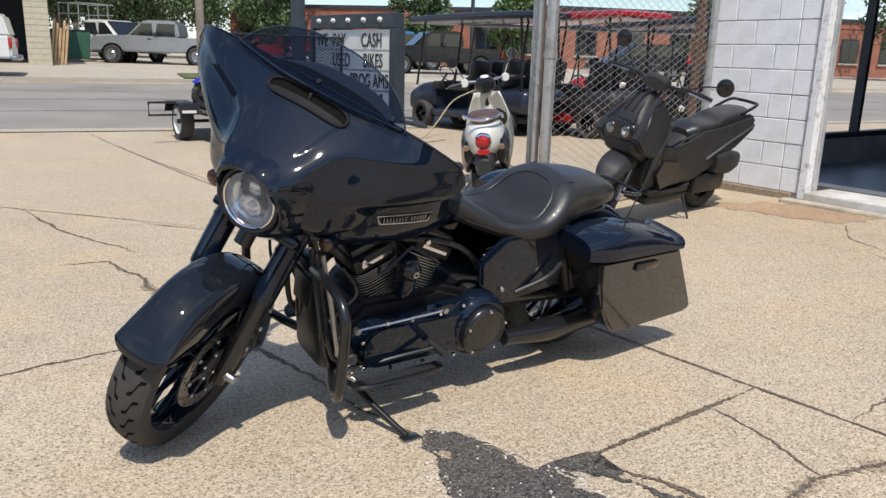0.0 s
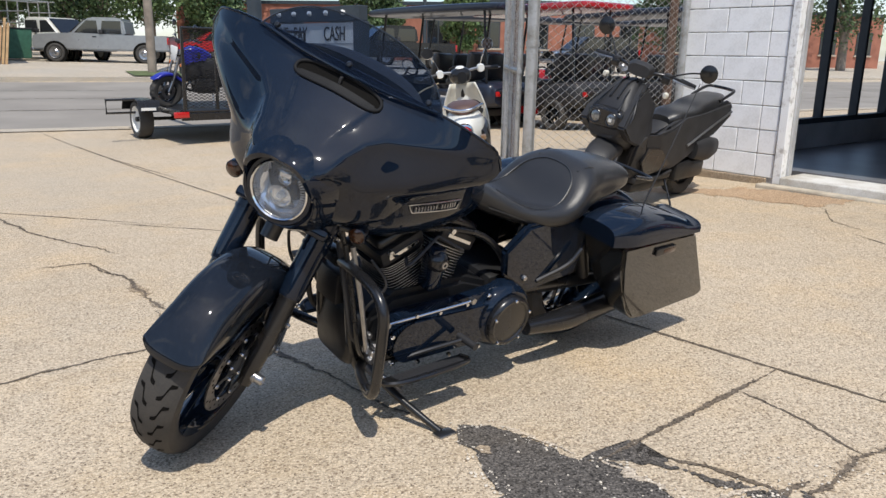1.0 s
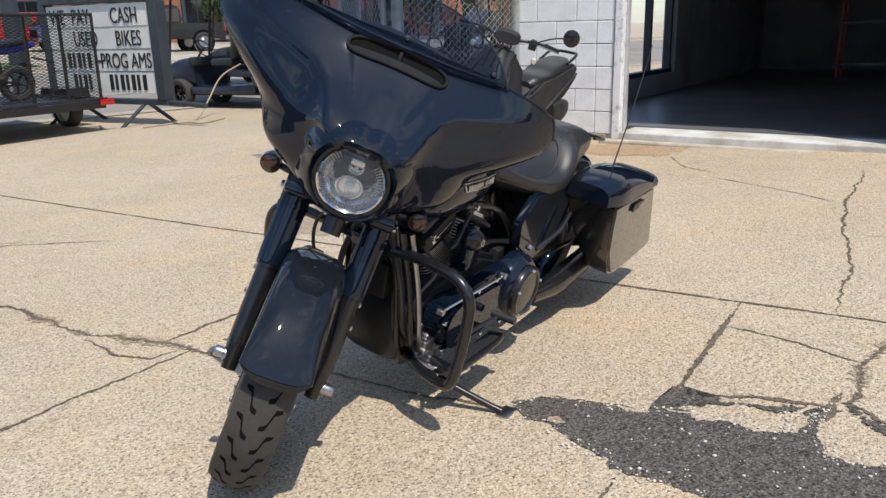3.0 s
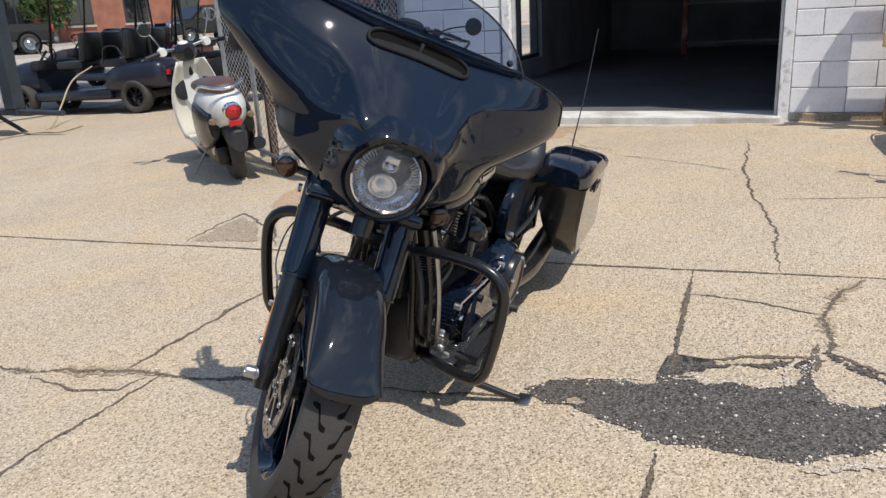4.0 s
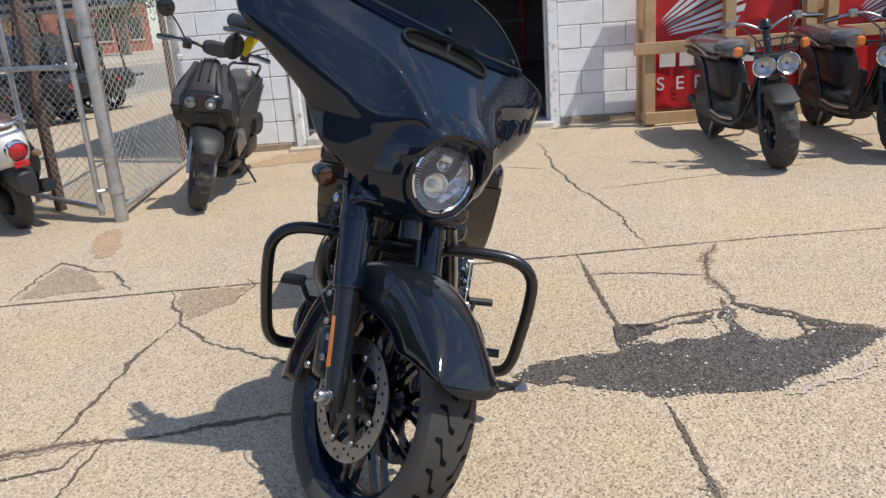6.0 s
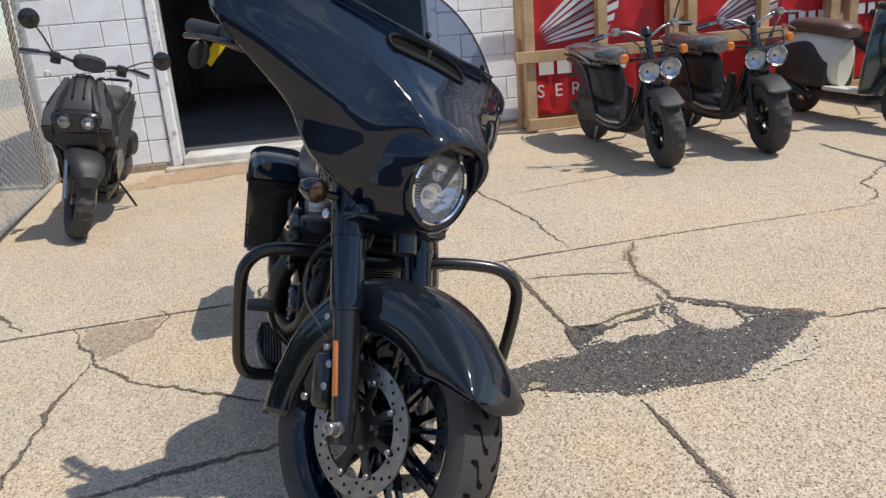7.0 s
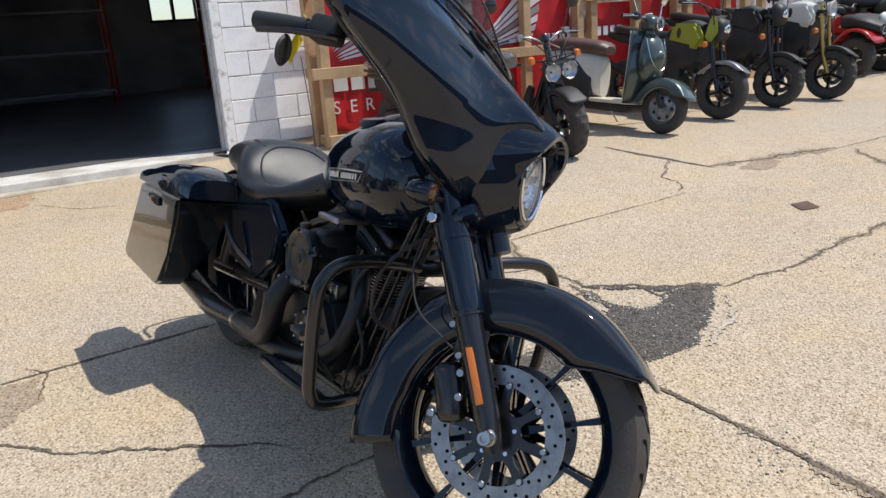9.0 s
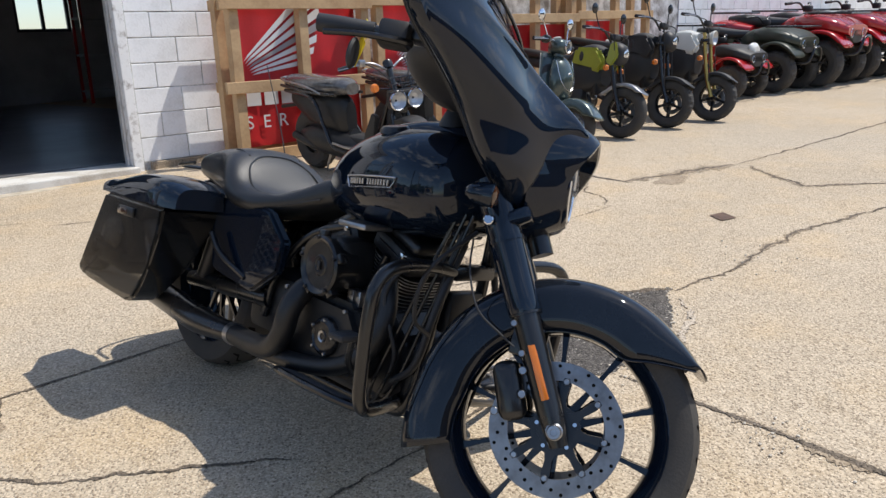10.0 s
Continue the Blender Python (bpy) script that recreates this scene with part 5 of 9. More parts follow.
part("upper_shade", box(-0.012, 0.008, -0.020, 0.020, -0.02, 0.016, 0.004, LAMP_IN @ Matrix.Translation((-0.050, 0, 0.008))), M_BOWL, headlight, "bulb shade", True, STEER)
for dx, grow in ((0.026, 1.55), (-0.034, 0.85)):
    # a broad lower cup and a smaller one above it
    cup = LAMP_IN @ Matrix.Translation((dx, 0, 0.004)) @ Matrix.Diagonal((grow * 0.85, grow, 1, 1))
    part("bulb_cup", lathe([(0.024, 0.004), (0.026, 0.012), (0.023, 0.013), (0.019, 0.005), (0.008, 0.001), (0, 0.001)], 28, cup), M_BOWL, headlight, "", True, STEER)
    part("bulb", lathe([(0, 0.017), (0.006, 0.015), (0.008, 0.008), (0.008, 0.0), (0, 0.0)], 16, cup), M_BULB, headlight, "", True, STEER)
lens = part("lens", lathe([(0, 0.050), (0.03, 0.0485), (0.06, 0.044), (0.080, 0.038), (0.0925, 0.030), (0.0905, 0.028), (0.078, 0.035), (0.058, 0.041), (0.03, 0.0455), (0, 0.047)], 48, LAMP_IN), M_FLUTED, headlight, "clear fluted glass lens", True, STEER)
lens.visible_shadow = False
for k in range(60):
    a = 2 * math.pi * k / 60
    if math.cos(a) > -0.75:
        part("lens_flute", tube([(0.071 * math.cos(a), 0.071 * math.sin(a), 0.028), (0.090 * math.cos(a), 0.090 * math.sin(a), 0.024)], 0.0016, 5, 2, False), M_STEEL, headlight, "", True, STEER @ LAMP_IN)

# turn signals
for side in (1, -1):
    c = Vector((1.325, side * 0.215, 0.745))
    ts = part("turn_signal", lathe([(0, -0.050), (0.010, -0.047), (0.021, -0.032), (0.028, -0.006), (0.028, 0.016), (0.026, 0.018), (0, 0.018)], 24, Matrix.Translation(c) @ turned("x")), M_BLACK, bike, "black bullet turn signal", True, STEER)
    part("lens", lathe([(0, 0.027), (0.015, 0.025), (0.0245, 0.0185), (0, 0.0185)], 24, Matrix.Translation(c) @ turned("x")), M_SMOKE, ts, "smoked amber lens", True, STEER)
    part("stalk", tube([(1.345, side * 0.14, 0.745), c - Vector((0.015, 0, 0.005))], 0.010, 10), M_SATIN, ts, "", True, STEER)
    bolt(ts, 1.335, side * 0.165, 0.70, 0.012, side, STEER, M_CHROME)

# handlebar, grips, levers
for side in (1, -1):
    bar = part("handlebar", tube([(1.20, side * 0.03, 1.00), (1.19, side * 0.18, 1.035), (1.15, side * 0.32, 1.025), (1.09, side * 0.382, 1.002), (1.00, side * 0.40, 0.996)], 0.0125, 12), M_SATIN, bike, "black handlebar", True, STEER)
    part("grip", tube([(1.045, side * 0.394, 0.999), (0.98, side * 0.402, 0.995), (0.924, side * 0.405, 0.992)], [0.017, 0.019, 0.0195], 16), M_MATTE, bar, "rubber grip", True, STEER)
    part("switch_box", box(-0.035, 0.035, -0.026, 0.026, -0.028, 0.028, 0.012, Matrix.Translation((1.085, side * 0.380, 1.002))), M_MATTE, bar, "", True, STEER)
    part("lever", tube([(1.12, side * 0.375, 0.990), (1.105, side * 0.405, 0.982), (1.03, side * 0.425, 0.975), (0.95, side * 0.428, 0.966)], [0.010, 0.008, 0.0065, 0.007], 8), M_SATIN, bar, "", True, STEER)
    part("master_cylinder", box(-0.03, 0.035, -0.022, 0.022, -0.022, 0.024, 0.008, Matrix.Translation((1.135, side * 0.360, 1.022))), M_SATIN, bar, "", True, STEER)

# tank
tank = part("tank", body([(0.66, 0, 0.055, 0.70, 0.80), (0.72, 0, 0.105, 0.672, 0.850), (0.82, 0, 0.150, 0.655, 0.905), (0.94, 0, 0.178, 0.648, 0.938), (1.06, 0, 0.188, 0.650, 0.948), (1.16, 0, 0.182, 0.660, 0.940), (1.24, 0, 0.150, 0.690, 0.910), (1.29, 0, 0.075, 0.740, 0.850)], 44, 2.5, 7), M_BLACK, bike, "gloss black fuel tank")
part("console", body([(0.70, 0, 0.030, 0.80, 0.868), (0.85, 0, 0.05, 0.86, 0.940), (1.0, 0, 0.055, 0.89, 0.968), (1.14, 0, 0.048, 0.88, 0.962), (1.2, 0, 0.02, 0.90, 0.94)], 20, 2.6), M_BLACK, tank)
part("fuel_cap", lathe([(0, 0.020), (0.034, 0.018), (0.042, 0.010), (0.044, 0.0), (0, 0.0)], 24, Matrix.Translation((0.96, -0.085, 0.925)) @ Matrix.Rotation(radians(12), 4, "X")), M_SATIN, tank)
part("ignition_knob", lathe([(0, 0.045), (0.030, 0.042), (0.040, 0.02), (0.046, 0.0), (0, 0.0)], 24, Matrix.Translation((1.10, 0.0, 0.955))), M_MATTE, tank)
for side in (1, -1):
    # badge: slanted silver frame with a row of plain bars
    def badge_point(x, z, out=0.0):
        hw = float(np.interp(x, [0.82, 0.94, 1.06, 1.16], [0.150, 0.178, 0.188, 0.182]))
        zc, hz = 0.798, 0.146
        return (x, side * (hw * (1 - abs((z - zc) / hz) ** 2.5) ** 0.4 + 0.005 + out), z)
    frame_pts = [(0.894, 0.762), (0.888, 0.776), (0.880, 0.790), (0.955, 0.797), (1.030, 0.802), (1.106, 0.805), (1.100, 0.792), (1.090, 0.779), (1.025, 0.774), (0.960, 0.768)]
    ring_pts = [badge_point(*q) for q in frame_pts]
    badge = part("tank_badge", tube(ring_pts + ring_pts[:1], 0.0026, 6, 2, False), M_SILVER, bike, "silver framed tank badge")
    for i in range(15):
        if i == 6:
            continue
        x = 0.908 + i * 0.0122
        part("badge_bar", tube([badge_point(x, 0.772 + 0.058 * (x - 0.90), 0.001), badge_point(x + 0.001, 0.787 + 0.058 * (x - 0.90), 0.001)], 0.0030, 6), M_SILVER, badge)

# seat
seat = part("seat", body([(0.73, 0, 0.045, 0.700, 0.795), (0.65, 0, 0.090, 0.668, 0.772), (0.56, 0, 0.135, 0.635, 0.736), (0.45, 0, 0.186, 0.610, 0.712), (0.35, 0, 0.204, 0.606, 0.722), (0.27, 0, 0.202, 0.612, 0.772), (0.19, 0, 0.176, 0.628, 0.820), (0.11, 0, 0.152, 0.648, 0.822), (0.0, 0, 0.134, 0.668, 0.808), (-0.10, 0, 0.105, 0.688, 0.782), (-0.155, 0, 0.04, 0.70, 0.742)], 40, 2.7, 7), M_SEAT, bike, "black stitched leather two-up seat")
for v in seat.data.vertices:
    x, y, z = v.co
    if z > 0.69 and 0.16 < x < 0.68:
        v.co.z -= 0.046 * math.exp(-((x - 0.42) / 0.11) ** 2) * max(0, 1 - (y / 0.165) ** 2) ** 0.8 - 0.012 * math.exp(-((x - 0.25) / 0.06) ** 2)
for side in (1, -1):
    part("seat_skirt_seam", tube([(0.66, side * 0.092, 0.70), (0.46, side * 0.168, 0.645), (0.30, side * 0.178, 0.655), (0.10, side * 0.140, 0.69), (-0.10, side * 0.10, 0.715)], 0.003, 6), M_SEAT, seat)



def seat_top(x, y):
    """Height of the seat's upper skin."""
    near = sorted(seat.data.vertices, key=lambda v: (v.co.x - x) ** 2 + (v.co.y - y) ** 2 + (0 if v.co.z > 0.66 else 1))[:6]
    return sum(v.co.z for v in near) / 6


seam = [(0.60, 0.05), (0.55, 0.100), (0.46, 0.135), (0.36, 0.145), (0.285, 0.125), (0.245, 0.07), (0.235, 0.0)]
seam = seam + [(x, -y) for x, y in seam[-2::-1]]
part("seat_seam", tube([(x, y, seat_top(x, y) - 0.0005) for x, y in seam], 0.0035, 6), M_SEAT, seat)
for side in (1, -1):
    part("seat_seam", tube([(x, side * y, seat_top(x, side * y)) for x, y in ((0.235, 0.10), (0.16, 0.11), (0.05, 0.095), (-0.08, 0.07))], 0.003, 6), M_SEAT, seat)

# saddlebags
for side in (1, -1):
    outline = [(0.205, 0.598), (0.178, 0.50), (0.118, 0.385), (0.062, 0.30), (0.015, 0.252), (-0.04, 0.236), (-0.44, 0.250), (-0.482, 0.264), (-0.492, 0.292), (-0.272, 0.598)]
    y0, y1 = (0.165, 0.378) if side > 0 else (-0.378, -0.165)
    bag = part("saddlebag", side_slab(outline, y0, y1, 0.013), M_BAG, bike, "gloss black hard saddlebag")
    for v in bag.data.vertices:
        if abs(v.co.y) > 0.25:
            v.co.y -= side * 0.006 * max(0, 0.572 - v.co.z) / 0.33
    for v in bag.data.vertices:
        if abs(v.co.y) < 0.25:
            v.co.y += side * 0.105 * max(0, 0.56 - v.co.z) / 0.31
    lid = bmesh.new()
    rings = []
    for k in range(13):
        t = k / 12
        x = 0.250 - 0.528 * t
        dome = 0.108 * (math.sin(math.pi * min(1, 0.12 + 0.9 * t)) ** 0.45) * (0.72 + 0.28 * (1 - t))
        if k == 12:
            dome = 0.045
        ring = []
        for i in range(15):
            a = math.pi * i / 14
            yy = math.copysign(abs(math.cos(a)) ** 0.55, math.cos(a))
            ring.append((x - 0.014 * math.sin(a) * (t - 0.5), side * (0.270 + (0.115 - 0.03 * max(0, 1 - t / 0.22) ** 1.5) * yy), 0.600 + dome * abs(math.sin(a)) ** 0.62))
        rings.append(ring)
    add_loft(lid, rings, True, True)
    lid_ob = part("lid", lid, M_BLACK, bag, "domed gloss black lid")
    latch = part("latch", box(-0.075, 0.055, -0.004, 0.006, -0.016, 0.016, 0.004, Matrix.Translation((-0.055, side * 0.383, 0.552))), M_SATIN, bag, "black latch plate")
    part("latch_insert", box(-0.055, 0.020, -0.002, 0.0035, -0.009, 0.009, 0.002, Matrix.Translation((-0.065, side * 0.3875, 0.552))), M_SMOKE, bag, "dark red insert")
    part("chrome_clip", box(0.10, 0.145, -0.012, 0.012, 0.0, 0.028, 0.005, Matrix.Translation((0.09, side * 0.165, 0.635))), M_CHROME, bag, "chrome mounting clip")
    part("side_cover", prism([(0.20, 0.40), (0.46, 0.37), (0.60, 0.46), (0.62, 0.56), (0.52, 0.645), (0.30, 0.665), (0.16, 0.62)], -0.018, 0.018, Matrix.Translation((0, side * 0.165, 0)) @ Matrix.Rotation(radians(90), 4, "X"), 0.010), M_BLACK, bike, "gloss black side cover")
    muffler = part("muffler", tube([(0.46, side * 0.215, 0.235), (0.25, side * 0.228, 0.232), (0.05, side * 0.225, 0.246), (-0.20, side * 0.220, 0.262), (-0.24, side * 0.220, 0.264)], [0.030, 0.046, 0.048, 0.046, 0.040], 24), M_SATIN, bike, "black muffler")
    # near-black plug coloured as the pipe's shaded bore
    part("muffler_tip", tube([(-0.235, side * 0.220, 0.264), (-0.25, side * 0.220, 0.264)], 0.034, 20), M_HOLLOW, muffler)
    part("swingarm", tube([(0.50, side * 0.12, 0.36), (0.25, side * 0.135, 0.345), (0.0, side * 0.14, 0.328)], [0.035, 0.03, 0.028], 12), M_SATIN, bike)
    part("shock", tube([(0.10, side * 0.150, 0.36), (0.20, side * 0.150, 0.60)], 0.028, 16), M_DARK, bike)
    part("passenger_peg_mount", tube([(0.42, side * 0.18, 0.41), (0.30, side * 0.21, 0.47), (0.24, side * 0.215, 0.53)], 0.010, 8), M_SATIN, bike)
part("luggage_mount", tube([(-0.16, -0.10, 0.74), (-0.28, -0.10, 0.72), (-0.31, 0, 0.715), (-0.28, 0.10, 0.72), (-0.16, 0.10, 0.74)], 0.007, 8), M_SATIN, bike)
part("antenna", tube([(-0.034, 0.248, 0.690), (-0.13, 0.235, 0.92), (-0.24, 0.21, 1.16)], [0.0035, 0.0022, 0.0016], 6), M_MATTE, bike, "thin whip antenna")

# engine
CRANK = Vector((0.90, 0, 0.335))
engine = part("engine", side_slab([(0.60, 0.215), (1.10, 0.205), (1.15, 0.26), (1.14, 0.38), (1.06, 0.455), (0.74, 0.455), (0.58, 0.40)], -0.125, 0.125, 0.02), M_DARK, bike, "black finned twin engine")
part("gearbox", box(0.36, 0.62, -0.12, 0.13, 0.24, 0.44, 0.03), M_DARK, engine)
part("oil_pan", box(0.45, 1.05, -0.11, 0.11, 0.165, 0.22, 0.02), M_DARK, engine)
for tilt, name in ((24, "front_cylinder"), (-24, "rear_cylinder")):
    m = Matrix.Translation(CRANK) @ Matrix.Rotation(radians(tilt), 4, "Y")
    cyl = part(name, lathe([(0, 0.08), (0.066, 0.08), (0.066, 0.30), (0, 0.30)], 28, m), M_DARK, bike, "black finned cylinder")
    for i in range(14):
        fins, edges = bmesh.new(), bmesh.new()
        z = 0.118 + i * 0.0102
        hw = 0.093 + 0.004 * math.sin(i * 0.5)
        for bm2, g, z0, z1 in ((fins, 0.0, z, z + 0.0032), (edges, 0.0010, z + 0.0003, z + 0.0029)):
            pts = []
            for k in range(28):
                a = 2 * math.pi * k / 28
                pts.append(((hw + g) * math.copysign(abs(math.cos(a)) ** 0.5, math.cos(a)), (hw + g) * math.copysign(abs(math.sin(a)) ** 0.5, math.sin(a))))
            va = [bm2.verts.new(m @ Vector((x, y, z0))) for x, y in pts]
            vb = [bm2.verts.new(m @ Vector((x, y, z1))) for x, y in pts]
            if g == 0:
                bm2.faces.new(va[::-1])
                bm2.faces.new(vb)
            for k in range(28):
                bm2.faces.new((va[k], va[(k + 1) % 28], vb[(k + 1) % 28], vb[k]))
        part("fin", fins, M_DARK, cyl, "", False)
        part("fin_edge", edges, M_FIN, cyl, "bright machined fin edge", False)
    part("cylinder_head", box(-0.088, 0.088, -0.098, 0.098, 0.262, 0.322, 0.014, m), M_DARK, cyl)
    part("rocker_cover", box(-0.080, 0.080, -0.088, 0.088, 0.322, 0.362, 0.018, m, 3), M_SATIN, cyl)
    for side in (1, -1):
        part("rocker_rib", box(-0.06, 0.06, -0.004, 0.004, 0.285, 0.300, 0.002, m @ Matrix.Translation((0, side * 0.0995, 0))), M_CHROME if side > 0 else M_SATIN, cyl, "", False)
        part("head_bolt", lathe([(0, 0.012), (0.010, 0.010), (0.013, 0), (0, 0)], 12, m @ Matrix.Translation((0.05, side * 0.098, 0.31)) @ Matrix.Rotation(radians(-90 * side), 4, "X")), M_CHROME, cyl)
    part("pushrod_tube", tube([m @ Vector((-0.02 * (1 if tilt > 0 else -1), -0.105, 0.05)), m @ Vector((0.0, -0.105, 0.28))], 0.010, 12), M_SATIN, cyl)
    part("spark_plug_lead", tube([m @ Vector((0.0, 0.10, 0.26)), m @ Vector((0.02, 0.15, 0.27)), (CRANK.x, 0.12, 0.64)], 0.006, 8), M_MATTE, cyl)
# left side: primary cover, derby cover, horn
cap = []
for k in range(40):
    a = 2 * math.pi * k / 40
    ca, sa = math.cos(a), math.sin(a)
    cx = 0.605 if ca < 0 else 1.03
    rr = 0.115 if ca < 0 else 0.074
    cap.append((cx + rr * ca, (0.318 if ca < 0 else 0.325) + rr * sa))
part("primary_cover", side_slab(cap, 0.11, 0.226, 0.040), M_BLACK, engine, "gloss black primary cover")
part("clutch_bulge", lathe([(0.128, -0.06), (0.126, -0.02), (0.118, 0.000), (0.106, 0.012), (0.0, 0.012)], 48, Matrix.Translation((0.605, 0.224, 0.322)) @ turned("y")), M_BLACK, engine)
derby = part("derby_cover", lathe([(0.099, -0.01), (0.099, 0.020), (0.095, 0.030), (0.087, 0.035), (0.080, 0.034), (0.076, 0.029), (0.04, 0.032), (0, 0.033)], 48, Matrix.Translation((0.605, 0.228, 0.318)) @ turned("y")), M_SATIN, bike, "round black clutch cover")
for i in range(5):
    a = 2 * math.pi * (i + 0.25) / 5
    bolt(derby, 0.605 + 0.088 * math.cos(a), 0.263, 0.318 + 0.088 * math.sin(a), 0.006, 1)
for i, (x, z) in enumerate(((0.70, 0.425), (0.80, 0.412), (0.92, 0.408), (1.02, 0.418), (1.105, 0.36), (1.09, 0.255), (0.98, 0.232), (0.84, 0.222), (0.70, 0.218))):
    bolt(engine, x, 0.215, z, 0.008, 1)
horn = part("horn_cover", lathe([(0, 0.042), (0.016, 0.040), (0.030, 0.030), (0.038, 0.010), (0.040, 0.0), (0, 0)], 28, Matrix.Translation((0.915, 0.150, 0.570)) @ turned("y")), M_SATIN, bike, "black horn cover")
part("horn_body", box(0.885, 0.945, 0.10, 0.165, 0.46, 0.615, 0.014), M_BLACK, horn)
part("horn_medallion", lathe([(0.006, 0.0435), (0.012, 0.0435), (0.012, 0.038), (0.006, 0.038)], 20, Matrix.Translation((0.915, 0.150, 0.570)) @ turned("y"), True), M_STEEL, horn)
part("shift_rod", tube([(1.13, 0.205, 0.405), (0.86, 0.232, 0.432), (0.80, 0.236, 0.438)], 0.0045, 8), M_CHROME, bike, "bright shift rod")
for p in ((1.13, 0.205, 0.405), (0.80, 0.236, 0.438)):
    part("rod_end", lathe([(0, 0.012), (0.011, 0.010), (0.011, -0.010), (0, -0.012)], 12, at_y(*p)), M_STEEL, bike)
part("shifter", tube([(1.10, 0.20, 0.25), (1.16, 0.245, 0.285), (1.22, 0.27, 0.30)], 0.008, 8), M_STEEL, bike, "steel shift lever")
part("shifter_peg", tube([(1.215, 0.25, 0.298), (1.225, 0.32, 0.302)], 0.013, 12), M_MATTE, bike)
part("heel_shifter", tube([(1.10, 0.20, 0.25), (0.98, 0.235, 0.285), (0.84, 0.27, 0.315)], 0.008, 8), M_SATIN, bike)
part("heel_peg", tube([(0.84, 0.245, 0.315), (0.838, 0.33, 0.318)], 0.013, 12), M_MATTE, bike, "rubber heel peg")
# right side: air cleaner, cam cover, pipes
AIR = Matrix.Translation((0.886, -0.205, 0.538)) @ Matrix.Rotation(radians(90), 4, "X")
airc = part("air_cleaner", lathe([(0.076, -0.05), (0.078, 0.010), (0.084, 0.014), (0.084, 0.030), (0.078, 0.036), (0.070, 0.034), (0.064, 0.028), (0.030, 0.026), (0.026, 0.030), (0.018, 0.030), (0.014, 0.026), (0, 0.026)], 44, AIR), M_SATIN, bike, "round black air cleaner")
for i in range(5):
    a = 2 * math.pi * (i + 0.3) / 5
    bolt(airc, 0.886 + 0.078 * math.cos(a), -0.241, 0.538 + 0.078 * math.sin(a), 0.006, -1, None, M_SATIN)
    part("cover_lug", box(-0.012, 0.012, -0.014, 0.014, 0.004, 0.030, 0.005, AIR @ Matrix.Rotation(a, 4, "Z") @ Matrix.Translation((0.086, 0, 0))), M_SATIN, airc)
part("cover_emblem", box(-0.007, 0.007, -0.013, 0.013, 0.0305, 0.033, 0.002, AIR), M_DARK, airc)
part("air_cleaner_neck", box(0.83, 0.95, -0.21, -0.08, 0.48, 0.62, 0.03), M_DARK, engine)
part("throttle_cover", box(0.90, 1.02, -0.20, -0.10, 0.655, 0.672, 0.006, None), M_STEEL, engine, "bright strip of the rocker box")
CAM = Matrix.Translation((0.915, -0.20, 0.345)) @ Matrix.Rotation(radians(90), 4, "X")
cam_cover = part("cam_cover", lathe([(0.056, -0.02), (0.056, 0.010), (0.050, 0.018), (0.042, 0.021), (0.038, 0.017), (0, 0.017)], 40, CAM), M_SATIN, bike, "round black cam cover")
part("cover_medallion", lathe([(0.010, 0.018), (0.016, 0.020), (0.016, 0.017), (0.010, 0.017)], 24, CAM, True), M_STEEL, cam_cover)
for i in range(5):
    a = 2 * math.pi * (i + 0.1) / 5
    bolt(cam_cover, 0.915 + 0.049 * math.cos(a), -0.218, 0.345 + 0.049 * math.sin(a), 0.005, -1, None, M_STEEL)
for x, z in ((0.985, 0.43), (1.03, 0.30), (0.70, 0.44), (0.69, 0.27), (0.80, 0.455)):
    bolt(engine, x, -0.202, z, 0.007, -1, None, M_STEEL)
for x in (0.955, 0.985):
    part("tappet_block", box(x - 0.02, x + 0.008, -0.165, -0.13, 0.44, 0.485, 0.005), M_STEEL, engine)
# lines strapped beside the frame's down tubes
for k in range(3):
    part("brake_line", tube([(1.285 - 0.016 * k, -0.075 - 0.010 * k, 0.74), (1.215 - 0.024 * k, -0.105 - 0.012 * k, 0.50), (1.13 - 0.030 * k, -0.130 - 0.010 * k, 0.25), (1.05, -0.13, 0.19)], 0.0055, 8), M_SATIN, bike)
for k in range(2):
    part("oil_line", tube([(1.255 - 0.014 * k, 0.105 + 0.020 * k, 0.66), (1.225 - 0.018 * k, 0.140 + 0.018 * k, 0.48), (1.185 - 0.020 * k, 0.150 + 0.016 * k, 0.30), (1.12, 0.14, 0.22)], 0.0085, 8), M_STEEL if k else M_SATIN, bike)
part("gear_case", side_slab([(0.66, 0.24), (1.04, 0.24), (1.08, 0.34), (1.0, 0.45), (0.76, 0.46), (0.66, 0.38)], -0.20, -0.115, 0.02), M_DARK, engine)
part("exhaust_pipe", tube([(1.00, -0.09, 0.55), (1.07, -0.135, 0.52), (1.10, -0.160, 0.43), (1.06, -0.185, 0.33), (0.93, -0.212, 0.262), (0.66, -0.228, 0.235), (0.44, -0.216, 0.235)], 0.026, 18), M_DARK, bike, "black exhaust header")
part("exhaust_pipe", tube([(0.82, -0.10, 0.50), (0.80, -0.20, 0.46), (0.79, -0.245, 0.40), (0.77, -0.250, 0.32), (0.71, -0.245, 0.265), (0.60, -0.235, 0.245), (0.47, -0.222, 0.238)], 0.033, 18), M_DARK, bike, "black exhaust header with heat shield")
part("exhaust_clamp", tube([(0.475, -0.2205, 0.2375), (0.445, -0.2175, 0.2355)], 0.036, 18), M_STEEL, bike, "steel pipe clamp")
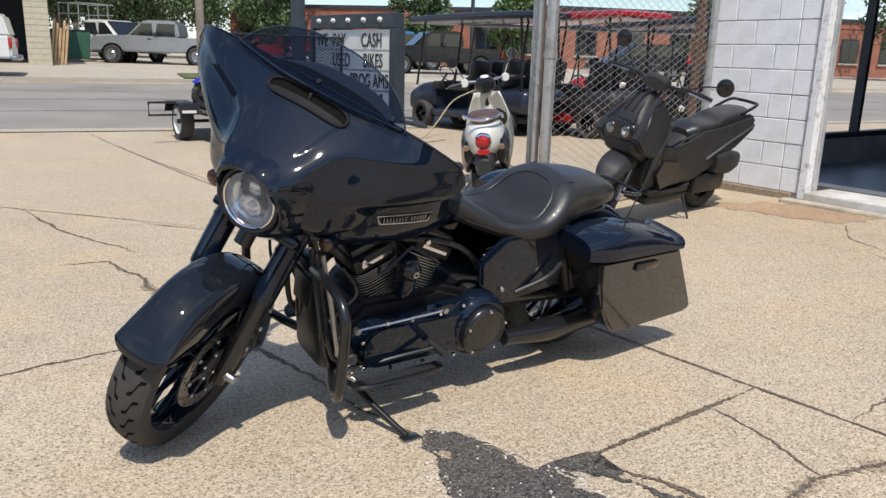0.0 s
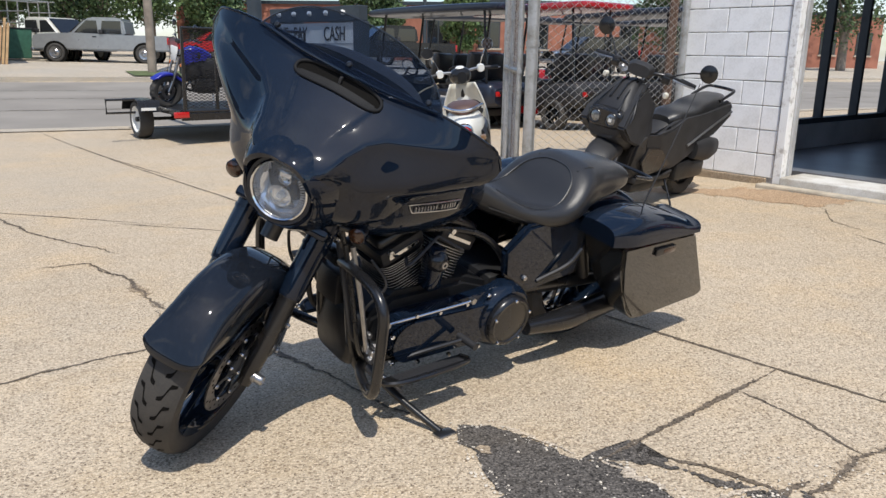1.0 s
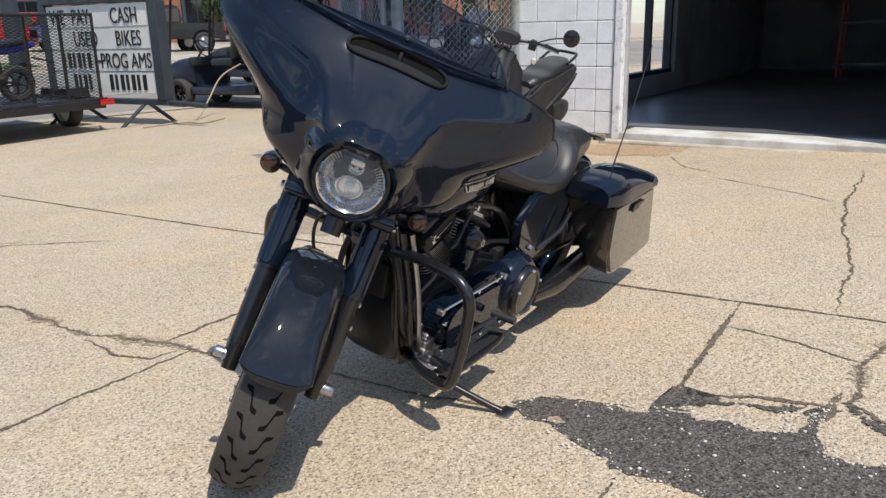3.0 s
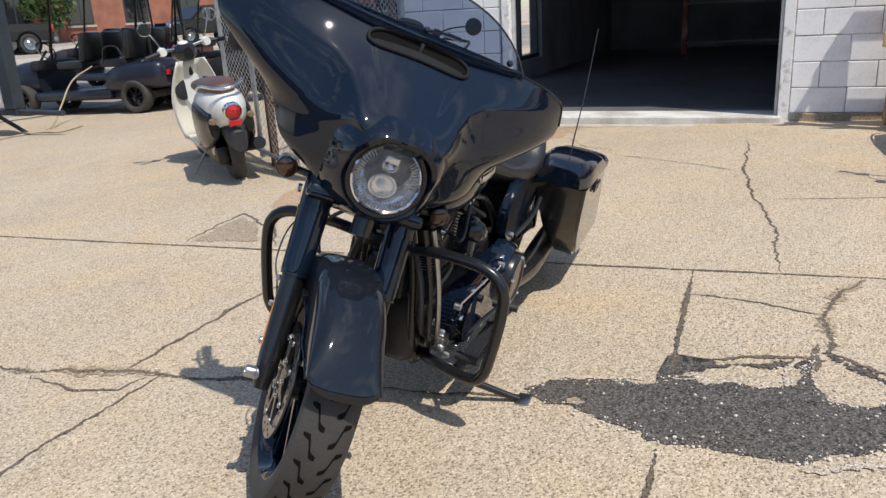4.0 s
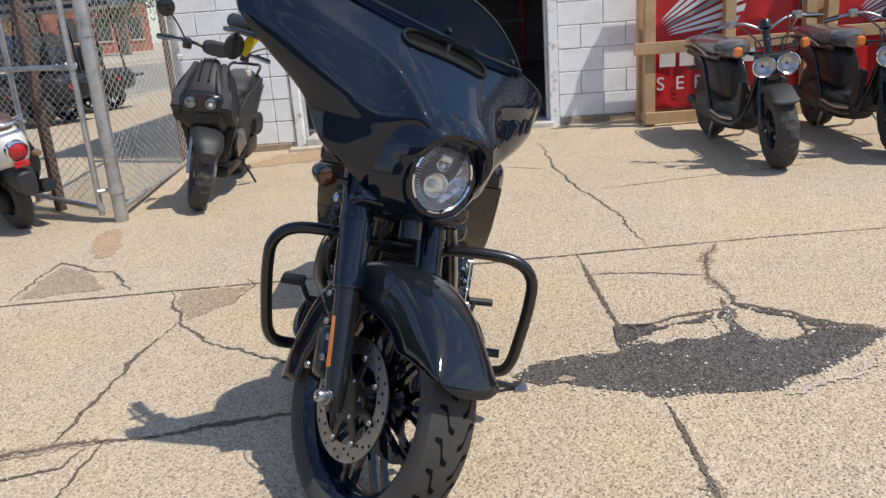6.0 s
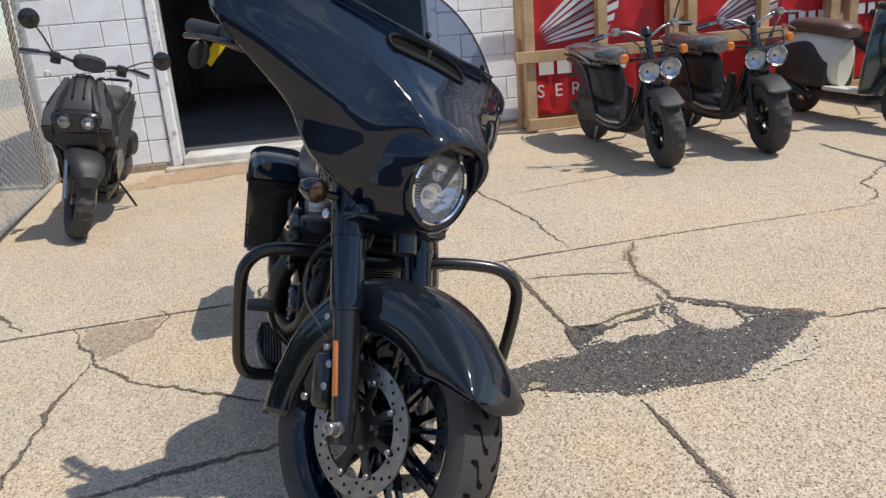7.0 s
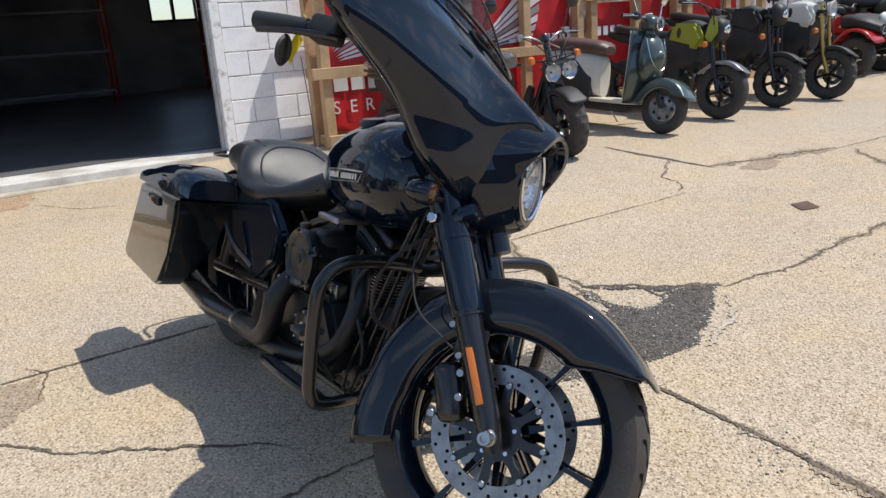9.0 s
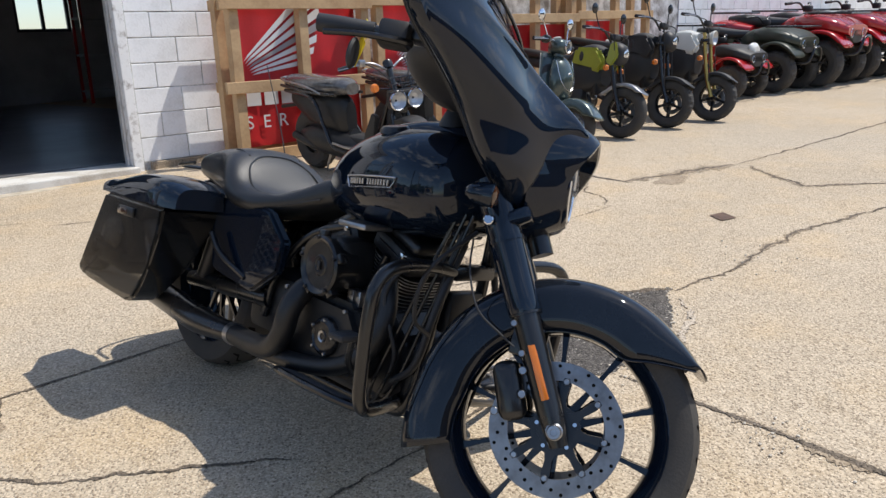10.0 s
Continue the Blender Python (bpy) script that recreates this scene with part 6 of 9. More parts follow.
# frame, cooler, guards, boards, stand
for side in (1, -1):
    part("down_tube", tube([(1.27, side * 0.035, 0.80), (1.21, side * 0.075, 0.52), (1.16, side * 0.095, 0.24), (1.06, side * 0.10, 0.18), (0.5, side * 0.11, 0.18)], 0.016, 12), M_SATIN, bike)
    part("frame_rail", tube([(1.20, side * 0.05, 0.68), (0.72, side * 0.10, 0.62), (0.54, side * 0.13, 0.46), (0.48, side * 0.13, 0.30)], 0.012, 12), M_SATIN, bike)
    part("coolant_line", tube([(1.245, side * 0.05, 0.66), (1.235, side * 0.11, 0.50), (1.20, side * 0.125, 0.34), (1.12, side * 0.125, 0.27)], 0.010, 10), M_MATTE, bike)
    board = [(0.80, 0.0), (0.80, 0.040), (0.84, 0.062), (0.98, 0.070), (1.09, 0.062), (1.14, 0.038), (1.145, 0.0)]
    HINGE = Matrix.Translation((0, side * 0.232, 0.214)) @ Matrix.Rotation(radians(side * 17), 4, "X")
    fb = part("floorboard", prism([(x, side * w) for x, w in board], -0.012, 0.008, HINGE, 0.004), M_SATIN, bike, "black rider floorboard")
    for i in range(6):
        part("rubber_rib", tube([(0.83, side * (0.010 + i * 0.0092), 0.009), (1.11, side * (0.010 + i * 0.0090), 0.009)], 0.003, 6), M_MATTE, fb, "", True, HINGE)
    part("board_rim", tube([(x, side * w, 0.0) for x, w in board], 0.010, 8), M_SATIN, fb, "", True, HINGE)
part("engine_guard", tube([(1.235, 0.060, 0.585), (1.255, 0.175, 0.605), (1.272, 0.299, 0.605), (1.278, 0.356, 0.565), (1.277, 0.367, 0.49), (1.268, 0.360, 0.365), (1.260, 0.348, 0.288), (1.248, 0.311, 0.255), (1.20, 0.193, 0.240), (1.12, 0.100, 0.215)], 0.0165, 16, 8), M_SATIN, bike, "black tubular engine guard")
part("engine_guard", tube([(1.235, -0.060, 0.585), (1.255, -0.175, 0.605), (1.272, -0.299, 0.605), (1.278, -0.356, 0.565), (1.277, -0.367, 0.49), (1.268, -0.360, 0.365), (1.260, -0.348, 0.288), (1.248, -0.311, 0.255), (1.20, -0.193, 0.240), (1.12, -0.100, 0.215)], 0.0165, 16, 8), M_SATIN, bike, "black tubular engine guard")
part("guard_clamp", box(1.205, 1.255, -0.075, 0.075, 0.565, 0.605, 0.010), M_SATIN, bike)
cooler = part("oil_cooler", body([(1.12, 0, 0.095, 0.20, 0.39), (1.15, 0, 0.110, 0.185, 0.405), (1.175, 0, 0.106, 0.19, 0.40), (1.19, 0, 0.085, 0.21, 0.38)], 28, 4.5), M_DARK, bike, "rounded black oil cooler shroud")
part("regulator", box(1.19, 1.235, -0.06, 0.06, 0.42, 0.53, 0.008), M_DARK, bike)
part("pedal_pad", box(1.105, 1.165, -0.345, -0.275, 0.398, 0.416, 0.006), M_MATTE, bike, "ribbed black brake pedal pad")
part("pedal_arm", tube([(1.08, -0.19, 0.25), (1.09, -0.255, 0.32), (1.13, -0.285, 0.396)], 0.009, 8), M_SATIN, bike)
stand = part("side_stand", tube([(1.10, 0.165, 0.175), (1.08, 0.26, 0.150), (1.045, 0.38, 0.122), (1.03, 0.43, 0.112)], [0.015, 0.013, 0.011, 0.011], 12), M_SATIN, bike, "black side stand")
part("stand_foot", box(-0.035, 0.035, -0.022, 0.022, -0.006, 0.006, 0.004, Matrix.Translation((1.025, 0.445, 0.112)) @ Matrix.Rotation(radians(13.5), 4, "X")), M_STEEL, stand, "worn steel foot")
part("stand_spring", tube([(1.12, 0.14, 0.20), (1.06, 0.25, 0.165)], 0.009, 8), M_STEEL, stand)
for i, (x, y, z) in enumerate(((1.14, 0.17, 0.31), (1.16, 0.18, 0.27), (1.12, 0.19, 0.23), (1.155, 0.15, 0.345), (0.54, 0.15, 0.50), (0.50, 0.18, 0.44))):
    bolt(bike, x, y, z, 0.011, 1, None, M_STEEL, 0.014)
part("voltage_cover", box(1.10, 1.16, 0.13, 0.19, 0.255, 0.30, 0.006), M_STEEL, bike, "bare metal linkage block", False)
part("side_wire", tube([(1.14, -0.13, 0.60), (1.10, -0.17, 0.50), (1.14, -0.15, 0.36), (1.11, -0.13, 0.28)], 0.006, 8), M_MATTE, bike)
part("side_wire", tube([(1.16, 0.12, 0.60), (1.12, 0.16, 0.52), (1.17, 0.13, 0.42), (1.13, 0.14, 0.30)], 0.005, 8), M_MATTE, bike)
part("fork_lock_cable", tube([(1.30, -0.07, 0.70), (1.27, -0.19, 0.60), (1.25, -0.20, 0.48), (1.23, -0.12, 0.42)], 0.0055, 8), M_MATTE, bike)

# key tag and fob hanging from the right lever
tag = thing("key_tag", BIKE @ STEER @ pose(1.02, -0.372, 0.985), "bright yellow paper key tag hanging from the handlebar", "tag")
part("paper", box(-0.004, -0.002, -0.014, 0.014, -0.064, 0.0, 0.0, Matrix.Rotation(radians(-18), 4, "X")), M_YELLOW, tag, "", False)
part("tie", tube([(0, 0, 0), (0.005, 0.002, 0.03), (-0.01, 0.0, 0.045)], 0.0012, 5), M_YELLOW, tag)
fobm = part("fob", lathe([(0, 0.006), (0.022, 0.005), (0.026, 0), (0.022, -0.005), (0, -0.006)], 20, Matrix.Translation((0.0, -0.045, -0.05)) @ turned("x") @ Matrix.Diagonal((1.3, 1, 1, 1))), M_MATTE, tag, "black key fob")
# ---- parts shared by the other machines ----
def knob_tyre(r, w, rim, m, segs=84, depth=0.008):
    """A chunky tyre whose crown is cut into blocks."""
    bm = bmesh.new()
    prof = tyre_profile(r, w, rim)
    rings = []
    n = len(prof)
    for k in range(segs):
        ring = []
        for i, (pr, py) in enumerate(prof):
            cut = depth if (3 <= i <= n - 4 and (k + 3 * (i // 2)) % 6 < 2) else 0.0
            a = 2 * math.pi * k / segs
            ring.append(bm.verts.new(((pr - cut) * math.cos(a), py, (pr - cut) * math.sin(a))))
        rings.append(ring)
    for k in range(segs):
        a, b = rings[k], rings[(k + 1) % segs]
        for i in range(n):
            j = (i + 1) % n
            bm.faces.new((a[i], a[j], b[j], b[i]))
    bm.transform(m)
    return bm


def small_wheel(t, centre, r, w, rim, rim_mat, spokes=6, steer=None, knobs=False, name="wheel", hubr=0.03):
    m = Matrix.Translation(centre)
    full = m @ turned("y")
    s = steer if steer is not None else Matrix.Identity(4)
    wh = part(name, lathe([(rim + 0.006, -w * 0.36), (rim - 0.006, -w * 0.34), (rim - 0.016, -w * 0.18), (rim - 0.018, 0), (rim - 0.016, w * 0.18), (rim - 0.006, w * 0.34), (rim + 0.006, w * 0.36)], 36, full, True), rim_mat, t, "", True, s)
    if knobs:
        part("tyre", knob_tyre(r, w, rim, m), M_TYRE, wh, "chunky black tyre", False, s)
    else:
        part("tyre", lathe(tyre_profile(r, w, rim), 40, full, True), M_TYRE, wh, "black tyre", True, s)
    part("hub", lathe([(0, -w * 0.42), (hubr, -w * 0.42), (hubr * 1.3, -w * 0.2), (hubr * 1.3, w * 0.2), (hubr, w * 0.42), (0, w * 0.42)], 18, full), rim_mat, wh, "", True, s)
    for i in range(spokes):
        bm = bmesh.new()
        add_loft(bm, [[(t_, -0.016, -h), (t_, 0.016, -h), (t_, 0.016, h), (t_, -0.016, h)] for t_, h in ((hubr, 0.018), (rim * 0.6, 0.011), (rim - 0.01, 0.017))])
        bm.transform(m @ Matrix.Rotation(2 * math.pi * (i + 0.25) / spokes, 4, "Y"))
        part("spoke", bm, rim_mat, wh, "", True, s)
    return wh


M_SOFTBOWL = surface("small_lamp_bowl", (0.60, 0.61, 0.62), rough=0.38, metal=0.8, var=0.1, bump=0.0)


def round_lamp(t, c, r, m=None, name="headlight", deep=0.06, rim=M_CHROME):
    base = Matrix.Translation(c) @ turned("x")
    lamp = part(name, lathe([(0, -deep), (r * 0.7, -deep * 0.8), (r * 1.02, -deep * 0.2), (r * 1.06, 0.004), (r * 0.98, 0.008)], 28, base), rim, t, "", True, m)
    part("bowl", lathe([(0.006, -deep * 0.6), (r * 0.55, -deep * 0.42), (r * 0.97, 0.002)], 14, base), M_SOFTBOWL, lamp, "", False, m)
    part("lens", lathe([(0, 0.014), (r * 0.6, 0.011), (r * 0.97, 0.003)], 24, base), M_CLEAR, lamp, "clear lens", True, m)
    return lamp


def mirror(t, foot, head, r, m=None, mat=M_SATIN, face=M_MATTE, axis="x"):
    arm = part("mirror", tube([foot, ((foot[0] + head[0]) / 2 - 0.01, (foot[1] + head[1]) / 2, (foot[2] + head[2]) / 2 + 0.015), head], 0.006, 8), mat, t, "", True, m)
    part("mirror_head", lathe([(0, 0.020), (r * 0.6, 0.017), (r, 0.004), (r, -0.006), (0, -0.008)], 24, Matrix.Translation(head) @ turned("x")), mat, arm, "", True, m)
    part("mirror_glass", lathe([(0, -0.0095), (r * 0.92, -0.0095), (r * 0.92, -0.007), (0, -0.007)], 24, Matrix.Translation(head) @ turned("x")), face, arm, "", True, m)


def steered(x, z0, angle, rake=26):
    """Turn about a raked head whose axis meets height z0 at x."""
    a = Vector((-math.sin(radians(rake)), 0, math.cos(radians(rake))))
    p = Vector((x, 0, z0))
    return Matrix.Translation(p) @ Matrix.Rotation(radians(angle), 4, a) @ Matrix.Translation(-p)


# ---- bare-frame scooters with twin lamps ----
M_WRAP = surface("seat_in_clear_plastic", (0.085, 0.083, 0.085), rough=0.16, coat=0.8, var=0.5, scale=22, bump=0.35, grain=60)


def twin_lamp_scooter(m, label):
    t = thing("utility_scooter", m, label, "scooter", "row of machines by the wall")
    S = steered(1.27, 0.26, -7)
    fw = small_wheel(t, Vector((1.27, 0, 0.26)), 0.26, 0.135, 0.135, M_SATIN, 5, S, True, "front_wheel")
    rw = small_wheel(t, Vector((0, 0, 0.26)), 0.26, 0.14, 0.125, M_SATIN, 5, None, True, "rear_wheel")
    for side in (1, -1):
        part("fork_leg", tube([(1.27, side * 0.085, 0.26), (1.20, side * 0.085, 0.40), (1.14, side * 0.06, 0.56)], 0.019, 12), M_SATIN, t, "", True, S)
        round_lamp(t, (1.265, side * 0.074, 0.665), 0.068, S)
        part("turn_signal", body([(1.14, side * 0.205, 0.018, 0.745, 0.79), (1.17, side * 0.205, 0.030, 0.735, 0.80), (1.20, side * 0.205, 0.020, 0.745, 0.79)], 14), M_ORANGE, t, "orange turn signal", True, S)
        part("signal_stalk", tube([(1.17, side * 0.205, 0.765), (1.15, side * 0.05, 0.74)], 0.007, 6), M_SATIN, t, "", True, S)
        hb = part("handlebar", tube([(1.06, side * 0.02, 0.87), (1.04, side * 0.13, 0.925), (1.0, side * 0.25, 0.925), (0.95, side * 0.34, 0.905)], 0.0095, 10), M_STEEL, t, "", True, S)
        part("grip", tube([(0.985, side * 0.275, 0.92), (0.945, side * 0.355, 0.902)], 0.017, 12), M_MATTE, hb, "", True, S)
        part("lever", tube([(1.03, side * 0.23, 0.925), (1.02, side * 0.31, 0.915), (0.99, side * 0.38, 0.905)], 0.005, 6), M_STEEL, hb, "", True, S)
        part("brake_box", box(-0.025, 0.03, -0.025, 0.025, -0.02, 0.03, 0.008, Matrix.Translation((1.02, side * 0.205, 0.93))), M_STEEL, hb, "", True, S)
        part("frame_tube", tube([(1.08, side * 0.04, 0.66), (0.98, side * 0.10, 0.36), (0.90, side * 0.16, 0.25), (0.52, side * 0.17, 0.25), (0.36, side * 0.15, 0.40), (0.20, side * 0.14, 0.62), (-0.22, side * 0.12, 0.66)], 0.016, 10), M_SATIN, t)
        part("seat_rail", tube([(0.52, side * 0.13, 0.66), (0.15, side * 0.14, 0.665), (-0.28, side * 0.12, 0.70)], 0.013, 10), M_SATIN, t)
        part("leg_panel", side_slab([(0.92, 0.24), (1.0, 0.36), (1.05, 0.54), (0.99, 0.56), (0.90, 0.40), (0.84, 0.27)], 0.11 if side > 0 else -0.15, 0.15 if side > 0 else -0.11, 0.008), M_MATTE, t)
    mirror(t, (1.0, 0.21, 0.94), (0.98, 0.32, 1.15), 0.055, S)
    part("steering_column", tube([(1.155, 0, 0.56), (1.06, 0, 0.87)], 0.024, 12), M_SATIN, t, "", True, S)
    part("meter", lathe([(0, 0.03), (0.03, 0.028), (0.038, 0.01), (0.036, -0.03), (0, -0.035)], 20, Matrix.Translation((1.05, 0, 0.905)) @ Matrix.Rotation(radians(-25), 4, "Y")), M_SATIN, t, "", True, S)
    rack = part("lamp_guard", tube([(1.20, 0.12, 0.735), (1.28, 0.12, 0.745), (1.28, -0.12, 0.745), (1.20, -0.12, 0.735)], 0.006, 8, 6, False), M_SATIN, t, "tubular lamp guard", True, S)
    for y in (-0.12, -0.04, 0.04, 0.12):
        part("guard_bar", tube([(1.28, y, 0.745), (1.255, y, 0.83)], 0.005, 6), M_SATIN, rack, "", True, S)
    for z, x in ((0.785, 1.268), (0.83, 1.255)):
        part("guard_bar", tube([(x, -0.125, z), (x, 0.125, z)], 0.005, 6), M_SATIN, rack, "", True, S)
    part("lamp_bracket", box(1.16, 1.23, -0.11, 0.11, 0.60, 0.73, 0.012), M_MATTE, t, "", True, S)
    add_solidify(part("front_fender", loft(fender_rings(Vector((1.27, 0, 0.26)), 0.287, 0.075, 40, 165, 0.05, 22), False, False), M_MATTE, t, "matte black front fender", True, S), 0.004)
    part("floorboard", box(0.52, 0.95, -0.15, 0.15, 0.245, 0.275, 0.012), M_MATTE, t)
    part("front_cowl", body([(1.02, 0, 0.035, 0.34, 0.60), (1.06, 0, 0.055, 0.36, 0.64), (1.11, 0, 0.035, 0.42, 0.62)], 18, 3.0), M_MATTE, t)
    part("seat", body([(0.58, 0, 0.06, 0.655, 0.745), (0.46, 0, 0.12, 0.645, 0.785), (0.2, 0, 0.140, 0.640, 0.790), (0.0, 0, 0.135, 0.645, 0.795), (-0.24, 0, 0.11, 0.66, 0.785), (-0.31, 0, 0.05, 0.68, 0.76)], 24, 2.6), M_WRAP, t, "black seat under clear plastic wrap")
    part("grab_rail", tube([(0.34, 0.145, 0.66), (0.12, 0.152, 0.715), (-0.22, 0.132, 0.745), (-0.35, 0.06, 0.755), (-0.35, -0.06, 0.755), (-0.22, -0.132, 0.745), (0.12, -0.152, 0.715), (0.34, -0.145, 0.66)], 0.008, 8), M_STEEL, t, "bright tubular grab rail")
    part("under_seat_box", body([(0.54, 0, 0.05, 0.34, 0.60), (0.44, 0, 0.085, 0.30, 0.655), (0.10, 0, 0.095, 0.36, 0.665), (-0.20, 0, 0.080, 0.52, 0.675)], 22, 2.6), M_DARK, t)
    part("engine_cover", body([(0.72, 0, 0.10, 0.16, 0.32), (0.50, 0, 0.155, 0.15, 0.36), (0.15, 0, 0.165, 0.18, 0.40), (-0.05, 0, 0.12, 0.22, 0.36)], 22, 3.0), M_DARK, t)
    part("leg_shield", body([(0.86, 0, 0.13, 0.25, 0.31), (0.95, 0, 0.125, 0.26, 0.42), (1.02, 0, 0.07, 0.30, 0.52)], 22, 3.0), M_MATTE, t)
    part("engine_case", box(0.02, 0.44, 0.03, 0.16, 0.20, 0.36, 0.04), M_DARK, t)
    part("cylinder", tube([(0.40, 0, 0.30), (0.58, 0, 0.33)], 0.06, 16), M_DARK, t)
    part("air_box", box(-0.10, 0.14, 0.06, 0.17, 0.38, 0.52, 0.03), M_MATTE, t)
    part("muffler", tube([(0.34, -0.12, 0.20), (0.16, -0.135, 0.24), (-0.10, -0.14, 0.30)], [0.016, 0.036, 0.034], 16), M_DARK, t)
    part("shock", tube([(0.0, 0.12, 0.28), (-0.05, 0.13, 0.62)], 0.024, 12), M_SATIN, t)
    part("fuel_tank", box(0.52, 0.84, -0.09, 0.09, 0.276, 0.345, 0.03), M_MATTE, t)
    part("rear_fender", box(-0.33, -0.05, -0.075, 0.075, 0.54, 0.57, 0.012, Matrix.Rotation(radians(-8), 4, "Y")), M_MATTE, t)
    part("side_stand", tube([(0.50, 0.13, 0.24), (0.53, 0.24, 0.06), (0.56, 0.27, 0.01), (0.60, 0.27, 0.02)], 0.008, 8), M_STEEL, t)
    part("center_stand", tube([(0.40, 0.12, 0.22), (0.33, 0.13, 0.06), (0.30, 0.05, 0.04), (0.30, -0.05, 0.04), (0.33, -0.13, 0.06), (0.40, -0.12, 0.22)], 0.009, 8), M_STEEL, t)
    part("cable", tube([(1.14, 0.06, 0.70), (1.13, 0.12, 0.84), (1.04, 0.15, 0.95)], 0.004, 6), M_MATTE, t, "", True, S)
    for side in (1, -1):
        part("cable", tube([(1.02, side * 0.19, 0.93), (1.13, side * 0.16, 0.90), (1.17, side * 0.07, 0.80), (1.13, side * 0.03, 0.66)], 0.005, 6), M_MATTE, t, "", True, S)
        part("peg_rail", tube([(0.92, side * 0.165, 0.285), (0.72, side * 0.185, 0.275), (0.50, side * 0.175, 0.29)], 0.010, 8), M_STEEL, t)
        part("axle_nut", lathe([(0, 0.012), (0.014, 0.010), (0.016, 0), (0, 0)], 10, Matrix.Translation((1.27, side * 0.075, 0.26)) @ Matrix.Rotation(radians(-90 * side), 4, "X")), M_STEEL, t, "", True, S)
    part("horn", lathe([(0, 0.012), (0.03, 0.010), (0.038, 0.0), (0.03, -0.02), (0, -0.02)], 20, Matrix.Translation((1.20, 0, 0.585)) @ turned("x")), M_SATIN, t, "", True, S)
    return t


ROW = 219.0


def front_at(x, y, heading, wheelbase):
    """The rear-axle place of a machine whose front tyre stands at x, y."""
    a = radians(heading)
    return x - math.cos(a) * wheelbase, y - math.sin(a) * wheelbase


rx, ry = front_at(3.09, 2.97, ROW, 1.27)
ruck = twin_lamp_scooter(rest(rx, ry, ROW, 2), "black bare-frame scooter with twin round lamps and chunky tyres")
rx, ry = front_at(3.63, 2.31, ROW, 1.27)
copy_thing(ruck, rest(rx, ry, ROW - 3, 2))


# ---- retro scooters ----
def retro_scooter(m, label, paint, inner, seat_mat, panel, rims, group="", tail=True):
    t = thing("retro_scooter", m, label, "scooter", group)
    S = steered(1.19, 0.215, 10)
    small_wheel(t, Vector((1.19, 0, 0.215)), 0.215, 0.095, 0.135, rims, 8, S, False, "front_wheel")
    small_wheel(t, Vector((0, 0, 0.215)), 0.215, 0.10, 0.125, rims, 6, None, False, "rear_wheel")
    for side in (1, -1):
        part("wheel_disc", lathe([(0.034, 0.030), (0.060, 0.034), (0.085, 0.026), (0.112, 0.030), (0.120, 0.024), (0.112, 0.022), (0.060, 0.026), (0.034, 0.024)], 36, Matrix.Translation((1.19, 0, 0.215)) @ Matrix.Rotation(radians(-90 * side), 4, "X"), True), rims, t, "pressed silver wheel disc", True, S)
        # black buttons on the uncut disc stand in for its shaded holes
        for k in range(7):
            a = 2 * math.pi * k / 7
            part("disc_slot", lathe([(0, 0.004), (0.015, 0.003), (0.017, 0.0), (0, 0)], 14, Matrix.Translation((1.19 + 0.088 * math.cos(a), side * 0.028, 0.215 + 0.088 * math.sin(a))) @ Matrix.Rotation(radians(-90 * side), 4, "X")), M_MATTE, t, "", True, S)
    add_solidify(part("front_fender", loft(fender_rings(Vector((1.19, 0, 0.215)), 0.262, 0.105, 18, 176, 0.10, 24), False, False), paint, t, "", True, S), 0.004)
    for side in (1, -1):
        part("reflector", lathe([(0, 0.006), (0.020, 0.004), (0.023, -0.004), (0, -0.006)], 16, Matrix.Translation((1.30, side * 0.092, 0.40)) @ Matrix.Rotation(radians(-90 * side), 4, "X")), M_ORANGE, t, "orange reflector", True, S)
        part("fork_leg", tube([(1.19, side * 0.07, 0.215), (1.13, side * 0.075, 0.36)], 0.016, 10), M_SATIN, t, "", True, S)
    # leg shield, nose and floor
    rows_ = []
    for j in range(13):
        v = j / 12
        z = 0.24 + 0.62 * v
        hw = 0.16 + 0.075 * math.sin(math.pi * min(1, v * 0.9 + 0.1)) - 0.05 * v
        xc = 0.90 + 0.06 * math.sin(math.pi * v) + 0.04 * (1 - v)
        rows_.append([(xc - 0.07 * (abs(u) ** 2.2) + 0.0, u * hw, z) for u in np.linspace(-1, 1, 17)])
    shield_ = part("leg_shield", loft(rows_, False, False), paint, t)
    add_solidify(shield_, 0.012, 0)
    rows_ = [[(x - 0.016, y * 0.96, z) for x, y, z in r] for r in rows_]
    add_solidify(part("inner_shield", loft(rows_, False, False), inner, t), 0.006, 0)
    part("nose", body([(0.92, 0, 0.09, 0.44, 0.85), (0.98, 0, 0.150, 0.40, 0.84), (1.04, 0, 0.135, 0.42, 0.79), (1.085, 0, 0.085, 0.48, 0.72), (1.105, 0, 0.03, 0.55, 0.66)], 28, 2.2), paint, t)
    part("nose_badge", lathe([(0, 0.008), (0.034, 0.006), (0.040, 0.0), (0, 0)], 24, Matrix.Translation((1.092, 0, 0.66)) @ turned("x") @ Matrix.Rotation(radians(0), 4, "X")), M_SILVER, t, "plain silver badge")
    part("nose_trim", tube([(1.015, 0.115, 0.80), (1.075, 0.095, 0.62), (1.105, 0, 0.53), (1.075, -0.095, 0.62), (1.015, -0.115, 0.80)], 0.004, 6), M_SILVER, t)
    part("floor", box(0.42, 0.90, -0.165, 0.165, 0.225, 0.262, 0.018), inner, t)
    part("belly", box(0.30, 0.88, -0.13, 0.13, 0.15, 0.224, 0.03), panel, t)
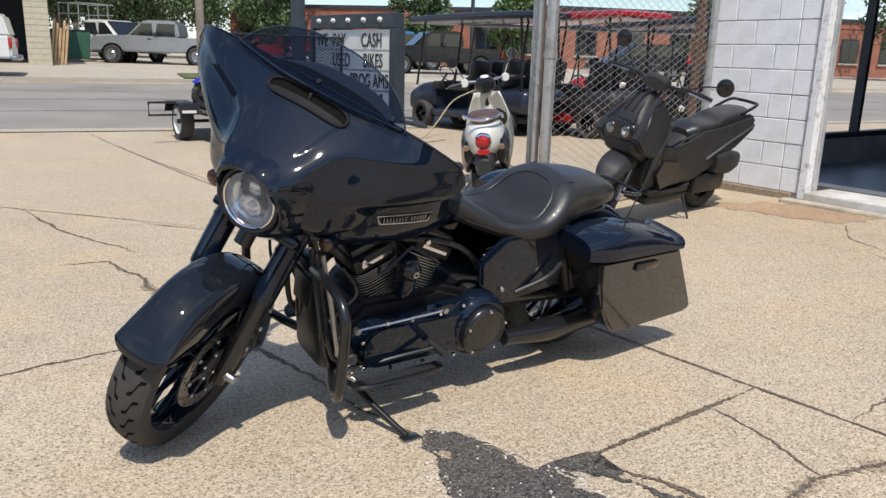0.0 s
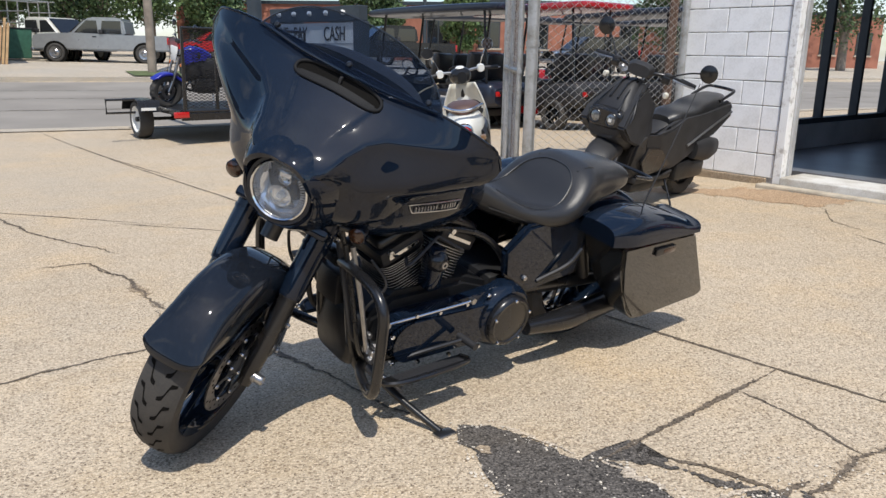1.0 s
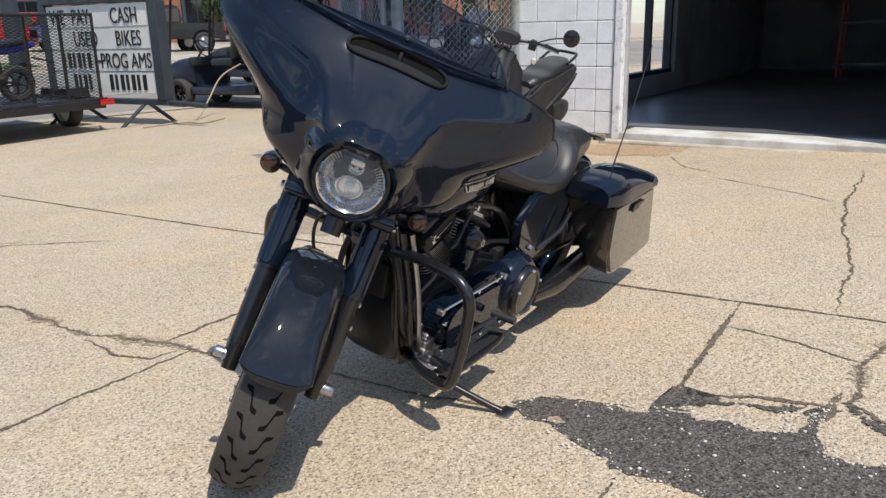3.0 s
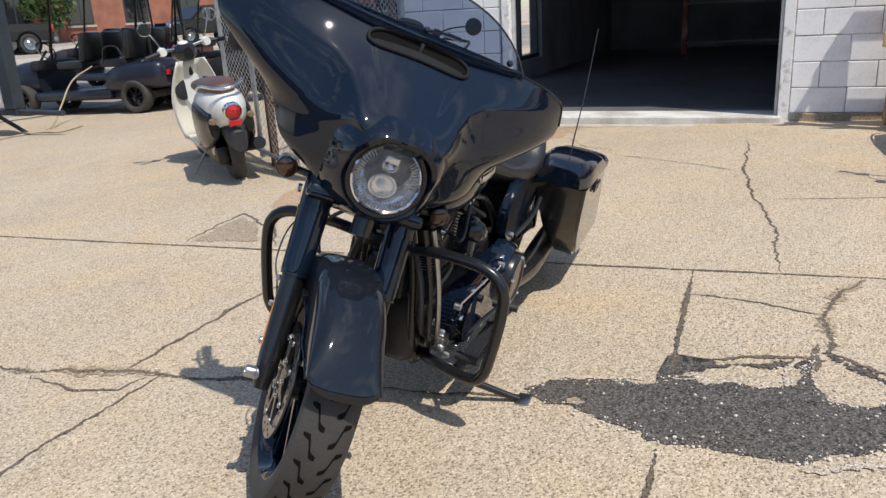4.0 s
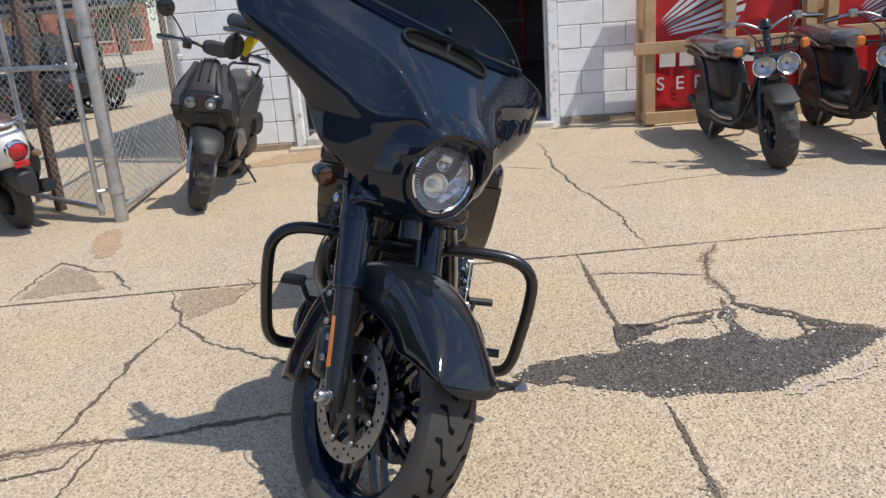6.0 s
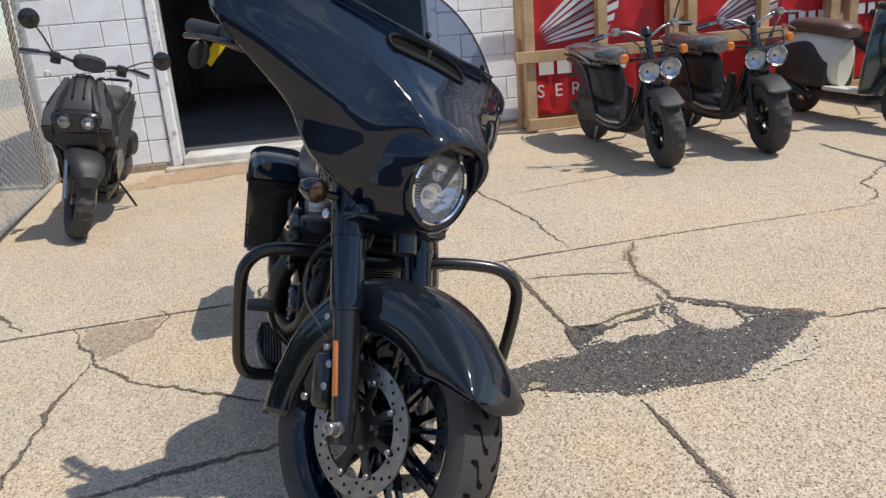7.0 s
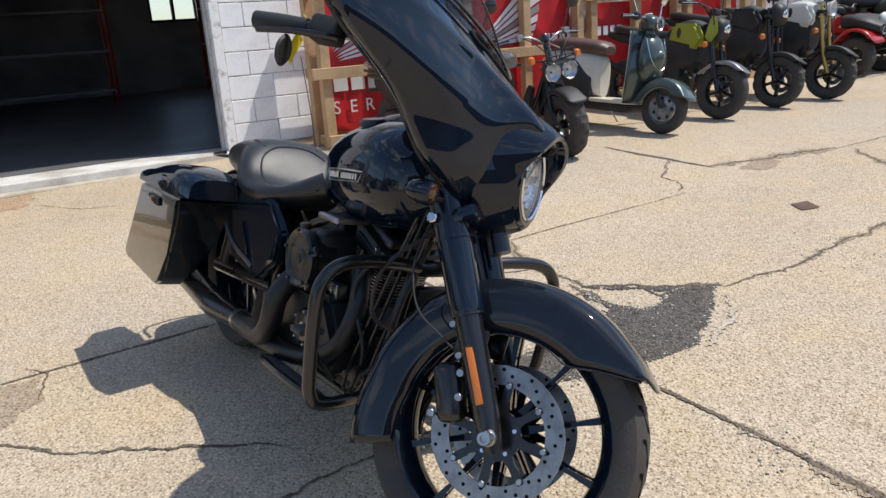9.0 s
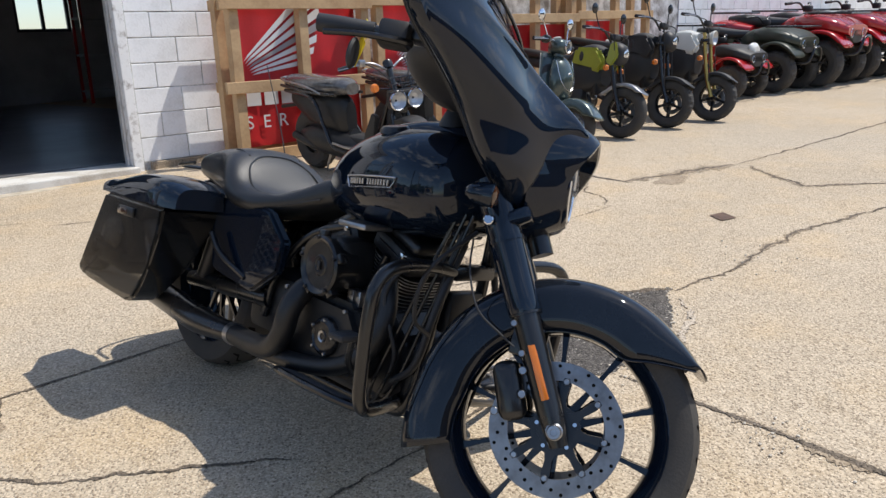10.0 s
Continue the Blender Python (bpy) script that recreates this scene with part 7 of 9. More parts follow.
    # rear body
    part("rear_body", body([(-0.36, 0, 0.035, 0.50, 0.58), (-0.30, 0, 0.085, 0.44, 0.65), (-0.16, 0, 0.145, 0.40, 0.695), (0.05, 0, 0.168, 0.36, 0.70), (0.25, 0, 0.160, 0.30, 0.69), (0.40, 0, 0.12, 0.26, 0.66), (0.46, 0, 0.06, 0.26, 0.60)], 32, 2.5), inner if paint is M_GREENPAINT else paint, t)
    for side in (1, -1):
        part("inner_panel", lathe([(0, 0.014), (0.078, 0.012), (0.086, 0.006), (0.086, -0.006), (0.078, -0.012), (0, -0.014)], 24, Matrix.Translation((0.922, side * 0.105, 0.655)) @ Matrix.Rotation(radians(side * 22), 4, "Z") @ Matrix.Diagonal((1, 0.85, 1.3, 1)) @ turned("x")), M_MATTE, t, "dark oval knee panel")
        part("side_panel", body([(-0.22, side * 0.125, 0.034, 0.36, 0.54), (-0.05, side * 0.148, 0.046, 0.27, 0.59), (0.2, side * 0.145, 0.048, 0.24, 0.60), (0.40, side * 0.11, 0.03, 0.24, 0.44)], 20, 2.4), panel, t)
        rs = part("rear_signal", lathe([(0, 0.035), (0.018, 0.028), (0.026, 0.0), (0.020, -0.03), (0, -0.035)], 16, Matrix.Translation((-0.27, side * 0.135, 0.49)) @ turned("x")), M_SIGNAL, t, "pale amber rear signal")
        bar = part("handlebar", tube([(0.925, side * 0.03, 0.955), (0.90, side * 0.16, 0.97), (0.86, side * 0.31, 0.955)], 0.013, 10), M_STEEL, t, "", True, S)
        part("grip", tube([(0.88, side * 0.22, 0.963), (0.852, side * 0.335, 0.951)], 0.018, 12), M_MATTE, bar, "", True, S)
        part("switch_pod", body([(0.86, side * 0.185, 0.028, 0.935, 0.995), (0.90, side * 0.185, 0.036, 0.93, 1.005), (0.94, side * 0.185, 0.02, 0.945, 0.99)], 14), M_WHITE if paint is M_WHITE else M_SATIN, bar, "", True, S)
        part("lever", tube([(0.93, side * 0.21, 0.965), (0.92, side * 0.30, 0.955), (0.88, side * 0.36, 0.945)], 0.005, 6), M_STEEL, bar, "", True, S)
        mirror(t, (0.90, side * 0.185, 1.0), (0.87, side * 0.27, 1.165), 0.052, S, M_CHROME, M_MIRRORGLASS)
    part("headset", body([(0.84, 0, 0.04, 0.86, 0.96), (0.90, 0, 0.09, 0.85, 1.0), (0.98, 0, 0.095, 0.86, 0.99), (1.02, 0, 0.05, 0.88, 0.96)], 24, 2.4), M_SATIN if paint is M_WHITE else paint, t, "", True, S)
    round_lamp(t, (1.03, 0, 0.925), 0.058, S)
    part("gauge", lathe([(0, 0.010), (0.034, 0.008), (0.040, 0.0), (0, 0)], 20, Matrix.Translation((0.90, 0, 0.998)) @ Matrix.Rotation(radians(-15), 4, "Y")), M_BULB, t, "white gauge face", True, S)
    part("column_cover", tube([(1.0, 0, 0.60), (0.93, 0, 0.87)], 0.045, 14), M_SATIN if paint is M_WHITE else paint, t, "", True, S)
    seat_ = part("seat", body([(0.50, 0, 0.06, 0.650, 0.725), (0.42, 0, 0.13, 0.645, 0.770), (0.18, 0, 0.155, 0.655, 0.795), (-0.06, 0, 0.145, 0.67, 0.805), (-0.22, 0, 0.10, 0.675, 0.775), (-0.27, 0, 0.04, 0.675, 0.72)], 26, 2.5), seat_mat, t)
    part("grab_rail", tube([(-0.02, 0.15, 0.70), (-0.20, 0.145, 0.735), (-0.31, 0.08, 0.715), (-0.335, 0, 0.705), (-0.31, -0.08, 0.715), (-0.20, -0.145, 0.735), (-0.02, -0.15, 0.70)], 0.011, 10), M_CHROME, t, "chrome grab rail")
    if tail:
        tl = part("tail_light", lathe([(0.066, -0.02), (0.064, 0.012), (0.056, 0.018), (0.052, 0.008)], 28, Matrix.Translation((-0.355, 0, 0.545)) @ Matrix.Rotation(radians(-105), 4, "Y"), False), M_CHROME, t, "round red tail light in chrome rim")
        part("red_lens", lathe([(0, 0.040), (0.03, 0.036), (0.052, 0.014), (0.052, 0.0), (0, 0.0)], 24, Matrix.Translation((-0.355, 0, 0.545)) @ Matrix.Rotation(radians(-105), 4, "Y")), M_REDLENS, tl)
        part("lower_reflector", box(-0.375, -0.365, -0.045, 0.045, 0.445, 0.485, 0.004), M_REDLENS, tl)
    part("rear_fender", body([(-0.37, 0, 0.05, 0.26, 0.40), (-0.30, 0, 0.075, 0.28, 0.46), (-0.18, 0, 0.085, 0.36, 0.48)], 18, 2.6), M_MATTE, t)
    part("engine_case", box(-0.10, 0.30, 0.02, 0.13, 0.14, 0.28, 0.03), M_DARK, t)
    part("muffler", tube([(0.25, -0.12, 0.16), (0.05, -0.155, 0.22), (-0.24, -0.16, 0.27)], [0.02, 0.048, 0.045], 16), M_DARK, t)
    part("shock", tube([(0.0, 0.12, 0.22), (-0.06, 0.13, 0.46)], 0.022, 12), M_STEEL, t)
    part("side_stand", tube([(0.42, 0.12, 0.18), (0.44, 0.22, 0.05), (0.47, 0.25, 0.0), (0.50, 0.25, 0.01)], 0.008, 8), M_STEEL, t)
    part("underseat_latch", lathe([(0, 0.006), (0.016, 0.004), (0.018, 0), (0, 0)], 14, Matrix.Translation((-0.20, 0.0, 0.70))), M_STEEL, t)
    return t


white_scooter = retro_scooter(rest(0.0, 7.12, 88, -6) @ Matrix.Diagonal((1.08, 1.08, 1.06, 1)), "white retro scooter with round red tail light and brown seat", M_WHITE, M_CREAM, M_BROWN, M_SATIN, M_STEEL)
for ob in white_scooter.children:
    if ob.name.split(".")[0] == "seat":
        for v in ob.data.vertices:
            v.co.y *= 0.84
            v.co.z = 0.65 + (v.co.z - 0.65) * 0.72
rx, ry = front_at(4.38, 1.50, ROW + 1, 1.19)
green_scooter = retro_scooter(rest(rx, ry, ROW + 1, -6), "dark green retro scooter with brown seat and cream floor", M_GREENPAINT, M_CREAM, M_BROWN, M_MATTE, M_STEEL, "row of machines by the wall")


# ---- black street scooter beside the wall ----
M_SMOKE_LAMP = surface("smoked_lamp_lens", (0.20, 0.21, 0.22), rough=0.12, metal=0.6, var=0.3, scale=30, bump=0.0, coat=1.0)


def street_scooter(m):
    t = thing("street_scooter", m, "matte black sport scooter with twin small lamps by the white wall", "scooter")
    S = steered(1.29, 0.24, 20)
    small_wheel(t, Vector((1.29, 0, 0.245)), 0.245, 0.115, 0.155, M_SATIN, 5, S, True, "front_wheel")
    small_wheel(t, Vector((0, 0, 0.245)), 0.245, 0.125, 0.155, M_SATIN, 5, None, True, "rear_wheel")
    for side in (1, -1):
        part("fork_leg", tube([(1.29, side * 0.085, 0.245), (1.20, side * 0.085, 0.46), (1.16, side * 0.07, 0.56)], 0.019, 12), M_STEEL, t, "", True, S)
        part("nose_wing", side_slab([(0.98, 0.52), (1.22, 0.60), (1.33, 0.70), (1.27, 0.79), (1.02, 0.985), (0.93, 0.86), (0.95, 0.66)], 0.13 if side > 0 else -0.205, 0.205 if side > 0 else -0.13, 0.012), M_MATTE, t)
        part("wing_edge", tube([(1.00, side * 0.212, 0.95), (1.16, side * 0.210, 0.87), (1.27, side * 0.195, 0.72)], 0.010, 8), M_SATIN, t)
        part("side_fairing", side_slab([(0.90, 0.29), (0.93, 0.64), (0.66, 0.57), (0.44, 0.67), (0.26, 0.52), (0.40, 0.31)], 0.125 if side > 0 else -0.165, 0.165 if side > 0 else -0.125, 0.02), M_MATTE, t)
        part("side_leg", side_slab([(0.86, 0.26), (1.06, 0.34), (1.10, 0.56), (0.98, 0.66), (0.90, 0.50)], 0.13 if side > 0 else -0.205, 0.205 if side > 0 else -0.13, 0.026), M_MATTE, t)
        lamp = part("headlight", lathe([(0.048, -0.03), (0.052, 0.0), (0.046, 0.010), (0.040, 0.006)], 24, Matrix.Translation((1.318, side * 0.070, 0.735)) @ turned("x")), M_SATIN, t, "small round lamp")
        part("lens", lathe([(0, 0.012), (0.026, 0.010), (0.042, 0.002), (0.0, 0.001)], 20, Matrix.Translation((1.318, side * 0.070, 0.735)) @ turned("x")), M_SMOKE_LAMP, lamp, "dim lens")
        hb = part("handlebar", tube([(1.02, side * 0.02, 1.035), (1.0, side * 0.13, 1.075), (0.95, side * 0.28, 1.075), (0.90, side * 0.38, 1.06)], 0.012, 10), M_SATIN, t, "", True, S)
        part("grip", tube([(0.94, side * 0.29, 1.075), (0.893, side * 0.395, 1.058)], 0.018, 12), M_MATTE, hb, "", True, S)
        part("lever", tube([(0.99, side * 0.24, 1.072), (0.97, side * 0.33, 1.062), (0.93, side * 0.40, 1.052)], 0.006, 6), M_STEEL, hb, "", True, S)
        part("switch_pod", box(-0.03, 0.03, -0.025, 0.025, -0.022, 0.026, 0.01, Matrix.Translation((0.985, side * 0.20, 1.075))), M_MATTE, hb, "", True, S)
        part("signal", body([(1.00, side * 0.235, 0.012, 0.95, 0.98), (1.03, side * 0.24, 0.022, 0.94, 0.985), (1.06, side * 0.24, 0.012, 0.95, 0.98)], 12), M_CREAM, t, "pale clear turn signal", True, S)
        mirror(t, (0.985, side * 0.21, 1.08), (0.94, side * (0.46 if side > 0 else 0.37), 1.18 if side > 0 else 1.26), 0.062, S)
        part("tail_panel", side_slab([(-0.40, 0.74), (-0.10, 0.66), (0.32, 0.50), (0.40, 0.40), (0.22, 0.42), (-0.14, 0.54), (-0.38, 0.66)], 0.09 if side > 0 else -0.16, 0.16 if side > 0 else -0.09, 0.02), M_MATTE, t)
        part("tail_stripe", tube([(-0.36, side * 0.162, 0.71), (-0.10, side * 0.165, 0.62), (0.28, side * 0.165, 0.48)], 0.010, 8), M_STEEL, t, "silver side stripe")
    for side in (1, -1):
        part("flank", side_slab([(0.90, 0.30), (0.93, 0.60), (0.72, 0.58), (0.54, 0.66), (0.36, 0.70), (0.05, 0.72), (-0.34, 0.80), (-0.40, 0.74), (-0.10, 0.52), (0.22, 0.42), (0.40, 0.30)], 0.085 if side > 0 else -0.158, 0.158 if side > 0 else -0.085, 0.026), M_MATTE, t)
    part("front_fender", body([(1.00, 0, 0.05, 0.40, 0.52), (1.14, 0, 0.105, 0.44, 0.58), (1.32, 0, 0.110, 0.46, 0.575), (1.46, 0, 0.095, 0.42, 0.53), (1.54, 0, 0.05, 0.38, 0.45)], 22, 2.6), M_MATTE, t, "", True, S)
    part("beak", body([(0.98, 0, 0.13, 0.68, 1.00), (1.10, 0, 0.165, 0.64, 0.975), (1.22, 0, 0.160, 0.60, 0.875), (1.285, 0, 0.140, 0.60, 0.775), (1.305, 0, 0.10, 0.63, 0.74)], 28, 4.0), M_MATTE, t)
    part("lamp_band", body([(1.25, 0, 0.155, 0.665, 0.815), (1.30, 0, 0.150, 0.665, 0.805), (1.322, 0, 0.125, 0.68, 0.79)], 24, 4.0), M_SATIN, t, "dark gloss band round the lamps")
    part("chin", body([(1.08, 0, 0.15, 0.50, 0.66), (1.24, 0, 0.145, 0.56, 0.68), (1.30, 0, 0.10, 0.60, 0.66)], 24, 3.6), M_MATTE, t)
    for y in (-0.05, 0.05):
        part("beak_rib", tube([(1.02, y * 1.3, 0.998), (1.12, y * 1.1, 0.970), (1.23, y * 0.9, 0.875)], 0.010, 8), M_SATIN, t)
    for side in (1, -1):
        y0, y1 = (0.166, 0.186) if side > 0 else (-0.186, -0.166)
        part("flank_panel", side_slab([(0.52, 0.36), (0.88, 0.30), (0.97, 0.42), (0.90, 0.52), (0.70, 0.50)], y0, y1, 0.006), M_SATIN, t)
        part("tail_panel", side_slab([(0.40, 0.60), (0.10, 0.62), (-0.34, 0.74), (-0.30, 0.68), (0.05, 0.54), (0.34, 0.50)], 0.128 if side > 0 else -0.150, 0.150 if side > 0 else -0.128, 0.006), M_SATIN, t)
        part("foot_trim", tube([(0.94, side * 0.165, 0.29), (0.70, side * 0.172, 0.275), (0.45, side * 0.165, 0.30)], 0.010, 8), M_MATTE, t)
        part("switch_box", box(-0.03, 0.03, -0.03, 0.03, -0.025, 0.025, 0.008, Matrix.Translation((1.0, side * 0.20, 1.055))), M_SATIN, t, "", True, S)
        part("nose_crease", tube([(1.04, side * 0.10, 0.985), (1.20, side * 0.115, 0.895), (1.31, side * 0.120, 0.80)], 0.008, 8), M_SATIN, t)
    part("leg_shield", box(0.88, 0.99, -0.19, 0.19, 0.28, 0.86, 0.03, None, 3), M_MATTE, t)
    part("floor", box(0.42, 0.94, -0.155, 0.155, 0.235, 0.285, 0.015), M_MATTE, t)
    part("tunnel", body([(0.90, 0, 0.12, 0.28, 0.66), (0.68, 0, 0.12, 0.28, 0.58), (0.46, 0, 0.12, 0.28, 0.68)], 20, 3.6), M_MATTE, t)
    part("belly", box(0.36, 0.92, -0.12, 0.12, 0.15, 0.23, 0.03), M_DARK, t)
    part("meter_pod", body([(0.94, 0, 0.06, 1.03, 1.10), (1.00, 0, 0.10, 1.02, 1.125), (1.08, 0, 0.08, 1.03, 1.11)], 18, 3), M_MATTE, t, "", True, S)
    part("seat", body([(0.50, 0, 0.08, 0.62, 0.70), (0.40, 0, 0.13, 0.62, 0.745), (0.18, 0, 0.145, 0.63, 0.76), (0.05, 0, 0.14, 0.66, 0.80), (-0.22, 0, 0.125, 0.70, 0.835), (-0.36, 0, 0.07, 0.74, 0.83)], 26, 3.0), M_SEAT, t)
    part("seat_base", body([(0.46, 0, 0.08, 0.30, 0.62), (0.34, 0, 0.13, 0.32, 0.65), (0.05, 0, 0.135, 0.42, 0.68), (-0.25, 0, 0.11, 0.58, 0.72), (-0.36, 0, 0.07, 0.66, 0.74)], 22, 3.2), M_MATTE, t)
    part("rear_rack", tube([(-0.16, 0.13, 0.80), (-0.38, 0.125, 0.86), (-0.44, 0.06, 0.865), (-0.44, -0.06, 0.865), (-0.38, -0.125, 0.86), (-0.16, -0.13, 0.80)], 0.013, 10), M_SATIN, t)
    part("tail_light", box(-0.44, -0.38, -0.08, 0.08, 0.68, 0.75, 0.012), M_REDLENS, t)
    part("engine_case", box(-0.10, 0.36, 0.04, 0.17, 0.19, 0.35, 0.04), M_DARK, t)
    part("air_box", body([(-0.22, 0.14, 0.05, 0.36, 0.50), (-0.06, 0.15, 0.065, 0.33, 0.52), (0.14, 0.145, 0.05, 0.36, 0.50)], 20, 2.6), M_MATTE, t)
    part("muffler", body([(-0.34, -0.17, 0.05, 0.34, 0.48), (-0.16, -0.175, 0.065, 0.29, 0.46), (0.10, -0.16, 0.05, 0.22, 0.36)], 20, 2.4), M_DARK, t)
    part("mud_flap", box(-0.36, -0.30, -0.07, 0.07, 0.36, 0.66, 0.012, Matrix.Rotation(radians(10), 4, "Y")), M_MATTE, t)
    part("shock", tube([(0.0, 0.13, 0.26), (-0.06, 0.13, 0.62)], 0.022, 12), M_SATIN, t)
    part("side_stand", tube([(0.46, 0.13, 0.22), (0.50, 0.26, 0.05), (0.54, 0.29, 0.0), (0.59, 0.28, 0.01)], 0.009, 8), M_SATIN, t)
    part("number_sticker", box(1.333, 1.337, 0.060, 0.085, 0.720, 0.743), M_BULB, t, "", False)
    part("brake_line", tube([(1.16, 0.09, 0.56), (1.24, 0.11, 0.45), (1.27, 0.10, 0.32)], 0.005, 6), M_MATTE, t, "", True, S)
    return t


rx, ry = front_at(0.83, 6.19, 222, 1.20)
street = street_scooter(rest(rx, ry, 222, -10) @ Matrix.Diagonal((0.93, 0.98, 1.02, 1)))
for ob in street.children:
    if ob.name.split(".")[0] in ("nose_wing", "beak", "wing_edge", "leg_shield", "lamp_band", "chin", "side_leg", "beak_rib", "nose_crease"):
        for v in ob.data.vertices:
            v.co.y *= 1 - 0.42 * smooth01((v.co.z - 0.74) / 0.24) - 0.34 * smooth01((0.62 - v.co.z) / 0.30)


# ---- small motorcycles of the row ----
def mini_motorcycle(m, label, tank_mat, shroud_mat, fork_mat, fender_mat, rims, lamp="round", group="row of machines by the wall", frame_mat=None, tall=0.0, turn=8, knobs=True, shell=None):
    t = thing("mini_motorcycle", m, label, "motorcycle", group)
    r = 0.255
    S = steered(1.20, r, turn)
    frame_mat = frame_mat or M_SATIN
    small_wheel(t, Vector((1.20, 0, r)), r, 0.11, 0.155, rims, 5, S, knobs, "front_wheel")
    small_wheel(t, Vector((0, 0, r)), r, 0.12, 0.155, rims, 5, None, knobs, "rear_wheel")
    for side in (1, -1):
        part("fork_leg", tube([(1.20, side * 0.085, r), (1.10, side * 0.085, 0.52), (1.01, side * 0.085, 0.80 + tall)], [0.022, 0.019, 0.017], 12), fork_mat, t, "", True, S)
        hb = part("handlebar", tube([(0.98, side * 0.04, 0.86 + tall), (0.95, side * 0.16, 0.95 + tall), (0.90, side * 0.28, 0.96 + tall), (0.85, side * 0.37, 0.95 + tall)], 0.011, 10), M_SATIN, t, "", True, S)
        part("grip", tube([(0.885, side * 0.29, 0.96 + tall), (0.845, side * 0.385, 0.948 + tall)], 0.017, 12), M_MATTE, hb, "", True, S)
        part("lever", tube([(0.94, side * 0.23, 0.96 + tall), (0.92, side * 0.32, 0.95 + tall), (0.88, side * 0.39, 0.94 + tall)], 0.005, 6), M_STEEL, hb, "", True, S)
        mirror(t, (0.93, side * 0.22, 0.97 + tall), (0.90, side * 0.30, 1.14 + tall), 0.05, S)
        part("shroud", side_slab([(0.60, 0.62 + tall), (0.96, 0.56 + tall), (1.02, 0.66 + tall), (0.92, 0.80 + tall), (0.64, 0.80 + tall)], 0.075 if side > 0 else -0.155, 0.155 if side > 0 else -0.075, 0.03), shroud_mat, t)
        part("swingarm", tube([(0.42, side * 0.07, 0.34), (0.0, side * 0.075, r)], 0.018, 8), M_SATIN, t)
        part("signal", body([(1.0, side * 0.15, 0.012, 0.64, 0.68), (1.03, side * 0.16, 0.022, 0.63, 0.69), (1.06, side * 0.16, 0.010, 0.64, 0.68)], 12), M_ORANGE, t, "orange turn signal", True, S)
    part("brake_rotor", lathe([(0.06, -0.002), (0.105, -0.002), (0.105, 0.002), (0.06, 0.002)], 28, Matrix.Translation((1.20, 0.062, r)) @ turned("y"), True), M_ROTOR, t, "", True, S)
    part("frame", tube([(1.0, 0, 0.76 + tall), (0.86, 0, 0.56 + tall), (0.78, 0, 0.32), (0.50, 0, 0.24), (0.36, 0, 0.36), (0.30, 0, 0.58)], 0.024, 12), frame_mat, t)
    add_solidify(part("front_fender", loft(fender_rings(Vector((1.20, 0, r)), r + 0.028, 0.07, 38, 150, 0.045, 20), False, False), fender_mat, t, "", True, S), 0.004)
    part("tank", body([(0.50, 0, 0.06, 0.64 + tall, 0.72 + tall), (0.62, 0, 0.105, 0.62 + tall, 0.80 + tall), (0.80, 0, 0.12, 0.62 + tall, 0.84 + tall), (0.94, 0, 0.07, 0.66 + tall, 0.80 + tall)], 24, 2.8), tank_mat, t)
    part("seat", body([(0.56, 0, 0.05, 0.66 + tall, 0.73 + tall), (0.40, 0, 0.10, 0.65 + tall, 0.735 + tall), (0.15, 0, 0.115, 0.67 + tall, 0.76 + tall), (-0.12, 0, 0.10, 0.70 + tall, 0.79 + tall), (-0.22, 0, 0.05, 0.72 + tall, 0.78 + tall)], 22, 3), M_SEAT, t)
    part("tail", body([(0.25, 0, 0.09, 0.56 + tall, 0.68 + tall), (-0.05, 0, 0.08, 0.60 + tall, 0.71 + tall), (-0.30, 0, 0.05, 0.66 + tall, 0.73 + tall)], 18, 2.8), tank_mat, t)
    part("rear_fender", box(-0.42, -0.12, -0.06, 0.06, 0.55 + tall, 0.575 + tall, 0.01, Matrix.Rotation(radians(-14), 4, "Y")), M_MATTE, t)
    eng = part("engine", box(0.40, 0.78, -0.13, 0.13, 0.22, 0.46, 0.04), M_DARK, t)
    part("lower_cover", body([(0.30, 0, 0.10, 0.42, 0.66 + tall), (0.52, 0, 0.135, 0.40, 0.68 + tall), (0.80, 0, 0.14, 0.42, 0.70 + tall), (0.96, 0, 0.09, 0.50, 0.68 + tall)], 22, 3.2), M_MATTE, t)
    part("cylinder", tube([(0.68, 0, 0.36), (0.82, 0, 0.42)], 0.065, 16), M_STEEL, eng)
    part("case_cover", lathe([(0.085, -0.01), (0.085, 0.015), (0.06, 0.03), (0, 0.03)], 24, Matrix.Translation((0.54, 0.11, 0.31)) @ turned("y")), M_DARK, eng)
    part("exhaust_pipe", tube([(0.80, -0.05, 0.40), (0.86, -0.10, 0.28), (0.62, -0.13, 0.22), (0.30, -0.14, 0.30), (-0.10, -0.16, 0.44), (-0.24, -0.16, 0.50)], [0.018, 0.018, 0.018, 0.022, 0.046, 0.044], 14), M_DARK, t)
    if lamp == "round":
        round_lamp(t, (1.10, 0, 0.76 + tall), 0.075, S, "headlight", 0.08, shroud_mat)
    elif lamp == "shell":
        part("headlight", body([(1.02, 0, 0.07, 0.66 + tall, 0.84 + tall), (1.07, 0, 0.10, 0.64 + tall, 0.86 + tall), (1.13, 0, 0.085, 0.66 + tall, 0.83 + tall), (1.16, 0, 0.03, 0.70 + tall, 0.78 + tall)], 22, 2.6), shell or shroud_mat, t, "", True, S)
        part("lens", lathe([(0, 0.012), (0.04, 0.009), (0.055, 0.0), (0, 0)], 20, Matrix.Translation((1.15, 0, 0.745 + tall)) @ turned("x")), M_BOWL, t, "", True, S)
    else:
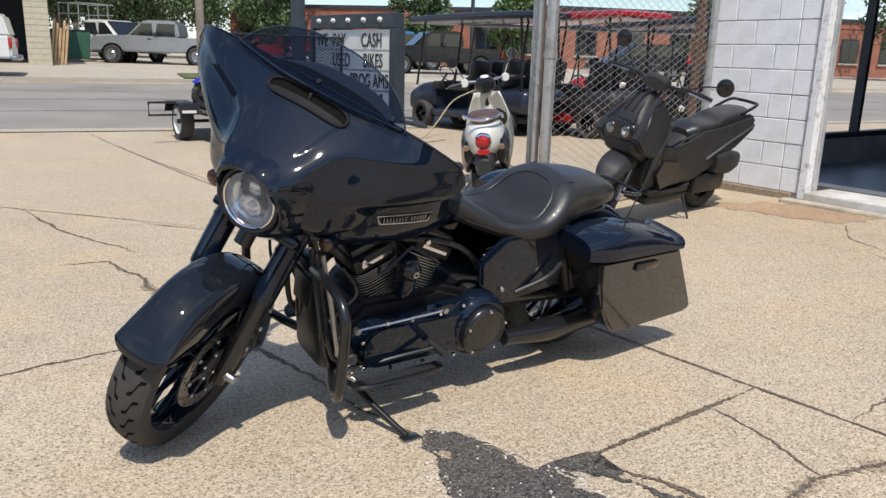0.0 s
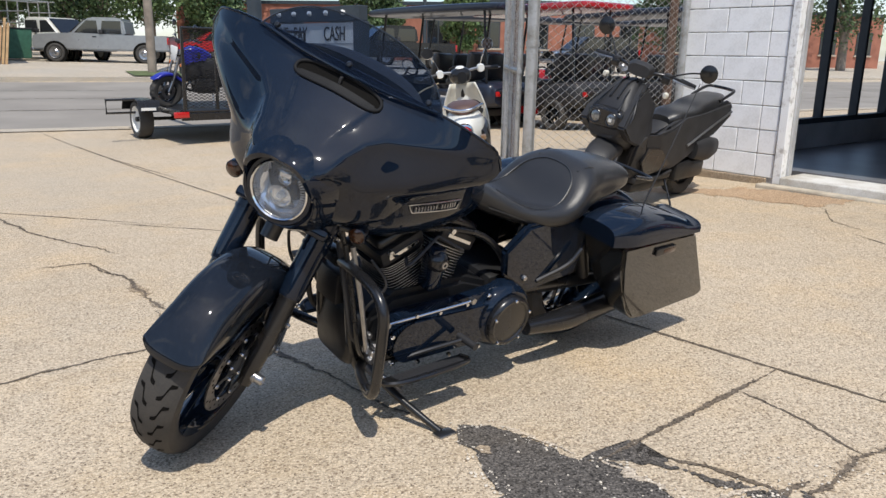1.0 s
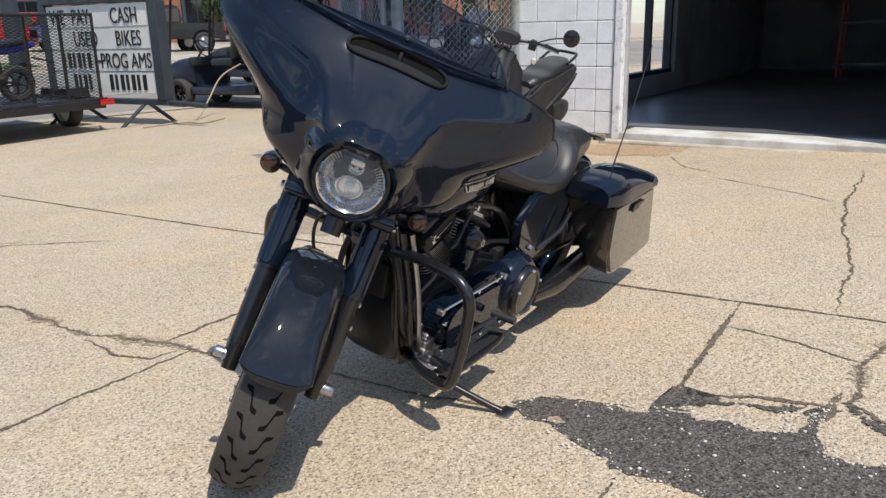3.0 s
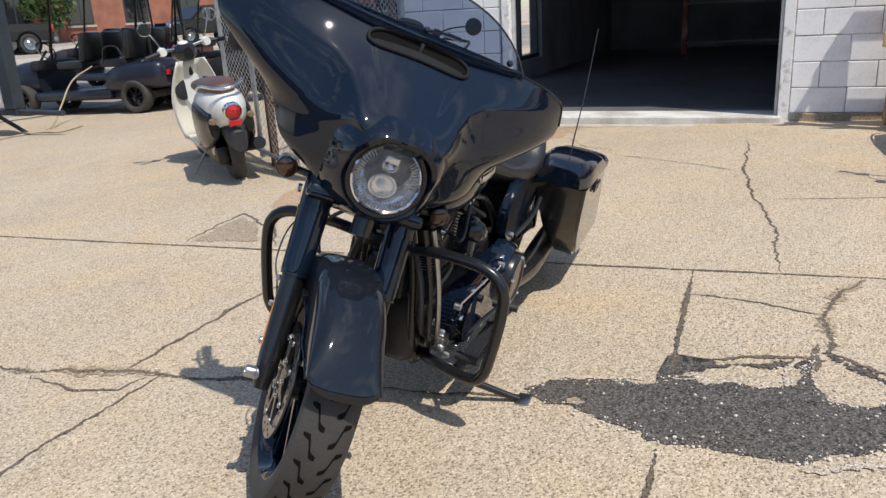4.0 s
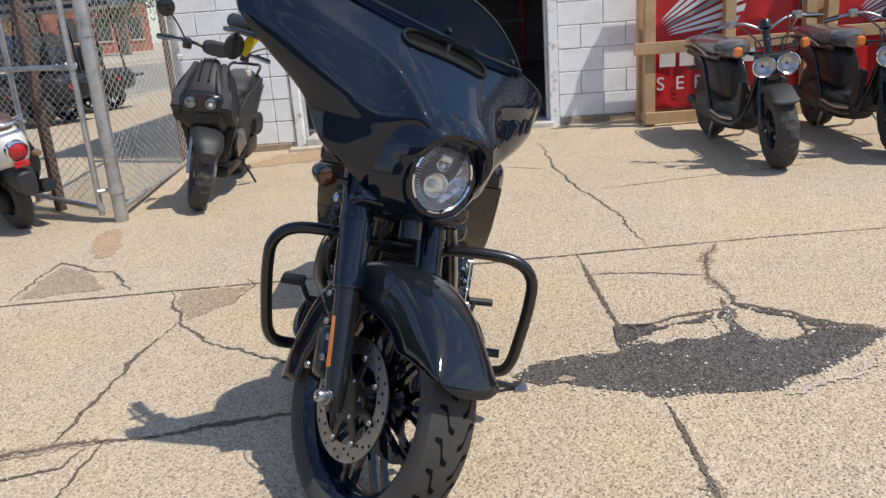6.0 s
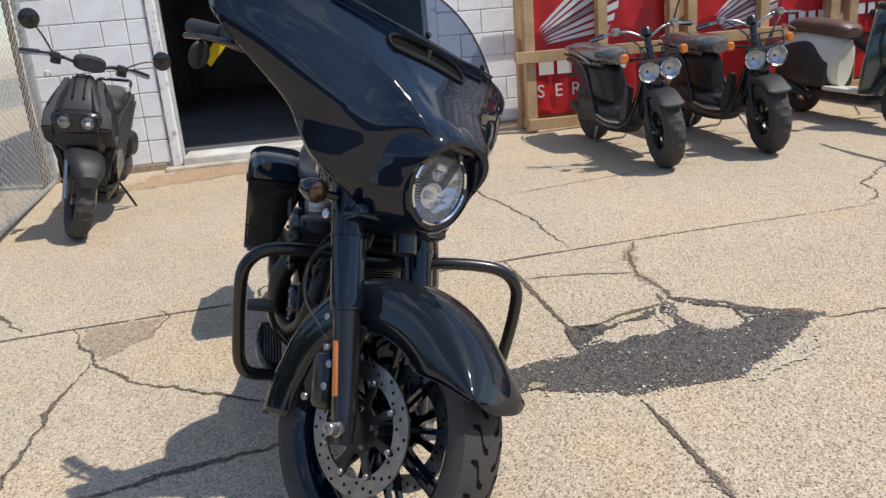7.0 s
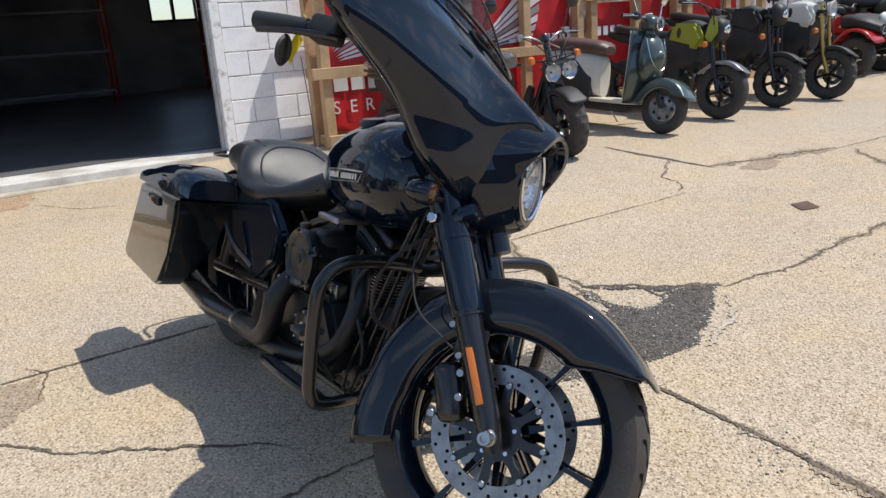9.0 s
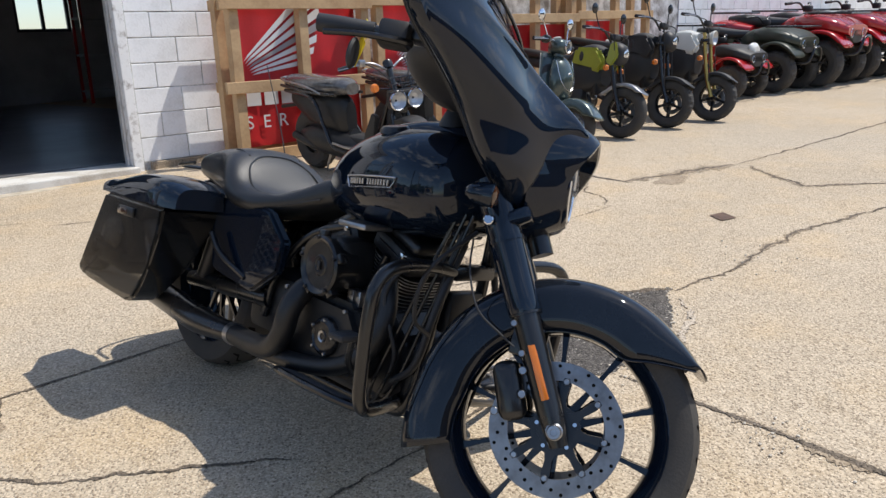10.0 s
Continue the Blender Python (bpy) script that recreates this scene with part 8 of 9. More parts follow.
        part("number_plate", box(1.06, 1.075, -0.10, 0.10, 0.62 + tall, 0.84 + tall, 0.01), M_BULB, t, "blank white front plate", True, S)
    for side in (1, -1):
        part("panel_vent", lathe([(0, 0.004), (0.030, 0.003), (0.034, 0.0), (0, 0.0)], 18, Matrix.Translation((0.74, side * 0.154, 0.71 + tall)) @ Matrix.Rotation(radians(-90 * side), 4, "X") @ Matrix.Diagonal((0.8, 1.5, 1, 1))), M_MATTE, t, "dark oval vent")
        if shell:
            part("lamp_wing", side_slab([(0.99, 0.66 + tall), (1.06, 0.62 + tall), (1.12, 0.72 + tall), (1.08, 0.86 + tall), (1.02, 0.84 + tall)], 0.095 if side > 0 else -0.120, 0.120 if side > 0 else -0.095, 0.01), shroud_mat, t, "", True, S)
        part("fork_clamp", box(0.985, 1.075, side * 0.085 - 0.03, side * 0.085 + 0.03, 0.70 + tall, 0.735 + tall, 0.008), M_SATIN, t, "", True, S)
        part("hose", tube([(0.95, side * 0.20, 0.95 + tall), (1.06, side * 0.17, 0.90 + tall), (1.08, side * 0.10, 0.70 + tall), (1.15, side * 0.10, 0.42)], 0.005, 6), M_MATTE, t, "", True, S)
        part("peg", tube([(0.50, side * 0.10, 0.30), (0.50, side * 0.24, 0.30)], 0.013, 8), M_STEEL, t)
    part("radiator_guard", box(0.86, 0.92, -0.10, 0.10, 0.40, 0.60 + tall, 0.012), M_DARK, t)
    part("meter", box(0.96, 1.03, -0.055, 0.055, 0.88 + tall, 0.94 + tall, 0.015), M_MATTE, t, "", True, S)
    part("side_stand", tube([(0.52, 0.10, 0.24), (0.54, 0.20, 0.06), (0.57, 0.23, 0.0), (0.61, 0.23, 0.01)], 0.008, 8), M_STEEL, t)
    part("shock", tube([(0.18, 0, 0.32), (0.24, 0, 0.60 + tall)], 0.028, 12), M_SATIN, t)
    return t


rx, ry = front_at(4.98, 0.88, ROW, 1.20)
mini_motorcycle(rest(rx, ry, ROW, -7), "black small motorcycle with yellow-green side panels and grey fender", M_MATTE, M_LIME, M_SATIN, M_STEEL, M_SATIN, "shell", tall=0.06, knobs=False, shell=M_MATTE)
rx, ry = front_at(5.50, 0.22, ROW, 1.20)
mini_motorcycle(rest(rx, ry, ROW, -7), "black small motorcycle with chunky tyres", M_MATTE, M_MATTE, M_SATIN, M_MATTE, M_SATIN, "shell", tall=0.14)
rx, ry = front_at(5.86, -0.40, ROW, 1.20)
mini_motorcycle(rest(rx, ry, ROW, -7), "white small motorcycle with gold fork and round lamp", M_WHITE, M_WHITE, M_GOLD, M_MATTE, M_SATIN, "round", tall=0.14)


# ---- quad bikes further along the wall ----
def quad_bike(m, label, paint, rack=True, nose=None):
    t = thing("quad_bike", m, label, "quad bike", "quad bikes along the wall")
    r = 0.29
    for x in (0.0, 1.22):
        for y in (-0.40, 0.40):
            small_wheel(t, Vector((x, y, r)), r, 0.21, 0.14, M_SATIN, 5, None, True, "wheel")
    for side in (1, -1):
        for x0, nm in ((1.22, "front_fender"), (0.0, "rear_fender")):
            add_solidify(part(nm, loft(fender_rings(Vector((x0, 0, r + 0.08)), 0.34, 0.17, 20, 165, 0.05, 16), False, False), paint if x0 > 1 else M_MATTE, t, "", True, Matrix.Translation((0, side * 0.36, 0))), 0.01)
        hb = part("handlebar", tube([(0.82, side * 0.03, 0.94), (0.80, side * 0.18, 1.03), (0.72, side * 0.36, 1.02)], 0.013, 10), M_SATIN, t)
        part("grip", tube([(0.75, side * 0.28, 1.03), (0.715, side * 0.39, 1.02)], 0.019, 10), M_MATTE, hb)
        round_lamp(t, (1.50, side * 0.20, 0.66), 0.055)
        part("a_arm", tube([(1.22, side * 0.10, 0.30), (1.22, side * 0.34, 0.29)], 0.022, 8), M_SATIN, t)
        part("footwell", box(0.38, 0.86, side * 0.33 - 0.12, side * 0.33 + 0.12, 0.30, 0.34, 0.012), M_MATTE, t)
    part("nose", body([(0.90, 0, 0.16, 0.50, 0.80), (1.10, 0, 0.26, 0.52, 0.82), (1.36, 0, 0.27, 0.52, 0.78), (1.50, 0, 0.16, 0.54, 0.70)], 24, 3), M_MATTE, t)
    part("bumper", tube([(1.40, -0.24, 0.40), (1.58, -0.20, 0.42), (1.62, -0.10, 0.60), (1.62, 0.10, 0.60), (1.58, 0.20, 0.42), (1.40, 0.24, 0.40)], 0.018, 10), M_SATIN, t)
    part("tank", body([(0.55, 0, 0.10, 0.62, 0.78), (0.70, 0, 0.16, 0.58, 0.86), (0.92, 0, 0.15, 0.60, 0.86)], 22, 2.8), paint, t)
    part("hood", body([(0.74, 0, 0.14, 0.66, 0.86), (0.95, 0, 0.34, 0.67, 0.90), (1.28, 0, 0.46, 0.66, 0.86), (1.50, 0, 0.34, 0.62, 0.76)], 24, 3.4), nose or paint, t, "moulded front deck")
    if nose:
        part("front_plate", body([(1.34, 0, 0.10, 0.74, 0.90), (1.40, 0, 0.16, 0.70, 0.92), (1.46, 0, 0.10, 0.70, 0.86)], 18, 2.6), M_WHITE, t, "rounded white front plate")
        for side in (1, -1):
            part("shroud", side_slab([(0.70, 0.62), (1.06, 0.64), (1.24, 0.84), (0.98, 0.92), (0.72, 0.84)], 0.16 if side > 0 else -0.24, 0.24 if side > 0 else -0.16, 0.03), paint, t)
            part("shroud_stripe", side_slab([(0.82, 0.70), (1.08, 0.72), (1.12, 0.77), (0.86, 0.77)], 0.2405 if side > 0 else -0.245, 0.245 if side > 0 else -0.2405), M_WHITE, t, "", False)
    part("rear_deck", body([(-0.40, 0, 0.34, 0.66, 0.78), (-0.12, 0, 0.46, 0.66, 0.83), (0.24, 0, 0.30, 0.62, 0.76)], 24, 3.4), paint, t, "moulded rear deck")
    part("seat", body([(0.62, 0, 0.08, 0.74, 0.84), (0.40, 0, 0.15, 0.72, 0.86), (0.05, 0, 0.18, 0.74, 0.90), (-0.16, 0, 0.14, 0.76, 0.88)], 22, 3), M_SEAT, t)
    part("engine", box(0.36, 0.90, -0.18, 0.18, 0.24, 0.56, 0.05), M_DARK, t)
    part("meter", box(0.80, 0.90, -0.06, 0.06, 0.92, 1.0, 0.02), M_MATTE, t)
    if rack:
        for x0, x1, z in ((1.0, 1.50, 0.90), (-0.38, 0.06, 0.92)):
            rk = part("rack", tube([(x0, -0.34, z), (x1, -0.34, z), (x1, 0.34, z), (x0, 0.34, z), (x0, -0.34, z)], 0.013, 8, 2, False), M_SATIN, t, "black tubular rack")
            for k in range(5):
                part("rack_bar", tube([(x0, -0.24 + k * 0.12, z), (x1, -0.24 + k * 0.12, z)], 0.009, 8), M_SATIN, rk)
    return t


M_OLIVE = surface("dark_olive_plastic", (0.045, 0.055, 0.042), rough=0.4, var=0.15, bump=0.0)
for (fx, fy), paint, rk, size, nose, lab in (((7.80, -1.58), M_RED, False, 0.80, M_MATTE, "red and white sport quad bike"),
                                             ((8.52, -2.58), M_OLIVE, True, 1.0, None, "dark olive quad bike with racks"),
                                             ((9.03, -3.52), M_RED, True, 1.17, None, "red utility quad bike with black racks"),
                                             ((9.82, -4.58), M_RED, True, 1.17, None, "red utility quad bike with black racks"),
                                             ((10.55, -5.55), M_RED, True, 1.17, None, "red utility quad bike with black racks"),
                                             ((11.3, -6.5), M_OLIVE, True, 1.17, None, "dark olive quad bike with racks")):
    rx, ry = front_at(fx, fy, ROW + 2, 1.22 * size)
    quad_bike(rest(rx, ry, ROW + 2) @ Matrix.Scale(size, 4), lab, paint, rk, nose)
# ---- marquee sign ----
def marquee(a, b, z0, z1):
    d = b - a
    yaw = math.degrees(math.atan2(d.y, d.x))
    w = d.length
    fit = w / 2.447
    g = gz(a.x, a.y)
    t = thing("marquee_sign", pose(a.x, a.y, g, 0, 0, yaw), "portable white letter board sign in a dark frame with bulbs", "sign")
    z0, z1 = z0 - g, z1 - g
    part("letter_board", box(0.03, w - 0.03, -0.05, 0.05, z0, z1, 0.004), M_SIGNFACE, t, "white letter board", False)
    part("header", box(-0.06, w + 0.10, -0.09, 0.09, z1 + 0.02, z1 + 0.24, 0.01), M_SIGNFRAME, t, "", False)
    part("frame_side", box(w - 0.028, w + 0.14, -0.09, 0.09, z0 - 0.08, z1 + 0.018, 0.008), M_SIGNFRAME, t, "", False)
    part("frame_side", box(-0.10, 0.028, -0.09, 0.09, z0 - 0.08, z1 + 0.018, 0.008), M_SIGNFRAME, t, "", False)
    part("frame_bottom", box(-0.10, w + 0.14, -0.07, 0.07, z0 - 0.16, z0 - 0.083, 0.008), M_SIGNFRAME, t, "", False)
    for k in range(1, 4):
        z = z0 + (z1 - z0) * k / 4
        part("track", box(0.03, w - 0.03, -0.056, -0.0505, z - 0.006, z + 0.006), M_STEEL, t, "", False)
    for k in range(5):
        part("bulb", lathe([(0, 0.10), (0.03, 0.085), (0.042, 0.05), (0.03, 0.015), (0.02, 0.0), (0, 0)], 16, Matrix.Translation((0.25 + k * (w - 0.5) / 4, -0.06, z1 + 0.115)) @ Matrix.Rotation(radians(60), 4, "X")), M_BULB, t, "white bulb")
    face = Matrix.Rotation(radians(90), 4, "X")
    h = (z1 - z0) / 4
    words = (((0.30, "WE"), (0.86, "PAY"), (1.86, "CASH")), ((0.92, "USED"), (1.90, "BIKES")), ((1.78, "PROG AMS"),), ())
    for row, line in enumerate(words):
        z = z1 - h * (row + 1) + 0.045
        for x, word in line:
            lettering("lettering", word, h * 0.98, Matrix.Translation((x * fit, -0.058, z)) @ face, M_INK, t, 0.004, 0.78 * fit)
    bars = [(0.30 + 0.12 * i, 2) for i in range(6)] + [(1.08, 2)] + [(0.50 + 0.12 * i, 3) for i in range(4)] + [(1.36 + 0.125 * i, 3) for i in range(7)]
    for i, (x0, row) in enumerate(bars):
        x = x0 * fit
        z = z1 - h * (row + 1) + 0.045
        if (x0, row) == (1.08, 2):
            part("letter_bar", box(x, x + 0.12, -0.060, -0.055, z + 0.08, z + 0.11), M_INK, t, "", False)
        else:
            part("letter_bar", box(x, x + 0.055 + 0.02 * (i % 2), -0.060, -0.055, z, z + h * 0.70), M_INK, t, "", False)
    for x in (0.35, w - 0.35):
        for s in (-1, 1):
            part("leg", tube([(x, 0, z0 - 0.12), (x + 0.12 * s, s * 0.42, -0.02)], 0.028, 8), M_SIGNFRAME, t)
    part("tongue", tube([(w + 0.1, 0, z0 - 0.12), (w + 0.9, -0.1, z0 - 0.14)], 0.035, 8), M_SIGNFRAME, t)
    return t


SIGN_L, SIGN_R = Vector((-3.06, 14.10)), Vector((-1.50, 12.48))
marquee(SIGN_L, SIGN_R, 0.32, 1.56)
hose = thing("hose", pose(0, 0, 0), "tan hose trailing over the concrete by the sign", "hose")
part("hose_line", tube([(-1.5, 12.6, gz(-1.5, 12.6) + 0.01), (-1.1, 12.9, gz(-1.1, 12.9) + 0.01), (-0.9, 13.4, 0.1), (-0.65, 13.8, 0.45), (-0.3, 14.3, 0.62)], 0.012, 8), M_ROPE, hose)
part("hose_line", tube([(-1.8, 12.2, gz(-1.8, 12.2) + 0.012), (-1.3, 12.5, gz(-1.3, 12.5) + 0.012), (-1.0, 12.2, gz(-1.0, 12.2) + 0.012), (-0.7, 12.7, gz(-0.7, 12.7) + 0.012)], 0.012, 8), M_ROPE, hose)


# ---- utility trailer with a ramp gate ----
def utility_trailer(m):
    t = thing("utility_trailer", m, "black utility trailer with an upright mesh ramp gate", "trailer")
    # x to the right along the axle, y away, z up
    for x in (-0.86, 0.86):
        wh = part("wheel", lathe([(0.19, -0.07), (0.172, -0.065), (0.15, 0.0), (0.172, 0.065), (0.19, 0.07)], 28, Matrix.Translation((x, 0, 0.27)) @ turned("x"), True), M_BULB, t, "white steel wheel")
        part("disc", lathe([(0, 0.04), (0.06, 0.04), (0.08, 0.02), (0.168, 0.04), (0.168, -0.04), (0.08, -0.02), (0, -0.04)], 24, Matrix.Translation((x, 0, 0.27)) @ turned("x")), M_BULB, wh)
        part("tyre", lathe(tyre_profile(0.275, 0.155, 0.19), 36, Matrix.Translation((x, 0, 0.27)) @ turned("x"), True), M_TYRE, wh, "black tyre")
        part("hub_cap", lathe([(0, 0.06), (0.035, 0.05), (0.04, 0.0), (0, 0)], 14, Matrix.Translation((x * 1.02, 0, 0.27)) @ (turned("x") if x > 0 else Matrix.Rotation(radians(-90), 4, "Y"))), M_SATIN, wh)
        add_solidify(part("fender", loft([[(x - 0.12, y, z), (x + 0.12, y, z)] for y, z in ((-0.42, 0.40), (-0.34, 0.56), (0.34, 0.56), (0.42, 0.40))], False, False), M_SATIN, t, "", False), 0.012)
    part("bed", box(-0.72, 0.72, -1.2, 1.2, 0.38, 0.43, 0.006), M_DARK, t, "", False)
    for x in (-0.74, 0.74):
        part("side_rail", box(x - 0.025, x + 0.025, -1.25, 1.25, 0.40, 0.47, 0.004), M_SATIN, t, "", False)
        tl = part("tail_light", box(x - 0.07 if x > 0 else x - 0.09, x + 0.09 if x > 0 else x + 0.07, -1.275, -1.252, 0.37, 0.45, 0.006), M_REDLENS, t, "red tail light")
    part("axle", tube([(-0.8, 0, 0.27), (0.8, 0, 0.27)], 0.025, 8), M_SATIN, t)
    part("cross_bar", box(-0.74, 0.74, -1.25, -1.20, 0.33, 0.43, 0.005), M_SATIN, t, "", False)
    part("reflector_strip", box(-0.96, -0.80, -0.43, -0.425, 0.42, 0.46), M_BULB, t, "", False)
    gate = part("ramp_gate", tube([(-0.70, -1.24, 0.46), (-0.70, -1.27, 1.55), (0.70, -1.27, 1.55), (0.70, -1.24, 0.46), (-0.70, -1.24, 0.46)], 0.024, 8, 2, False), M_SATIN, t, "black ramp gate frame")
    for x in (-0.35, 0.0, 0.35):
        part("gate_bar", tube([(x, -1.24, 0.46), (x, -1.27, 1.55)], 0.018, 8), M_SATIN, gate)
    bm = bmesh.new()
    nx, nz = 44, 52
    for i in range(nz):
        z = 0.50 + i * 0.02
        pts = [(-0.68 + 1.36 * k / nx, -1.262, z + (0.010 if (k + i) % 2 else 0.0)) for k in range(nx + 1)]
        for p, q in zip(pts, pts[1:]):
            v = [bm.verts.new(c) for c in ((p[0], p[1], p[2] - 0.0045), (q[0], q[1], q[2] - 0.0045), (q[0], q[1], q[2] + 0.0045), (p[0], p[1], p[2] + 0.0045))]
            bm.faces.new(v)
    em = part("expanded_mesh", bm, M_SATIN, gate, "black expanded steel mesh", False)
    em["kind"] = "stuff"
    part("tongue", tube([(0, 1.2, 0.42), (0, 2.3, 0.42)], 0.04, 8), M_SATIN, t)
    part("jack", tube([(0.08, 2.2, 0.0), (0.08, 2.2, 0.75)], 0.028, 8), M_SATIN, t)
    for x0 in (-1.02,):
        part("spare_frame", tube([(x0, -0.42, 0.40), (x0 - 0.30, -0.42, 0.40), (x0 - 0.30, -0.42, 0.58), (x0, -0.42, 0.58)], 0.018, 6, 2, False), M_SATIN, t)
    return t


TR = Vector((-3.77, 12.65))
utility_trailer(pose(TR.x, TR.y, gz(*TR), 0, 0, 38) @ Matrix.Diagonal((1.3, 1, 1, 1)))
tz = gz(*TR) + 0.43
mini_motorcycle(pose(-3.45, 13.05, tz - 0.02, -5, 0, 218), "blue dirt bike loaded on the trailer", M_BLUE, M_BLUE, M_STEEL, M_BLUE, M_SATIN, "plate", "", None, 0.08, 10)
quad = thing("loose_tyre", pose(-4.55, 12.95, tz + 0.26, 90, 0, 60), "black spare tyre lying on the trailer", "tyre")
part("tyre", lathe(tyre_profile(0.27, 0.18, 0.14), 32, None, True), M_TYRE, quad)


# ---- golf carts behind the fence ----
def golf_cart(m, label, paint, roof, long=1.7):
    t = thing("golf_cart", m, label, "golf cart", "golf carts in the yard")
    for x in (0, long):
        for y in (-0.48, 0.48):
            small_wheel(t, Vector((x, y, 0.26)), 0.26, 0.20, 0.16, M_SATIN, 7, None, False, "wheel")
    part("chassis", box(-0.30, long + 0.35, -0.42, 0.42, 0.22, 0.34, 0.03), M_MATTE, t)
    part("front_cowl", body([(long - 0.30, 0, 0.42, 0.34, 0.84), (long + 0.05, 0, 0.52, 0.32, 0.86), (long + 0.38, 0, 0.50, 0.30, 0.72), (long + 0.50, 0, 0.38, 0.34, 0.56)], 24, 4), paint, t)
    part("rear_body", body([(-0.55, 0, 0.44, 0.42, 0.70), (-0.40, 0, 0.54, 0.36, 0.80), (0.25, 0, 0.55, 0.34, 0.76), (0.52, 0, 0.50, 0.30, 0.66)], 24, 5), paint, t)
    part("sill", box(0.45, long - 0.25, -0.53, 0.53, 0.24, 0.38, 0.04), roof, t)
    rows2 = (0.16,) if long < 2.0 else (0.16, 1.0)
    for x in rows2:
        for y in (-0.25, 0.25):
            part("seat_cushion", box(x - 0.05, x + 0.45, y - 0.22, y + 0.22, 0.72, 0.84, 0.04), M_SEAT, t)
            part("seat_back", box(x - 0.12, x + 0.0, y - 0.22, y + 0.22, 0.84, 1.28, 0.045, Matrix.Translation((x, 0, 0.84)) @ Matrix.Rotation(radians(-10), 4, "Y") @ Matrix.Translation((-x, 0, -0.84))), M_SEAT, t)
    for side in (1, -1):
        part("roof_post", tube([(long + 0.20, side * 0.48, 0.80), (long - 0.02, side * 0.47, 1.96)], 0.022, 8), M_SATIN, t)
        part("roof_post", tube([(-0.38, side * 0.46, 0.78), (-0.30, side * 0.46, 1.96)], 0.022, 8), M_SATIN, t)
        part("grab_bar", tube([(0.10, side * 0.50, 0.80), (0.22, side * 0.50, 1.02), (0.45, side * 0.50, 1.0), (0.5, side * 0.5, 0.78)], 0.014, 8), M_SATIN, t)
        round_lamp(t, (long + 0.46, side * 0.34, 0.55), 0.06)
        part("tail_lamp", box(-0.585, -0.55, side * 0.38 - 0.05, side * 0.38 + 0.05, 0.56, 0.64, 0.01), M_REDLENS, t, "red tail lamp")
    rf = body([(-0.72, 0, 0.52, 1.96, 2.02), (-0.50, 0, 0.62, 1.94, 2.06), (long * 0.5, 0, 0.64, 1.94, 2.08), (long + 0.20, 0, 0.62, 1.94, 2.06), (long + 0.44, 0, 0.50, 1.94, 2.00)], 24, 6)
    part("roof", rf, roof, t, "moulded canopy roof")
    part("steering_wheel", lathe([(0.165, -0.012), (0.18, 0.0), (0.165, 0.012), (0.15, 0.0)], 24, Matrix.Translation((long - 0.42, 0.25, 1.02)) @ Matrix.Rotation(radians(-55), 4, "Y"), True), M_MATTE, t)
    part("steering_post", tube([(long - 0.42, 0.25, 1.02), (long - 0.12, 0.25, 0.72)], 0.02, 8), M_MATTE, t)
    part("dash", box(long - 0.38, long - 0.22, -0.46, 0.46, 0.72, 0.88, 0.04), M_MATTE, t)
    part("windscreen", box(long + 0.09, long + 0.10, -0.46, 0.46, 0.90, 1.35, 0.0, Matrix.Translation((long, 0, 0.9)) @ Matrix.Rotation(radians(-12), 4, "Y") @ Matrix.Translation((-long, 0, -0.9))), M_CLEAR, t, "clear windscreen", False)
    part("bag_rack", box(-0.80, -0.48, -0.36, 0.36, 0.60, 0.66, 0.02), M_MATTE, t)
    return t


golf_cart(rest(0.58, 14.2, 134), "black and navy golf cart with a navy canopy", M_NAVY, M_NAVY, 2.2)
golf_cart(rest(2.05, 13.9, 128), "black golf cart with a red canopy and red trim", M_MATTE, M_RED)
golf_cart(rest(3.9, 15.0, 128), "black golf cart with a dark canopy", M_MATTE, M_NAVY)
golf_cart(rest(5.6, 16.6, 128), "black golf cart with a dark canopy", M_MATTE, M_NAVY)
golf_cart(rest(1.3, 18.0, 130), "black golf cart with a navy canopy", M_MATTE, M_NAVY, 2.2)
golf_cart(rest(3.6, 19.2, 130), "red golf cart with a dark canopy", M_RED, M_NAVY)


